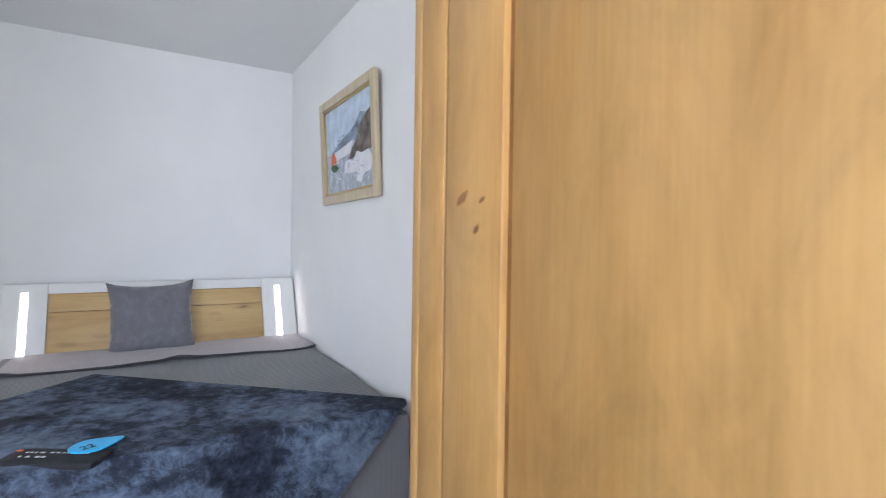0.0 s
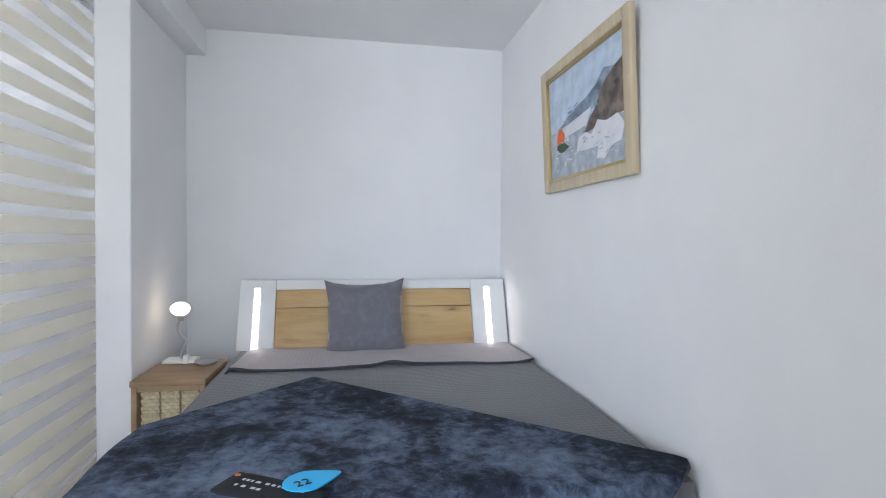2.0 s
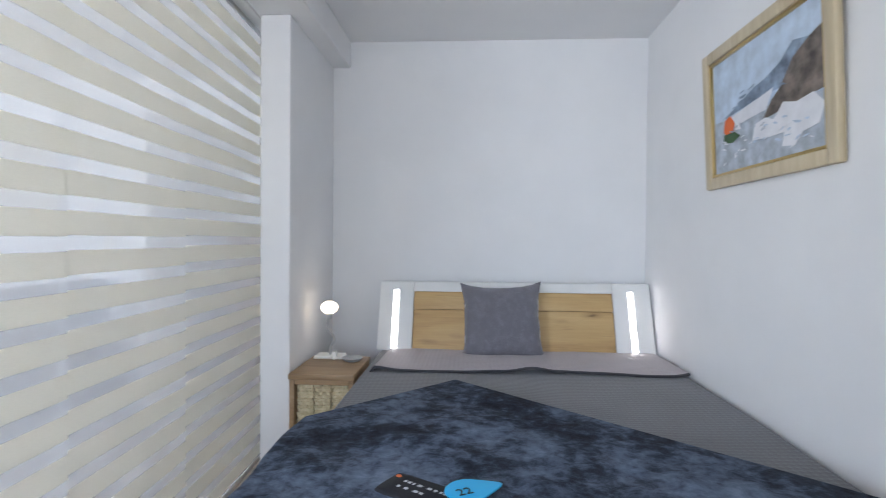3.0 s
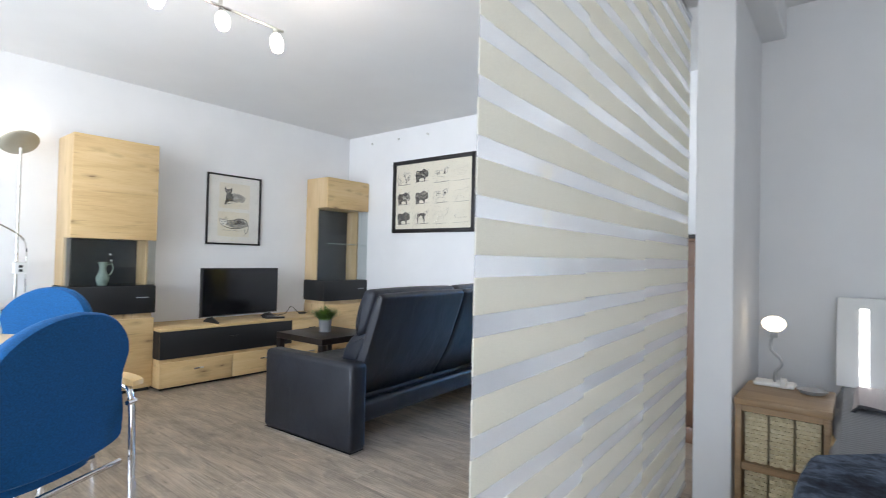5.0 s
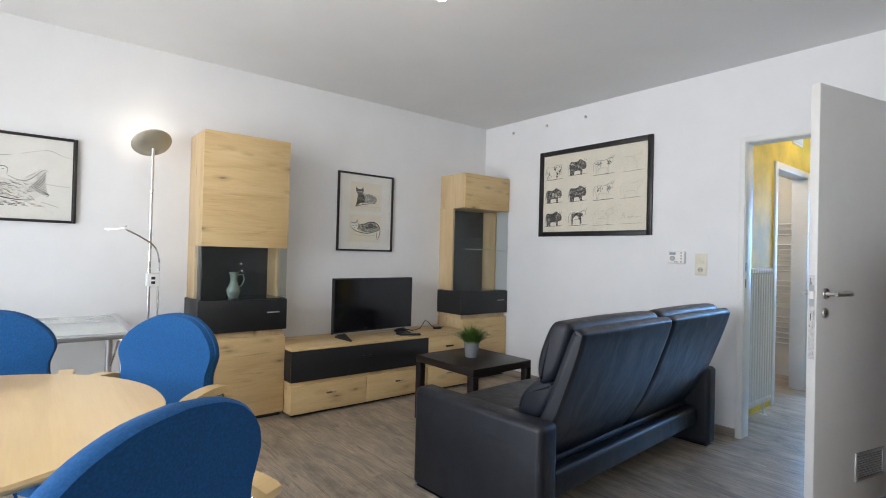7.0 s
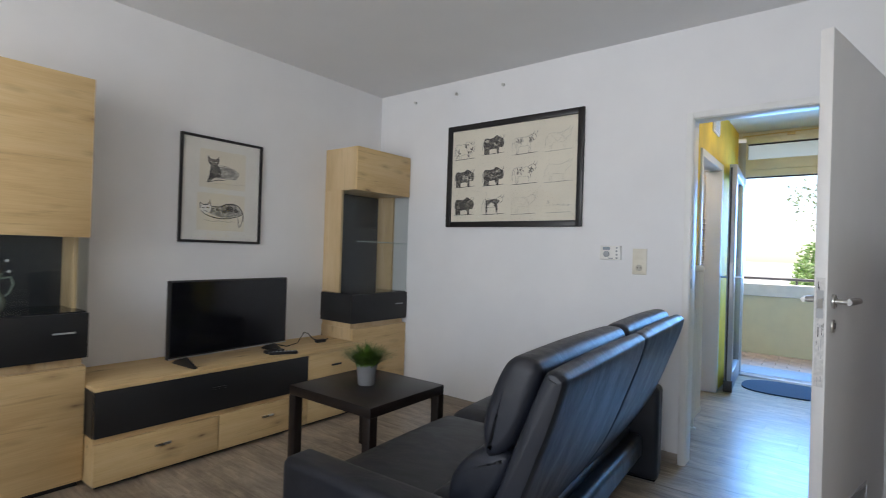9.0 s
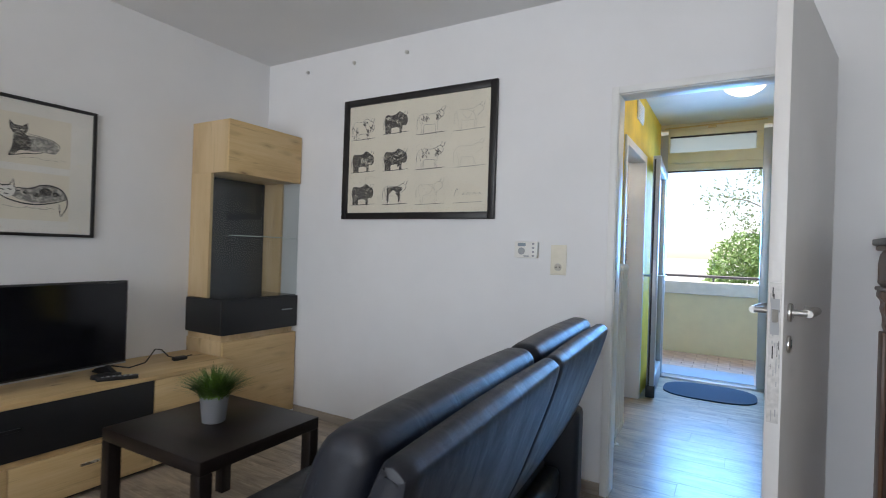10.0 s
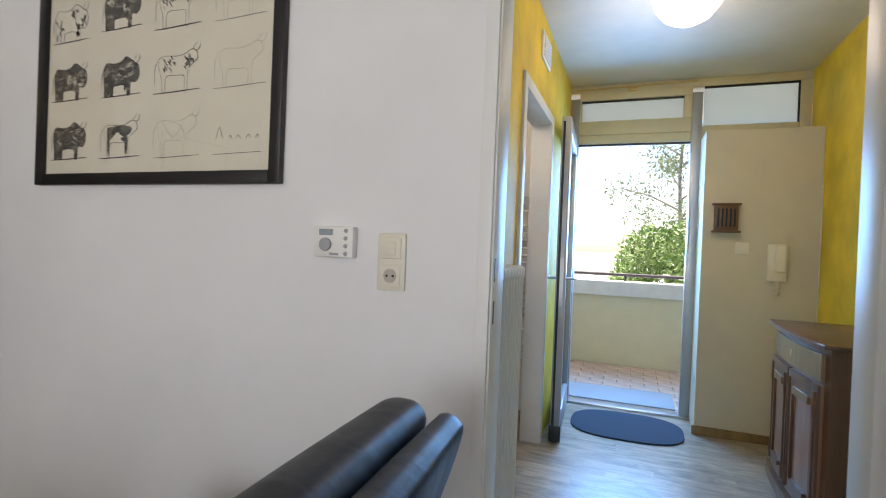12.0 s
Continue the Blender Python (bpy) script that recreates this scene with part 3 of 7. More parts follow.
# windows assumed in the unseen south wall, the second added to light the niche
for n, (x0, x1, z0, z1, cuts) in enumerate(((-2.0, 1.0, 0.15, 2.3, 3), (2.1, 3.4, 0.85, 2.15, 1)), 1):
    w = tagged(new("window_%d" % n), "white framed window assumed in the outer wall", "window", "", "structure")
    w.matrix_world = pose((x0 + x1) / 2, -5.78, z0)
    half, h = (x1 - x0) / 2, z1 - z0
    for a in ((-half, half, 0, 0.06), (-half, half, h - 0.06, h)):
        part("window_frame", box(a[0], a[1], -0.03, 0.03, a[2], a[3], 0.005), LACQUER, w)
    for k in range(cuts + 1):
        x = -half + 0.03 + (2 * half - 0.06) * k / cuts
        part("window_frame", box(x - 0.03, x + 0.03, -0.03, 0.03, 0.06, h - 0.06, 0.005), LACQUER, w)
    for k in range(cuts):
        xa = -half + 0.06 + (2 * half - 0.06) * k / cuts
        p = part("pane", box(xa, -half + (2 * half - 0.06) * (k + 1) / cuts, -0.004, 0.004, 0.06, h - 0.06), WINDOWPANE, w)
        p.visible_shadow = False


# ---- inner door with its steel frame ----
door_1 = tagged(new("door_1"), "white flush room door standing wide open", "door", "", "structure")
door_1.matrix_world = pose(0, 0, 0)
for a in ((0.0, 0.035, 0, 2.04), (0.865, 0.90, 0, 2.04)):
    bmj = box(a[0], a[1], -0.012, 0.0, a[2], a[3], 0.003)
    part("door_frame", bmj, LACQUER, door_1)
part("door_frame", box(0.035, 0.865, -0.012, 0.0, 2.005, 2.04, 0.003), LACQUER, door_1)
part("door_frame", box(0.0, 0.040, 0.0, 0.115, 0, 2.04, 0.004), LACQUER, door_1)
part("door_frame", box(0.835, 0.90, 0.0, 0.115, 0, 2.04, 0.004), LACQUER, door_1)
part("door_frame", box(0.040, 0.835, 0.0, 0.115, 2.0, 2.04, 0.004), LACQUER, door_1)
for z in (1.16, 1.05):
    part("strike_slot", box(0.022, 0.0405, 0.012, 0.024, z - 0.03, z + 0.03), DARKPLASTIC, door_1, "dark latch slot")

leaf_m = pose(0.895, -0.03, 0.012, 0, 0, -103.6)
leaf = thing("room_door_leaf", leaf_m, "white flush door leaf with steel lever handles, open", "door")
LW = 0.915
part("panel", box(0, LW, -0.04, 0.0, 0, 2.025, 0.003), DOORPAINT, leaf)
part("edge_wear", box(LW, LW + 0.0015, -0.034, -0.006, 0.74, 1.13, 0.0005, 1), plain("worn_edge_metal", (0.60, 0.585, 0.56), 0.45, metal=0.15, vary=0.12, scale=60), leaf, "scratched steel lock plate")
part("latch_bolt", extrude([(LW, -0.028), (LW + 0.011, -0.026), (LW + 0.002, -0.012), (LW, -0.012)], 1.02, 1.055, "Z"), STEEL, leaf, "worn steel latch bolt")
rnd = random.Random(17)
for k in range(22):
    z, y, h = rnd.uniform(0.75, 1.12), rnd.uniform(-0.033, -0.009), rnd.uniform(0.008, 0.04)
    part("scratch", box(LW + 0.0015, LW + 0.002, y, y + rnd.uniform(0.0008, 0.003), z - h / 2, z + h / 2), GREYPLASTIC if k % 3 else DARKPLASTIC, leaf, "dark scratch in the worn paint")
part("latch_plate", box(LW + 0.0015, LW + 0.0022, -0.031, -0.010, 0.985, 1.085, 0.0003, 1), GREYPLASTIC, leaf, "dark worn latch plate")
part("upper_plate", box(LW, LW + 0.0012, -0.032, -0.008, 1.135, 1.19, 0.0004, 1), DOORPAINT, leaf, "painted edge plate")
for s, y in ((-1, -0.04), (1, 0.0)):
    rose = part("handle_rose", extrude(oval(0.026, 0.026, 24), min(y, y + s * 0.009), max(y, y + s * 0.009), "Y", 0.002), STEEL, leaf, "round steel rose")
    for v in rose.data.vertices:
        v.co.x += LW - 0.065
        v.co.z += 1.045
    x0 = LW - 0.065
    hd = tube([(x0, y, 1.045), (x0, y + s * 0.045, 1.045)], 0.009, 12)
    tube([(x0 + 0.004, y + s * 0.047, 1.045), (x0 - 0.05, y + s * 0.05, 1.045), (x0 - 0.118, y + s * 0.05, 1.046), (x0 - 0.128, y + s * 0.042, 1.046), (x0 - 0.13, y + s * 0.018, 1.046)], 0.0112, 14, hd)
    part("lever_handle", hd, plain("satin_handle_steel", (0.46, 0.45, 0.43), 0.45, metal=0.9, relief=0.02), leaf, "brushed steel lever handle")
    cyl = part("lock_rose", extrude(oval(0.024, 0.024, 24), min(y, y + s * 0.008), max(y, y + s * 0.008), "Y", 0.002), STEEL, leaf, "steel lock rose")
    for v in cyl.data.vertices:
        v.co.x += LW - 0.065
        v.co.z += 0.955
    part("keyhole", box(x0 - 0.004, x0 + 0.004, min(y, y + s * 0.010), max(y, y + s * 0.010), 0.945, 0.968), DARKPLASTIC, leaf, "dark keyhole")
vent = part("vent_frame", box(0.31, 0.57, -0.046, 0.006, 0.12, 0.135, 0.002), ALU, leaf)
part("vent_frame", box(0.31, 0.57, -0.046, 0.006, 0.245, 0.26, 0.002), ALU, leaf)
part("vent_frame", box(0.31, 0.325, -0.046, 0.006, 0.135, 0.245, 0.002), ALU, leaf)
part("vent_frame", box(0.555, 0.57, -0.046, 0.006, 0.135, 0.245, 0.002), ALU, leaf)
for k in range(9):
    part("vent_slat", box(0.325, 0.555, -0.044, 0.004, 0.139 + 0.012 * k, 0.146 + 0.012 * k), GREYPLASTIC, leaf)

# bathroom doorway frame
door_2 = tagged(new("door_2"), "white frame of the open bathroom doorway", "door frame", "", "structure")
door_2.matrix_world = pose(0, 0, 0)
for a in ((1.07, 1.13, 0, 2.05), (1.91, 1.97, 0, 2.05)):
    part("door_frame", box(-0.255, -0.125, a[0], a[1], a[2], a[3], 0.004), LACQUER, door_2)
part("door_frame", box(-0.255, -0.125, 1.13, 1.91, 1.99, 2.05, 0.004), LACQUER, door_2)


# ---- entrance door ----
door_3 = tagged(new("door_3"), "cream and grey metal entrance frame with frosted top lights", "door frame", "", "structure")
door_3.matrix_world = pose(0, 2.87, 0)
for a in ((-0.14, -0.07, 0.02, 2.42), (0.735, 0.805, 0.02, 2.42), (1.41, 1.48, 2.07, 2.46)):
    part("door_frame", box(a[0], a[1], 0, 0.07, a[2], a[3], 0.004), CREAM if a[2] > 1 else GREYFRAME, door_3)
part("door_frame", box(-0.14, 1.48, 0, 0.07, 2.46, 2.52, 0.004), CREAM, door_3)
part("door_frame", box(-0.07, 0.735, 0.003, 0.067, 2.06, 2.13, 0.004), CREAM, door_3)
part("door_frame", box(0.805, 1.41, 0.003, 0.067, 2.07, 2.17, 0.004), CREAM, door_3)
part("top_sash", box(-0.07, 0.735, -0.012, 0.05, 2.13, 2.235, 0.005), CREAM, door_3)
part("top_sash", box(-0.07, 0.735, -0.012, 0.05, 2.40, 2.46, 0.005), CREAM, door_3)
part("top_sash", box(-0.07, -0.075 + 0.02, -0.012, 0.05, 2.235, 2.40, 0.005), CREAM, door_3)
part("top_sash", box(0.68, 0.735, -0.012, 0.05, 2.235, 2.40, 0.005), CREAM, door_3)
part("gasket", box(-0.055, 0.68, 0.012, 0.02, 2.385, 2.40), DARKPLASTIC, door_3)
part("gasket", box(0.815, 1.41, 0.012, 0.02, 2.445, 2.46), DARKPLASTIC, door_3)
part("gasket", box(1.398, 1.41, 0.012, 0.02, 2.17, 2.445), DARKPLASTIC, door_3)
for a in ((-0.055, 0.68, 2.235, 2.385), (0.815, 1.398, 2.17, 2.445)):
    p = part("pane", box(a[0], a[1], 0.025, 0.031, a[2], a[3]), FROST, door_3, "frosted top light")
    p.visible_shadow = False
part("opener_rod", tube([(-0.1, -0.03, 2.475), (0.76, -0.03, 2.495)], 0.007, 8), BRASS, door_3, "brass opener rod")
part("opener_bracket", box(0.28, 0.35, -0.04, 0.0, 2.455, 2.475, 0.003), BRASS, door_3)
part("door_gasket", box(-0.068, 0.735, 0.02, 0.03, 2.045, 2.06), DARKPLASTIC, door_3)
part("threshold", box(-0.14, 0.805, 0.0, 0.13, -0.03, 0.018, 0.004), ALU, door_3, "aluminium threshold")
part("bolt_rod", tube([(0.745, -0.014, 1.25), (0.745, -0.014, 1.62)], 0.007, 8), ALU, door_3)

eleaf = thing("entrance_door_leaf", pose(-0.075, 2.86, 0.02, 0, 0, -86.2), "grey metal entrance door leaf with glass, open inwards", "door")
EW = 0.92
for a in ((0, 0.09), (EW - 0.09, EW)):
    part("stile", box(a[0], a[1], -0.06, 0.0, 0, 2.03, 0.005), GREYFRAME, eleaf)
for a in ((0, 0.16), (1.94, 2.03)):
    part("door_rail", box(0.09, EW - 0.09, -0.06, 0.0, a[0], a[1], 0.005), GREYFRAME, eleaf)
part("pane", box(0.09, EW - 0.09, -0.035, -0.027, 0.16, 1.94), WINDOWPANE, eleaf, "clear door glass")
part("edge_gasket", box(EW, EW + 0.004, -0.05, -0.036, 0.04, 2.0), DARKPLASTIC, eleaf)
part("lock_plate", box(EW + 0.004, EW + 0.006, -0.036, -0.014, 0.85, 1.15), ALU, eleaf, "steel lock plate")
for s, y in ((-1, -0.06), (1, 0.0)):
    hd = tube([(EW - 0.045, y, 1.02), (EW - 0.045, y + s * 0.05, 1.02), (EW - 0.07, y + s * 0.055, 1.02), (EW - 0.15, y + s * 0.055, 1.02)], 0.009, 10)
    part("lever_handle", hd, ALU, eleaf)
part("bottom_shoe", box(EW - 0.05, EW + 0.006, -0.065, 0.006, 0.0, 0.10, 0.004), DARKPLASTIC, eleaf)


# ---- sleeping niche ----
def wardrobe():
    w = thing("wardrobe", pose(3.29, -3.91, 0), "tall lacquered pine wardrobe with framed doors beside the bed", "wardrobe")
    part("side_panel", box(0.0, 0.585, -0.03, 0.0, 0, 2.05, 0.006, 3), PINE, w)
    part("side_panel", box(0.02, 0.585, -1.62, -1.59, 0, 2.05, 0.012, 3), PINE, w)
    part("back_panel", box(0.57, 0.585, -1.59, -0.03, 0.02, 2.03), PINE, w)
    part("top_panel", box(0.0, 0.585, -1.62, 0.0, 2.05, 2.09, 0.008), PINE, w)
    part("plinth", box(0.02, 0.57, -1.59, -0.03, 0, 0.1), PINE, w)
    part("front_post", box(0.0, 0.03, -0.105, -0.03, 0, 2.05, 0.0015, 2), PINE, w)
    for y0 in (-0.106, -0.86):
        y1 = y0 - 0.745
        d = part("door", box(0.010, 0.022, y1 + 0.134, y0 - 0.152, 0.2, 1.95, 0.003), PINE, w)
        # dark strips put the grooves' shade into the colour
        for g in ((y0 - 0.1525, y0 - 0.1425), (y1 + 0.1245, y1 + 0.1345)):
            part("panel_groove", box(0.012, 0.018, g[0], g[1], 0.2, 1.95), KNOT_AND_SHADE, d, "dark strip painting the shade in the panel groove")
        for a in ((y0 - 0.143, y0 - 0.005), (y1 + 0.004, y1 + 0.125)):
            part("door_stile", box(0.001, 0.026, a[0], a[1], 0.1, 2.05, 0.002, 2), PINE, d)
        for a in ((0.1, 0.2), (1.95, 2.05)):
            part("door_cross_rail", box(0.002, 0.026, y1 + 0.125, y0 - 0.143, a[0], a[1], 0.004, 3), PINE, d)


    # dark strip paints the shade between post and door
    part("shadow_gap", box(0.004, 0.012, -0.1105, -0.1055, 0.02, 2.05), KNOT_AND_SHADE, w, "dark strip painting the shade in the gap")
    rnd = random.Random(2)
    for y, z, ry, rz in ((-0.156, 1.32, 0.010, 0.006), (-0.205, 1.315, 0.005, 0.0028), (-0.192, 1.275, 0.0055, 0.0045), (-0.17, 1.62, 0.008, 0.006), (-0.52, 0.86, 0.008, 0.011)):
        for grow, m, up in ((1.45, KNOTHALO, 0.0), (1.0, KNOT_AND_SHADE, 0.0004)):
            pts = []
            for u, v in oval(ry * grow, rz * grow, 18):
                u, v = u * (1 + rnd.uniform(-0.14, 0.14)), v * (1 + rnd.uniform(-0.14, 0.14))
                pts.append((y + u, z + v - 0.45 * u))
            x = (0.0008 if y > -0.3 else 0.0098) - up
            part("knot", extrude(pts, x, x + 0.002, "X"), m, w, "dark pine knot")


wardrobe()

BX0, BX1, BY0, BY1, BZ = 2.20, 3.855, -0.83, -2.80, 0.545
bed = thing("bed", pose(0, 0, 0), "double bed with a white and oak headboard with lit strips", "bed")
part("bed_frame", box(BX0 + 0.03, BX1 - 0.02, BY1 + 0.04, BY0, 0.0, 0.30, 0.01), LACQUER, bed)
part("mattress", box(BX0 + 0.02, BX1 - 0.01, BY1 + 0.02, BY0 - 0.01, 0.30, BZ - 0.012, 0.05, 4), SPREADLIGHT, bed)


def lean(bm_):
    """The headboard leans back: its top lies nearer the wall than its foot."""
    for v in bm_.verts:
        v.co.y += (v.co.z - 0.96) * 0.36
    return bm_


part("headboard_frame", lean(box(BX0 - 0.02, BX0 + 0.195, -0.805, -0.765, 0.552, 0.965, 0.004)), LACQUER, bed, "white lacquered headboard side")
part("headboard_frame", lean(box(BX1 - 0.215, BX1 + 0.015, -0.805, -0.765, 0.552, 0.965, 0.004)), LACQUER, bed, "white lacquered headboard side")
part("headboard_frame", lean(box(BX0 + 0.195, BX1 - 0.215, -0.805, -0.765, 0.905, 0.965, 0.004)), LACQUER, bed, "white lacquered top rail")
part("headboard_back", lean(box(BX0, BX1, -0.764, -0.745, 0.552, 0.95)), LACQUER, bed)
for z0, z1 in ((0.554, 0.793), (0.796, 0.903)):
    part("headboard_plank", lean(box(BX0 + 0.197, BX1 - 0.217, -0.796, -0.766, z0, z1, 0.003)), OAK_X, bed, "knotty oak board")
for x in (BX0 + 0.085, BX1 - 0.107):
    part("led_strip", lean(box(x - 0.016, x + 0.016, -0.8085, -0.803, 0.565, 0.915, 0.002)), LEDGLOW, bed, "lit white light strip")
for x in (BX0 + 0.10, BX1 - 0.14):
    part("headboard_post", box(x - 0.03, x + 0.03, -0.745, -0.715, 0.0, 0.93, 0.003), LACQUER, bed)
part("side_rail", box(BX0 - 0.02, BX0 + 0.03, BY1 + 0.1, BY0 - 0.02, 0.18, 0.47, 0.006), OAK_Y, bed, "oak side rail")


def spread(u, v):
    """Bedspread: over the mattress and down its sides and foot."""
    x = BX0 - 0.40 + u * (BX1 - 0.004 - BX0 + 0.40)
    y = BY0 - 0.05 + v * (BY1 - BY0 + 0.05 - 0.42)
    z = BZ
    ox, oy = max(0, BX0 + 0.01 - x), max(0, BY1 + 0.01 - y)
    over = max(ox, oy)
    fall = lambda o: (0.05 * (1 - math.exp(-o / 0.05)), o - 0.05 * (1 - math.exp(-o / 0.05)) * 0.6)
    if ox > 0:
        a, dz = fall(ox)
        x, z = BX0 + 0.01 - a * 0.5, z - dz
    if oy > 0:
        a, dz = fall(oy)
        y, z = BY1 + 0.01 - a * 0.5, min(z, BZ - dz)
    z += 0.006 * math.sin(x * 5 + y * 3) * (over == 0) + 0.004 * noise.noise(Vector((x * 4, y * 4, 0)))
    if over > 0.05:
        x += 0.012 * math.sin(y * 14) * (ox > 0)
        y += 0.012 * math.sin(x * 13) * (oy > 0)
    return (x, y, z)


spread_ob = part("bedspread", grid(70, 80, spread), SPREAD, None)
part("hem", tube([Vector(spread(0.0, k / 60)) for k in range(61)], 0.006, 6), HEMDARK, spread_ob, "dark grey bound edge")
part("hem", tube([Vector(spread(k / 60, 1.0)) for k in range(61)], 0.006, 6), HEMDARK, spread_ob, "dark grey bound edge")
tagged(spread_ob, "grey quilted bedspread hanging over the bed's sides", "bedspread")


def turndown(u, v):
    x = BX0 - 0.02 + u * (BX1 - BX0 + 0.02)
    front = -1.44 - 0.03 * math.sin(u * 8.5) * (0.4 + u) + 0.03 * u
    y = -0.93 + v * (front + 0.93)
    z = BZ + 0.016 + 0.010 * math.sin(v * 3.1) + (0.016 * max(0, math.sin(u * 13 + 0.9)) ** 5 + 0.003) * v ** 4 + 0.004 * noise.noise(Vector((x * 6, y * 6, 3)))
    z -= 0.10 * max(0, 0.05 - u) / 0.05
    return (x, y, z)


quilt = tagged(link("quilt_turndown", grid(80, 20, turndown, thick=-0.012), SPREADLIGHT, None, "", True), "mauve-grey quilt edge folded back below the pillow", "quilt")
part("hem", tube([Vector(turndown(k / 60, 1.0)) + Vector((0, -0.002, -0.007)) for k in range(61)], 0.007, 8), HEMDARK, quilt, "dark grey bound edge")


def throw_point(a, b, lift=0.0):
    """Blanket: a square laid cornerwise, hanging over the foot and the side."""
    ux, uy, vx, vy = 0.742, -0.67, -0.70, -0.714
    x, y = 2.69 + a * 1.60 * ux + b * 1.42 * vx, -1.68 + a * 1.60 * uy + b * 1.42 * vy
    z = BZ + 0.024
    n = noise.noise(Vector((x * 3.2, y * 3.2, 7)))
    rim = min(a, b, 1 - a, 1 - b)
    z += (0.012 * n + 0.008 * noise.noise(Vector((x * 9, y * 9, 1)))) * min(1, rim * 8) + lift
    ox, oy = max(0, BX0 - 0.02 - x), max(0, BY1 - 0.02 - y)
    if ox > 0:
        d = ox
        x, z = BX0 - 0.03 - 0.03 * (1 - math.exp(-d / 0.03)) + 0.01 * math.sin(y * 11), z - max(0, d - 0.02)
    if oy > 0:
        d = oy
        y, z = BY1 - 0.03 - 0.03 * (1 - math.exp(-d / 0.03)) + 0.012 * math.sin(x * 12), min(z, BZ + 0.024 - max(0, d - 0.02))
    if z < 0.03:
        y, z = y - (0.03 - z) * 0.4, 0.03 + 0.01 * (0.03 - z)
    if x > 3.85:
        x = 3.85 + (x - 3.85) * 0.5
    return (x, y, z)


throw = tagged(link("throw_blanket", grid(110, 100, throw_point, thick=-0.012), BLANKET, None, "", True), "crushed dark blue velvet throw laid cornerwise on the bed", "blanket")
for f_ in (lambda t: throw_point(t, 0.0), lambda t: throw_point(0.0, t), lambda t: throw_point(1.0, t)):
    part("hem", tube([Vector(f_(k / 70)) for k in range(71)], 0.006, 6), HEMBLUE, throw, "rolled blue hem")


def pillow():
    n = 30
    bm_ = bmesh.new()
    sides = []
    for s in (-1, 1):
        vs = []
        for i in range(n + 1):
            row = []
            for j in range(n + 1):
                u, v = 2 * i / n - 1, 2 * j / n - 1
                pinch = 1 - 0.05 * (1 - u * u) * abs(v) ** 3
                pinch2 = 1 - 0.05 * (1 - v * v) * abs(u) ** 3
                ear = 1 + 0.06 * (abs(u * v)) ** 5
                d = 0.085 * ((1 - u ** 4) * (1 - v ** 4)) ** 0.55
                x, z = u * 0.234 * pinch2 * ear + 0.004 * noise.noise(Vector((u, v * 3, 5))), v * 0.232 * pinch * ear - 0.012 * (1 - u * u) * max(0, v) ** 3
                row.append(bm_.verts.new((x, s * d + 0.010 * noise.noise(Vector((x * 9, z * 9, s))) + 0.005 * noise.noise(Vector((x * 30, z * 30, s))), z)))
            vs.append(row)
        for i in range(n):
            for j in range(n):
                bm_.faces.new((vs[i][j], vs[i + 1][j], vs[i + 1][j + 1], vs[i][j + 1]))
        sides.append(vs)
    bmesh.ops.remove_doubles(bm_, verts=bm_.verts, dist=0.002)
    ob = link("pillow", bm_, PLUSH, None, "", True)
    ob.matrix_world = pose(2.945, -0.985, 0.745, -20, -1.5, 0)
    return tagged(ob, "square grey plush cushion leaning on the headboard", "pillow")


pillow()

# leaf-shaped cyan card with the number 22 and a dark printed pouch on the throw
pouch = thing("welcome_pouch", pose(2.66, -2.77, BZ + 0.036, 0, 0, -30), "dark printed pouch lying on the velvet throw", "pouch")
part("pouch_body", cushion(-0.14, 0.15, -0.05, 0.06, -0.012, 0.010, 0.003, 6), BLANKETDARK, pouch)
part("print", extrude(oval(0.009, 0.007, 14), 0.0125, 0.0135, "Z"), ORANGE, pouch, "orange mark")
for v in pouch.children[-1].data.vertices:
    v.co.x -= 0.12
    v.co.y += 0.03
random.seed(4)
for row in range(2):
    x = -0.09
    while x < (0.10, -0.02)[row]:
        w = random.uniform(0.005, 0.014)
        part("print", box(x, x + w, 0.012 - 0.03 * row, 0.021 - 0.03 * row, 0.0125, 0.0135), WHITEINK, pouch, "unreadable white print")
        x += w + random.uniform(0.004, 0.02)
card = thing("number_card", pose(2.765, -2.755, BZ + 0.052, 2, 0, 24), "cyan leaf-shaped card with a number on the throw", "card")
outline = [(0.070 * math.cos(t) * (1 if math.cos(t) < 0 else 1.25), 0.052 * math.sin(t) * (1 - 0.62 * max(0, math.cos(t)))) for t in (2 * math.pi * k / 32 for k in range(32))]
part("card_sheet", extrude(outline, 0, 0.004, "Z", 0.001), CYAN, card)


def lettering(text, size, m, material, parent, name="number"):
    cu = bpy.data.curves.new(name, "FONT")
    cu.body, cu.size, cu.extrude, cu.align_x, cu.align_y = text, size, 0.0006, "CENTER", "CENTER"
    tmp = bpy.data.objects.new(name, cu)
    scene.collection.objects.link(tmp)
    me = bpy.data.meshes.new_from_object(tmp.evaluated_get(bpy.context.evaluated_depsgraph_get()))
    bpy.data.objects.remove(tmp)
    me.transform(m)
    me.materials.append(material)
    ob = new(name, me)
    ob.parent = parent
    return ob


lettering("22", 0.042, pose(-0.022, -0.010, 0.0052, 0, 0, 3), DARKPLASTIC, card)


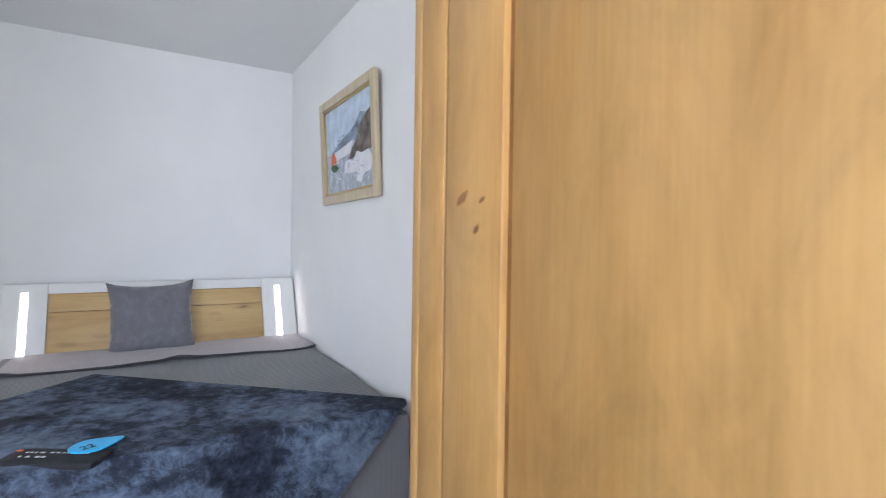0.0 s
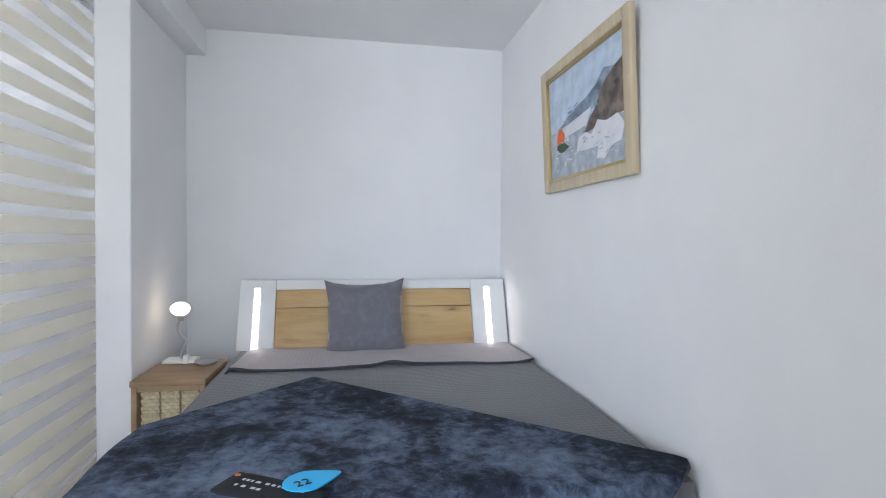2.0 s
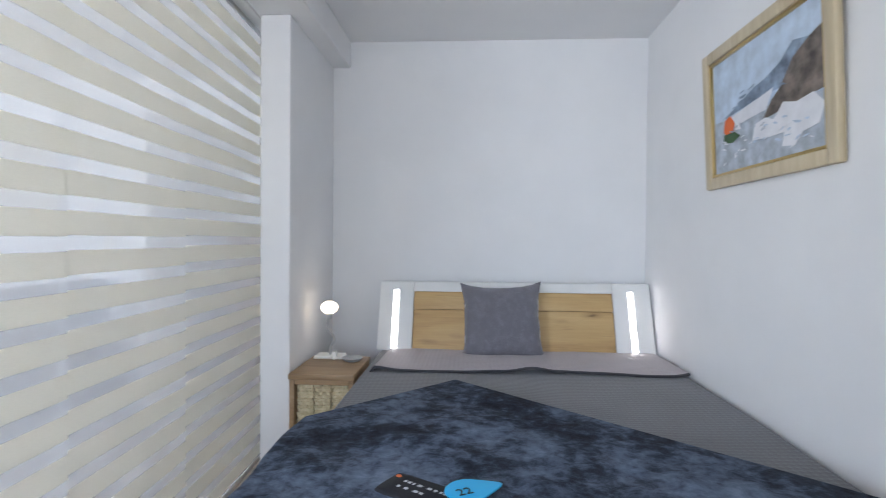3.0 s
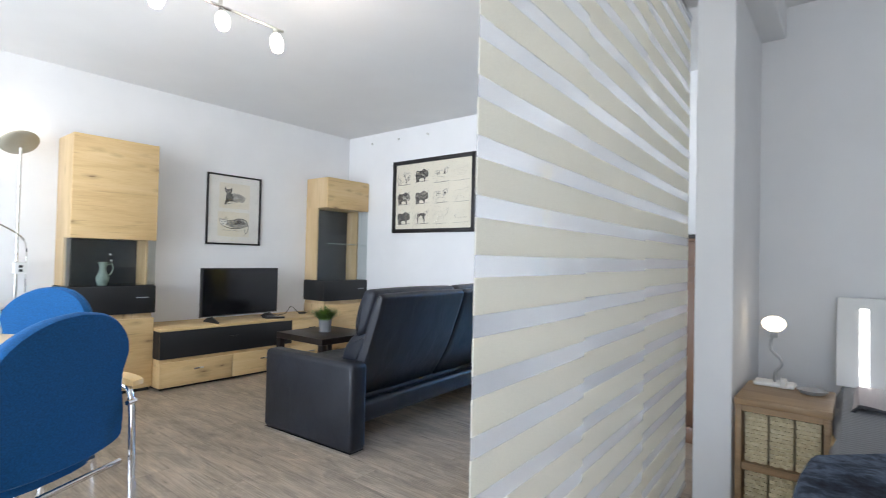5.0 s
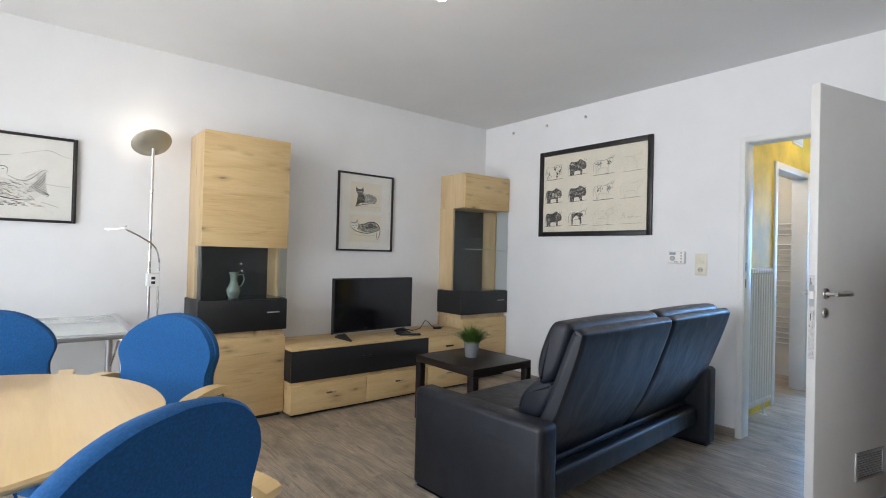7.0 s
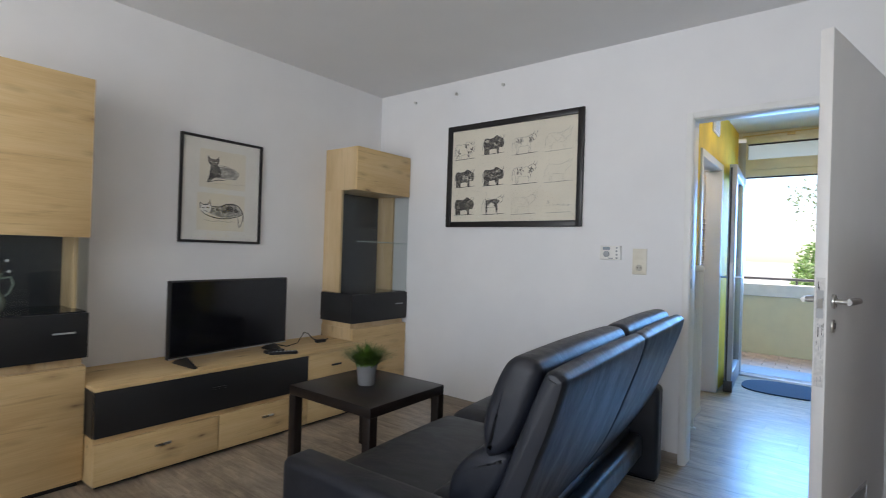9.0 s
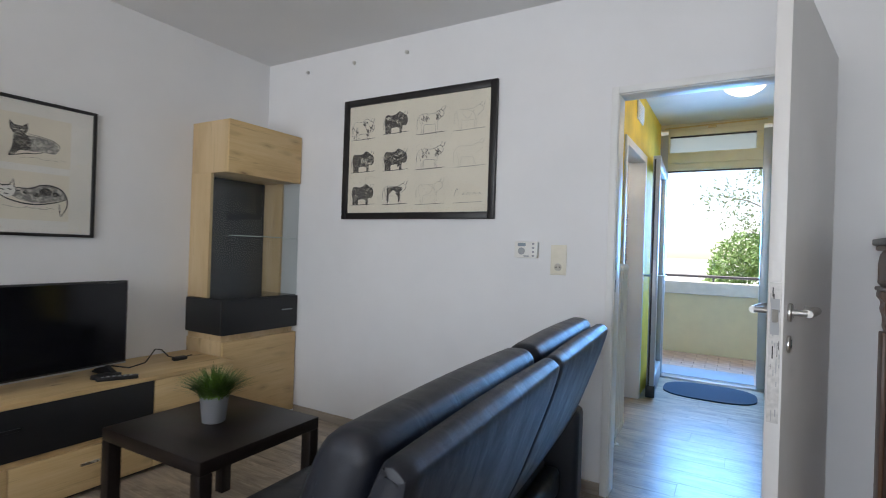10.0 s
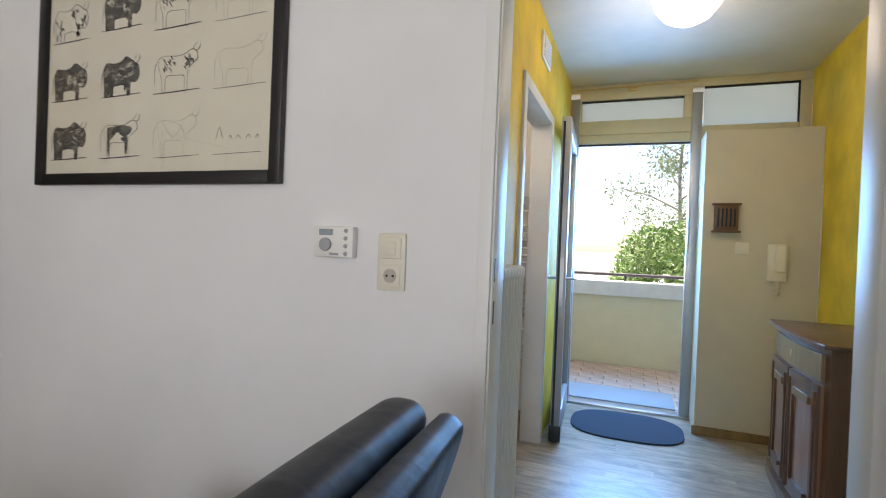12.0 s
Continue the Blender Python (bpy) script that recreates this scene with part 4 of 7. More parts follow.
# nightstand
ns = thing("nightstand", pose(1.856, -1.565, 0), "brown wooden nightstand with woven baskets beside the bed", "nightstand")
NW_, ND, NH = 0.325, 0.405, 0.56
part("top", box(-0.004, NW_ + 0.004, -0.008, ND, NH - 0.03, NH, 0.005), NIGHTWOOD, ns)
for a in ((0, 0.025), (NW_ - 0.025, NW_)):
    part("side", box(a[0], a[1], 0.0, ND - 0.01, 0, NH - 0.03, 0.004), NIGHTWOOD, ns)
part("back", box(0.025, NW_ - 0.025, ND - 0.02, ND - 0.01, 0.03, NH - 0.03), NIGHTWOOD, ns)
for z in (0.02, 0.262):
    part("shelf", box(0.025, NW_ - 0.025, 0.004, ND - 0.02, z, z + 0.03, 0.003), NIGHTWOOD, ns)
part("front_rail", box(0.025, NW_ - 0.025, 0.004, 0.02, NH - 0.055, NH - 0.03), NIGHTWOOD, ns)


def basket(x0, x1, z0, z1):
    b = thing("storage_basket", pose(1.856 + (x0 + x1) / 2, -1.545, z0), "pale woven basket standing in the nightstand", "basket", "baskets in the nightstand")
    w, h = x1 - x0, z1 - z0
    part("body", box(-w / 2, w / 2, 0.012, 0.345, 0.0, h, 0.01, 3), BASKET, b)
    rows = max(4, int(h / 0.017))
    for r in range(rows):
        z = h * (r + 0.5) / rows
        wave = [(-w / 2 + w * k / 16, 0.0075 + 0.0045 * math.cos(math.pi * (k / 4 + r))) for k in range(17)]
        bmr = extrude(wave + [(w / 2, 0.016), (-w / 2, 0.016)], z - h / rows * 0.42, z + h / rows * 0.42, "Z")
        part("woven_band", bmr, BASKET, b)


for z0, z1 in ((0.293, 0.498), (0.051, 0.255)):
    for k in range(3):
        xa = 0.03 + 0.0883 * k
        basket(xa + 0.004, xa + 0.084, z0, z1)

tl = thing("bedside_lamp", pose(1.955, -1.20, NH), "small lit table lamp with a bent stem on the nightstand", "lamp")
part("base", box(-0.075, 0.085, -0.055, 0.055, 0.0, 0.016, 0.006, 3), PLASTIC, tl, "flat white base")
part("switch_tab", box(0.03, 0.055, -0.062, -0.03, 0.0, 0.045, 0.006), PLASTIC, tl, "small white switch block")
part("stem", tube(smooth_line([(0.005, 0, 0.012), (0.008, 0, 0.06), (0.03, 0, 0.095), (0.025, 0, 0.125), (-0.008, 0, 0.16), (-0.012, 0, 0.20), (0.0, 0, 0.235)], 4), 0.0065, 8), ALU, tl, "bent metal stem")
part("socket", lathe([(0.0, 0.222), (0.016, 0.222), (0.018, 0.25), (0.0, 0.252)], seg=16), ALU, tl)
part("bulb", lathe([(0.0, 0.246), (0.022, 0.25), (0.042, 0.266), (0.050, 0.285), (0.043, 0.304), (0.022, 0.318), (0.0, 0.322)]), BULBGLOW, tl, "glowing round bulb")
lamp("bedside_light", "POINT", pose(1.955, -1.20, NH + 0.285), 0.009, WARM, 0.05)
dish = thing("small_tray", pose(2.105, -1.27, NH), "small dark dish on the nightstand", "dish")
part("bowl", lathe([(0, 0.004), (0.04, 0.0), (0.055, 0.012), (0.058, 0.018), (0.05, 0.016), (0.0, 0.010)]), GREYPLASTIC, dish)


# painting on the niche wall
pa = thing("landscape_painting", pose(3.862, -2.03, 1.775, 2.9, 0, -90), "framed painting of a snowy lake landscape with a dark slope", "painting")
for b_ in frame_bars(0.85, 0.61, 0.052, 0.03, 0.008):
    part("frame", b_, GOLDFRAME, pa)
for b_ in frame_bars(0.746, 0.506, 0.012, 0.022, 0.002):
    part("inner_lip", b_, BRASS, pa, "thin gilt inner lip")
IW, IH = 0.722, 0.482


def daub(name, pts, y, m):
    part(name, extrude([(u * IW - IW / 2, v * IH - IH / 2) for u, v in pts], -y - 0.0012, -y, "Y"), m, pa)


part("canvas", box(-IW / 2, IW / 2, -0.009, -0.001, -IH / 2, IH / 2), P_SKY, pa)
daub("paint", [(0, 0), (1, 0), (1, 0.36), (0.6, 0.42), (0.3, 0.45), (0, 0.47)], 0.009, P_LAKE)
daub("paint", [(0.1, 0.47), (0.3, 0.55), (0.45, 0.62), (0.55, 0.64), (0.68, 0.70), (0.78, 0.80), (0.9, 0.76), (1, 0.80), (1, 0.5), (0.5, 0.52)], 0.0102, P_HILL)
daub("paint", [(0.52, 0.33), (0.6, 0.45), (0.68, 0.52), (0.78, 0.68), (0.9, 0.76), (1, 0.80), (1, 0.38), (0.8, 0.36)], 0.0114, P_DARK)
daub("paint", [(0.12, 0.45), (0.4, 0.50), (0.62, 0.54), (0.55, 0.40), (0.3, 0.38)], 0.0108, P_SNOW)
daub("paint", [(0.42, 0.20), (0.45, 0.32), (0.55, 0.34), (0.62, 0.30), (0.7, 0.40), (0.8, 0.36), (0.92, 0.38), (0.99, 0.28), (0.95, 0.16), (0.84, 0.14), (0.78, 0.06), (0.68, 0.08), (0.7, 0.18), (0.56, 0.18)], 0.0126, P_SNOW)
daub("paint", [(0.12, 0.36), (0.14, 0.46), (0.20, 0.48), (0.25, 0.40), (0.22, 0.33), (0.15, 0.32)], 0.013, ORANGE)
daub("paint", [(0.11, 0.26), (0.13, 0.33), (0.24, 0.33), (0.3, 0.28), (0.22, 0.24)], 0.0136, P_GREEN)
daub("paint", [(0.25, 0.34), (0.25, 0.42), (0.30, 0.40), (0.31, 0.33)], 0.0136, P_SNOW)
# loose brush dabs over the sky, the slope, the ice and the water
rnd = random.Random(31)
for m_, n_, (u0, u1, v0, v1), size in ((P_HILL, 14, (0.25, 0.7, 0.52, 0.64), 0.035), (P_DARK, 12, (0.62, 0.95, 0.42, 0.62), 0.035), (P_SKY, 16, (0.45, 0.95, 0.10, 0.32), 0.03), (P_SNOW, 22, (0.06, 0.9, 0.05, 0.30), 0.03), (P_LAKE, 14, (0.05, 0.6, 0.05, 0.40), 0.035)):
    for k in range(n_):
        u, v, a_ = rnd.uniform(u0, u1), rnd.uniform(v0, v1), rnd.uniform(-0.5, 0.7)
        q, w_ = size * rnd.uniform(0.4, 1.0), size * rnd.uniform(0.12, 0.35)
        ring = [(u + q * math.cos(t) * math.cos(a_) - w_ * math.sin(t) * math.sin(a_), v + q * math.cos(t) * math.sin(a_) + w_ * math.sin(t) * math.cos(a_)) for t in (math.pi * h_ / 4 for h_ in range(8))]
        daub("brush_dab", ring, 0.0140 + 0.00003 * k, m_)


# striped sliding panels between niche and living room
PITCH, BAND, TOP = 0.108, 0.067, 2.35


LINE = pose(1.715, -3.29, 0, 0, 0, 2.5)


def panel_curtain(a0, a1, off, shift):
    """One panel, from a0 to a1 along the line of the track."""
    c = thing("panel_curtain", LINE @ pose(off, (a0 + a1) / 2, 0), "sliding panel curtain with beige and sheer stripes", "curtain", "sliding panel curtains")
    h = (a1 - a0) / 2
    part("carrier_rail", box(-0.006, 0.006, -h, h, TOP - 0.025, TOP, 0.002), ALU, c)
    part("bottom_bar", box(-0.005, 0.005, -h, h, 0.02, 0.045, 0.002), LACQUER, c)
    z = 1.405 + shift - PITCH * 20
    while z < TOP - 0.025:
        lo, hi = max(0.045, z - BAND), min(TOP - 0.025, z)
        if hi > lo:
            part("beige_band", box(-0.0012, 0.0012, -h, h, lo, hi), BEIGEBAND, c)
        lo, hi = max(0.045, z), min(TOP - 0.025, z - BAND + PITCH)
        if hi > lo:
            part("sheer_band", box(-0.0006, 0.0006, -h, h, lo, hi), SHEERBAND, c)
        z += PITCH


panel_curtain(0.01, 0.545, 0.0, 0.0)
panel_curtain(0.53, 1.165, -0.012, 0.004)
panel_curtain(1.15, 1.985, -0.024, 0.012)
track = thing("curtain_track", LINE @ pose(-0.014, 0.39, TOP), "white ceiling track of the panel curtains", "curtain rail")
part("track_profile", box(-0.05, 0.05, -1.6, 1.5, 0.0, 0.02, 0.003), LACQUER, track)


# ---- living room ----
# sofa with a leaning back, seen mostly from behind
so = thing("leather_sofa", pose(0.09, -2.14, 0, 0, 0, 3.5), "black leather two-seat sofa with a tall leaning back", "sofa")
for y0, y1 in ((0.0, 0.125), (1.775, 1.90)):
    a = part("armrest", box(-0.80, 0.0, y0, y1, 0.012, 0.51, 0.03, 5), LEATHER, so)
    part("base_strip", box(-0.79, -0.01, y0 + 0.005, y1 - 0.005, 0.0, 0.012), CHROME, a, "thin chrome base strip")
part("seat_frame", box(-0.76, -0.14, 0.125, 1.775, 0.13, 0.28, 0.02, 3), LEATHER, so)
part("rear_rail", box(-0.15, -0.07, 0.125, 1.775, 0.13, 0.255, 0.03, 4), LEATHER, so)


def back_section(y0, y1, outline, name, bevel):
    pts, n = [], len(outline)
    for k in range(n):
        p0, p1, p2, p3 = (Vector(outline[(k + q) % n]) for q in (-1, 0, 1, 2))
        for t in (0, 0.2, 0.4, 0.6, 0.8):
            p = 0.5 * (2 * p1 + (p2 - p0) * t + (2 * p0 - 5 * p1 + 4 * p2 - p3) * t * t + (3 * p1 - p0 - 3 * p2 + p3) * t ** 3)
            pts.append((p.x, p.y))
    area = sum(pts[i - 1][0] * pts[i][1] - pts[i][0] * pts[i - 1][1] for i in range(len(pts)))
    # the face swells between the seams and the ends round off
    own, rings, m = bmesh.new(), [], 22
    for j in range(m + 1):
        f = j / m
        f = 0.5 - 0.5 * math.cos(math.pi * f)
        d = min(f, 1 - f) * (y1 - y0)
        pull = bevel * (1 - math.sqrt(max(0, 1 - (1 - min(1, d / bevel)) ** 2)))
        puff = 0.006 * math.sin(math.pi * f)
        ring = []
        for i, p in enumerate(pts):
            a, b = Vector(pts[i - 1]), Vector(pts[(i + 1) % len(pts)])
            out = Vector((b.y - a.y, a.x - b.x)).normalized()
            if area > 0:
                q = Vector(p) + out * (puff - pull)
            else:
                q = Vector(p) - out * (puff - pull)
            ring.append(own.verts.new((q.x, y0 + f * (y1 - y0), q.y)))
        rings.append(ring)
    for a, b in zip(rings, rings[1:]):
        for i in range(len(pts)):
            k = (i + 1) % len(pts)
            own.faces.new((a[i], a[k], b[k], b[i]))
    own.faces.new(rings[0])
    own.faces.new(rings[-1][::-1])
    part(name, own, LEATHER, so)


shell = [(-0.25, 0.265), (-0.18, 0.25), (-0.04, 0.46), (0.055, 0.70), (0.106, 0.86), (0.100, 0.893), (0.072, 0.903), (0.048, 0.875), (-0.02, 0.70), (-0.09, 0.52)]
head = [(-0.105, 0.645), (-0.03, 0.70), (0.035, 0.86), (0.03, 0.91), (-0.005, 0.925), (-0.055, 0.91), (-0.10, 0.82), (-0.125, 0.72)]
lumbar = [(-0.24, 0.47), (-0.16, 0.45), (-0.09, 0.53), (-0.04, 0.64), (-0.08, 0.665), (-0.16, 0.64), (-0.23, 0.56)]
low = [(-0.32, 0.42), (-0.24, 0.38), (-0.17, 0.44), (-0.19, 0.49), (-0.26, 0.50), (-0.31, 0.47)]
for y0, y1 in ((0.11, 0.958), (0.962, 1.80)):
    back_section(y0, y1, shell, "back_shell", 0.018)
    back_section(y0 + 0.01, y1 - 0.005, head, "head_cushion", 0.03)
    back_section(y0 + 0.03, y1 - 0.01, lumbar, "back_cushion", 0.03)
    back_section(y0 + 0.035, y1 - 0.01, low, "lower_cushion", 0.025)
    part("seat_cushion", cushion(-0.79, -0.22, max(y0, 0.128), min(y1, 1.772), 0.26, 0.43, 0.018), LEATHER, so)
    part("top_seam", tube([(0.098, y0 + 0.015, 0.884), (0.098, y1 - 0.015, 0.884)], 0.0025, 6), LEATHER, so)
    part("cushion_seam", tube([(0.02, y0 + 0.03, 0.908), (0.02, y1 - 0.02, 0.908)], 0.002, 6), LEATHER, so)

# coffee table
ct = thing("coffee_table", pose(-1.275, -1.26, 0, 0, 0, 1.5), "square black-brown side table before the sofa", "table")
part("tabletop", box(-0.30, 0.30, -0.285, 0.285, 0.41, 0.46, 0.004), BLACKWOOD, ct)
for x in (-0.275, 0.275):
    for y in (-0.26, 0.26):
        part("leg", box(x - 0.025, x + 0.025, y - 0.025, y + 0.025, 0, 0.41, 0.003), BLACKWOOD, ct)


def blades(n, r, h, spread_, seed, bm_=None, w=0.004):
    rnd = random.Random(seed)
    own = bm_ or bmesh.new()
    for _ in range(n):
        a, q = rnd.uniform(0, 6.283), rnd.uniform(0, 1) ** 0.5
        x, y = r * q * math.cos(a), r * q * math.sin(a)
        k = spread_ * q * rnd.uniform(0.6, 1.3)
        b = a + rnd.uniform(-0.6, 0.6)
        hh = h * rnd.uniform(0.55, 1.05) * (1 - 0.3 * q)
        side = Vector((-math.sin(b), math.cos(b), 0)) * w
        prev = None
        for s in range(4):
            t = s / 3
            c = Vector((x + k * t * t * math.cos(b), y + k * t * t * math.sin(b), hh * (t - 0.18 * t * t * q)))
            ww = side * (1 - t * 0.9)
            cur = (own.verts.new(c - ww), own.verts.new(c + ww))
            if prev:
                own.faces.new((prev[0], prev[1], cur[1], cur[0]))
            prev = cur
    return own


pl = thing("grass_plant", pose(-1.29, -1.26, 0.46), "small green grass plant in a grey pot on the side table", "plant")
part("pot", lathe([(0.0, 0.0), (0.042, 0.0), (0.046, 0.004), (0.056, 0.105), (0.058, 0.11), (0.052, 0.11), (0.048, 0.095), (0.0, 0.092)]), POTGREY, pl, "grey plastic pot")
bmf = blades(760, 0.052, 0.155, 0.105, 5)
bmesh.ops.translate(bmf, verts=bmf.verts, vec=(0, 0, 0.093))
tagged(part("foliage", bmf, GRASSLEAF, pl, "dense bright green blades", smooth=False), kind="stuff")


# wall units
def unit(name, y0, y1, z_top, upper_bottom, label):
    """Tall display cabinet: oak lower door, anthracite drawer, glazed corner niche, oak upper box. Front towards +x."""
    w = y1 - y0
    u = thing(name, pose(-2.52, y0, 0), label, "cabinet")
    D = 0.37
    part("plinth", box(0.0, D - 0.03, 0.015, w - 0.015, 0.0, 0.025), DARKPLASTIC, u)
    part("lower_body", box(0.0, D - 0.02, 0.0, w, 0.025, 0.585, 0.002), OAK_Z, u)
    part("lower_door", box(D - 0.018, D, 0.002, w - 0.002, 0.03, 0.583, 0.002), OAK_Y, u, "knotty oak door")
    part("gap_strip", box(0.0, D - 0.035, 0.01, w - 0.01, 0.585, 0.625), OAK_Z, u)
    dr = part("drawer", box(0.0, D - 0.018, -0.012, w + 0.004, 0.625, 0.842, 0.002), ANTHRACITE, u, "anthracite drawer box")
    fr = part("drawer_front", box(D - 0.018, D + 0.002, -0.012, w + 0.004, 0.625, 0.842, 0.002), ANTHRACITE, dr, "anthracite drawer front")
    part("drawer_handle", box(D + 0.002, D + 0.012, w - 0.14, w - 0.05, 0.747, 0.755, 0.003), GREYPLASTIC, dr, "small grey bar handle")
    part("upper_body", box(0.0, D - 0.02, 0.0, w, upper_bottom, z_top, 0.002), OAK_Z, u)
    part("upper_door", box(D - 0.018, D, 0.0, w, upper_bottom - 0.002, z_top, 0.002), OAK_Y, u, "knotty oak flap")
    part("rear_post", box(0.0, 0.20, 0.0, 0.02, 0.842, upper_bottom), OAK_Z, u)
    part("rear_post", box(0.0, 0.20, w - 0.02, w, 0.842, upper_bottom), OAK_Z, u)
    part("niche_back", box(0.004, 0.02, 0.02, w - 0.02, 0.842, upper_bottom), CABBACK, u, "dark grey mirror back")
    part("niche_floor", box(0.02, D - 0.02, 0.0, w, 0.842, 0.848), BLACKGLASS, u)
    for a in ((D - 0.007, D - 0.001, 0.006, w - 0.006), (0.20, D - 0.008, 0.002, 0.008), (0.20, D - 0.008, w - 0.008, w - 0.002)):
        p = part("glass_pane", box(*a, 0.848, upper_bottom - 0.002), PANE, u, "clear glass pane")
        p.visible_shadow = False
    return u


c1 = unit("display_cabinet", -2.885, -2.302, 1.975, 1.208, "tall oak cabinet with a black drawer and glazed niche")
c2 = unit("corner_display_cabinet", -0.600, -0.008, 1.968, 1.64, "oak corner cabinet with a glazed black-backed niche")
sh = part("glass_shelf", box(0.02, 0.36, 0.022, 0.57, 1.245, 1.251), PANE, c2, "clear glass shelf")
sh.visible_shadow = False
part("shelf_edge", box(0.3602, 0.3622, 0.022, 0.57, 1.245, 1.251), plain("glass_edge", (0.42, 0.52, 0.48), 0.2, relief=0), sh, "pale green glass edge")

jug = thing("glass_jug", pose(-2.30, -2.63, 0.848), "pale green jug inside the glazed cabinet", "jug")
part("body", lathe([(0.0, 0.0), (0.032, 0.0), (0.045, 0.03), (0.047, 0.06), (0.028, 0.10), (0.022, 0.13), (0.032, 0.175), (0.036, 0.18), (0.029, 0.172), (0.018, 0.13), (0.024, 0.10), (0.0, 0.09)]), JADE, jug)
part("handle", tube([(0.01, 0.026, 0.16), (0.01, 0.06, 0.165), (0.012, 0.07, 0.13), (0.01, 0.055, 0.09), (0.005, 0.04, 0.075)], 0.005, 8), JADE, jug)
part("twig", tube([(0, 0, 0.10), (0.0, 0.03, 0.20), (0, 0.045, 0.235)], 0.0018, 6), BARK, jug)
part("berry", lathe([(0, -0.009), (0.008, 0), (0, 0.009)], (0, 0.047, 0.24), 10), P_SNOW, jug, "white berry")
part("berry", lathe([(0, -0.009), (0.008, 0), (0, 0.009)], (0, 0.055, 0.19), 10), P_SNOW, jug, "white berry")

# low television bench
tb = thing("tv_bench", pose(-2.52, -2.298, 0), "low oak television bench with a black drawer", "tv bench")
L, D = 1.69, 0.49
part("plinth", box(0, D - 0.04, 0.02, L - 0.01, 0, 0.022), DARKPLASTIC, tb)
part("body", box(0.0, D - 0.02, 0.0, L, 0.022, 0.475, 0.002), OAK_Y, tb)
part("top", box(0.0, D + 0.004, -0.002, L, 0.475, 0.497, 0.002), OAK_Y, tb, "oak top board")
part("drawer", box(D - 0.02, D, 0.0, 1.215, 0.252, 0.473, 0.002), ANTHRACITE, tb, "anthracite drawer front")
part("drawer_return", box(0.02, D - 0.02, -0.003, 0.0, 0.252, 0.473), ANTHRACITE, tb)
part("upper_drawer", box(D - 0.02, D, 1.219, L - 0.002, 0.252, 0.473, 0.002), OAK_Y, tb, "oak drawer front")
for a in ((0.0, 0.61), (0.613, 1.215), (1.219, L - 0.002)):
    part("lower_drawer", box(D - 0.02, D + 0.001, a[0] + 0.001, a[1], 0.024, 0.222, 0.002), OAK_Y, tb, "oak drawer front")
for y, z in ((0.61, 0.385), (0.31, 0.15), (0.92, 0.15), (1.45, 0.385), (1.45, 0.15)):
    part("handle", box(D, D + 0.013, y - 0.04, y + 0.04, z - 0.006, z + 0.006, 0.003), STEEL if z < 0.3 else DARKPLASTIC, tb, "small bar handle")

# television
tv = thing("television", pose(-2.225, -1.515, 0.497, 0, 0, 4.5), "flat black television on small feet", "television")
part("screen_panel", box(-0.02, 0.012, -0.398, 0.398, 0.045, 0.485, 0.004), DARKPLASTIC, tv)
part("screen", box(0.012, 0.0145, -0.388, 0.388, 0.062, 0.476), SCREEN, tv, "glossy dark screen")
part("bottom_strip", box(0.012, 0.0155, -0.397, 0.397, 0.046, 0.053), ALU, tv, "thin silver strip")
part("emblem", box(0.0155, 0.0165, -0.02, 0.02, 0.0475, 0.0515), WHITEINK, tv)
for y in (-0.30, 0.30):
    bml = extrude([(-0.10, 0.0), (0.12, 0.0), (0.12, 0.008), (0.015, 0.05), (-0.015, 0.05), (-0.10, 0.008)], y - 0.012, y + 0.012, "Y", 0.003)
    part("foot", bml, DARKPLASTIC, tv)
part("rear_housing", box(-0.055, -0.02, -0.25, 0.25, 0.09, 0.33, 0.015), DARKPLASTIC, tv)
rc = thing("remote_control", pose(-2.10, -1.23, 0.497, 0, 0, -28), "black remote control on the bench", "remote control")
part("housing", box(-0.022, 0.022, -0.09, 0.09, 0.0, 0.018, 0.006, 3), DARKPLASTIC, rc)
for k in range(6):
    part("button", box(-0.014, 0.014, -0.07 + 0.024 * k, -0.058 + 0.024 * k, 0.018, 0.0195), GREYPLASTIC, rc)
bx_ = thing("set_top_box", pose(-2.17, -1.25, 0.497, 0, 0, 10), "small dark device behind the remote control", "device")
part("housing", box(-0.035, 0.035, -0.06, 0.06, 0, 0.022, 0.006), DARKPLASTIC, bx_)
cb = thing("power_cable", pose(-2.3, -1.05, 0.497), "black cable curling across the bench to a plug", "cable")
part("cord", tube([(0.0, -0.12, 0.03), (0.02, -0.03, 0.005), (0.03, 0.05, 0.02), (0.02, 0.11, 0.085), (0.01, 0.15, 0.075), (0.02, 0.19, 0.03), (0.03, 0.24, 0.012), (-0.02, 0.36, 0.006)], 0.0035, 8), DARKPLASTIC, cb)
part("plug", box(0.01, 0.05, 0.21, 0.29, 0.0, 0.022, 0.008), DARKPLASTIC, cb)


# framed prints
def stroke(pts, w, m, parent, y):
    """A pen stroke: a thin ribbon along points in X and Z."""
    own = bmesh.new()
    prev = None
    for i, (u, v) in enumerate(pts):
        a, c = pts[max(0, i - 1)], pts[min(len(pts) - 1, i + 1)]
        d = Vector((c[0] - a[0], c[1] - a[1]))
        d = d.normalized() if d.length > 1e-9 else Vector((1, 0))
        ww = w * (0.45 + 0.55 * math.sin(math.pi * (i + 0.5) / len(pts)))
        cur = (own.verts.new((u - d.y * ww, -y, v + d.x * ww)), own.verts.new((u + d.y * ww, -y, v - d.x * ww)))
        if prev:
            own.faces.new((prev[0], prev[1], cur[1], cur[0]))
        prev = cur
    return part("ink_stroke", own, m, parent, smooth=False)


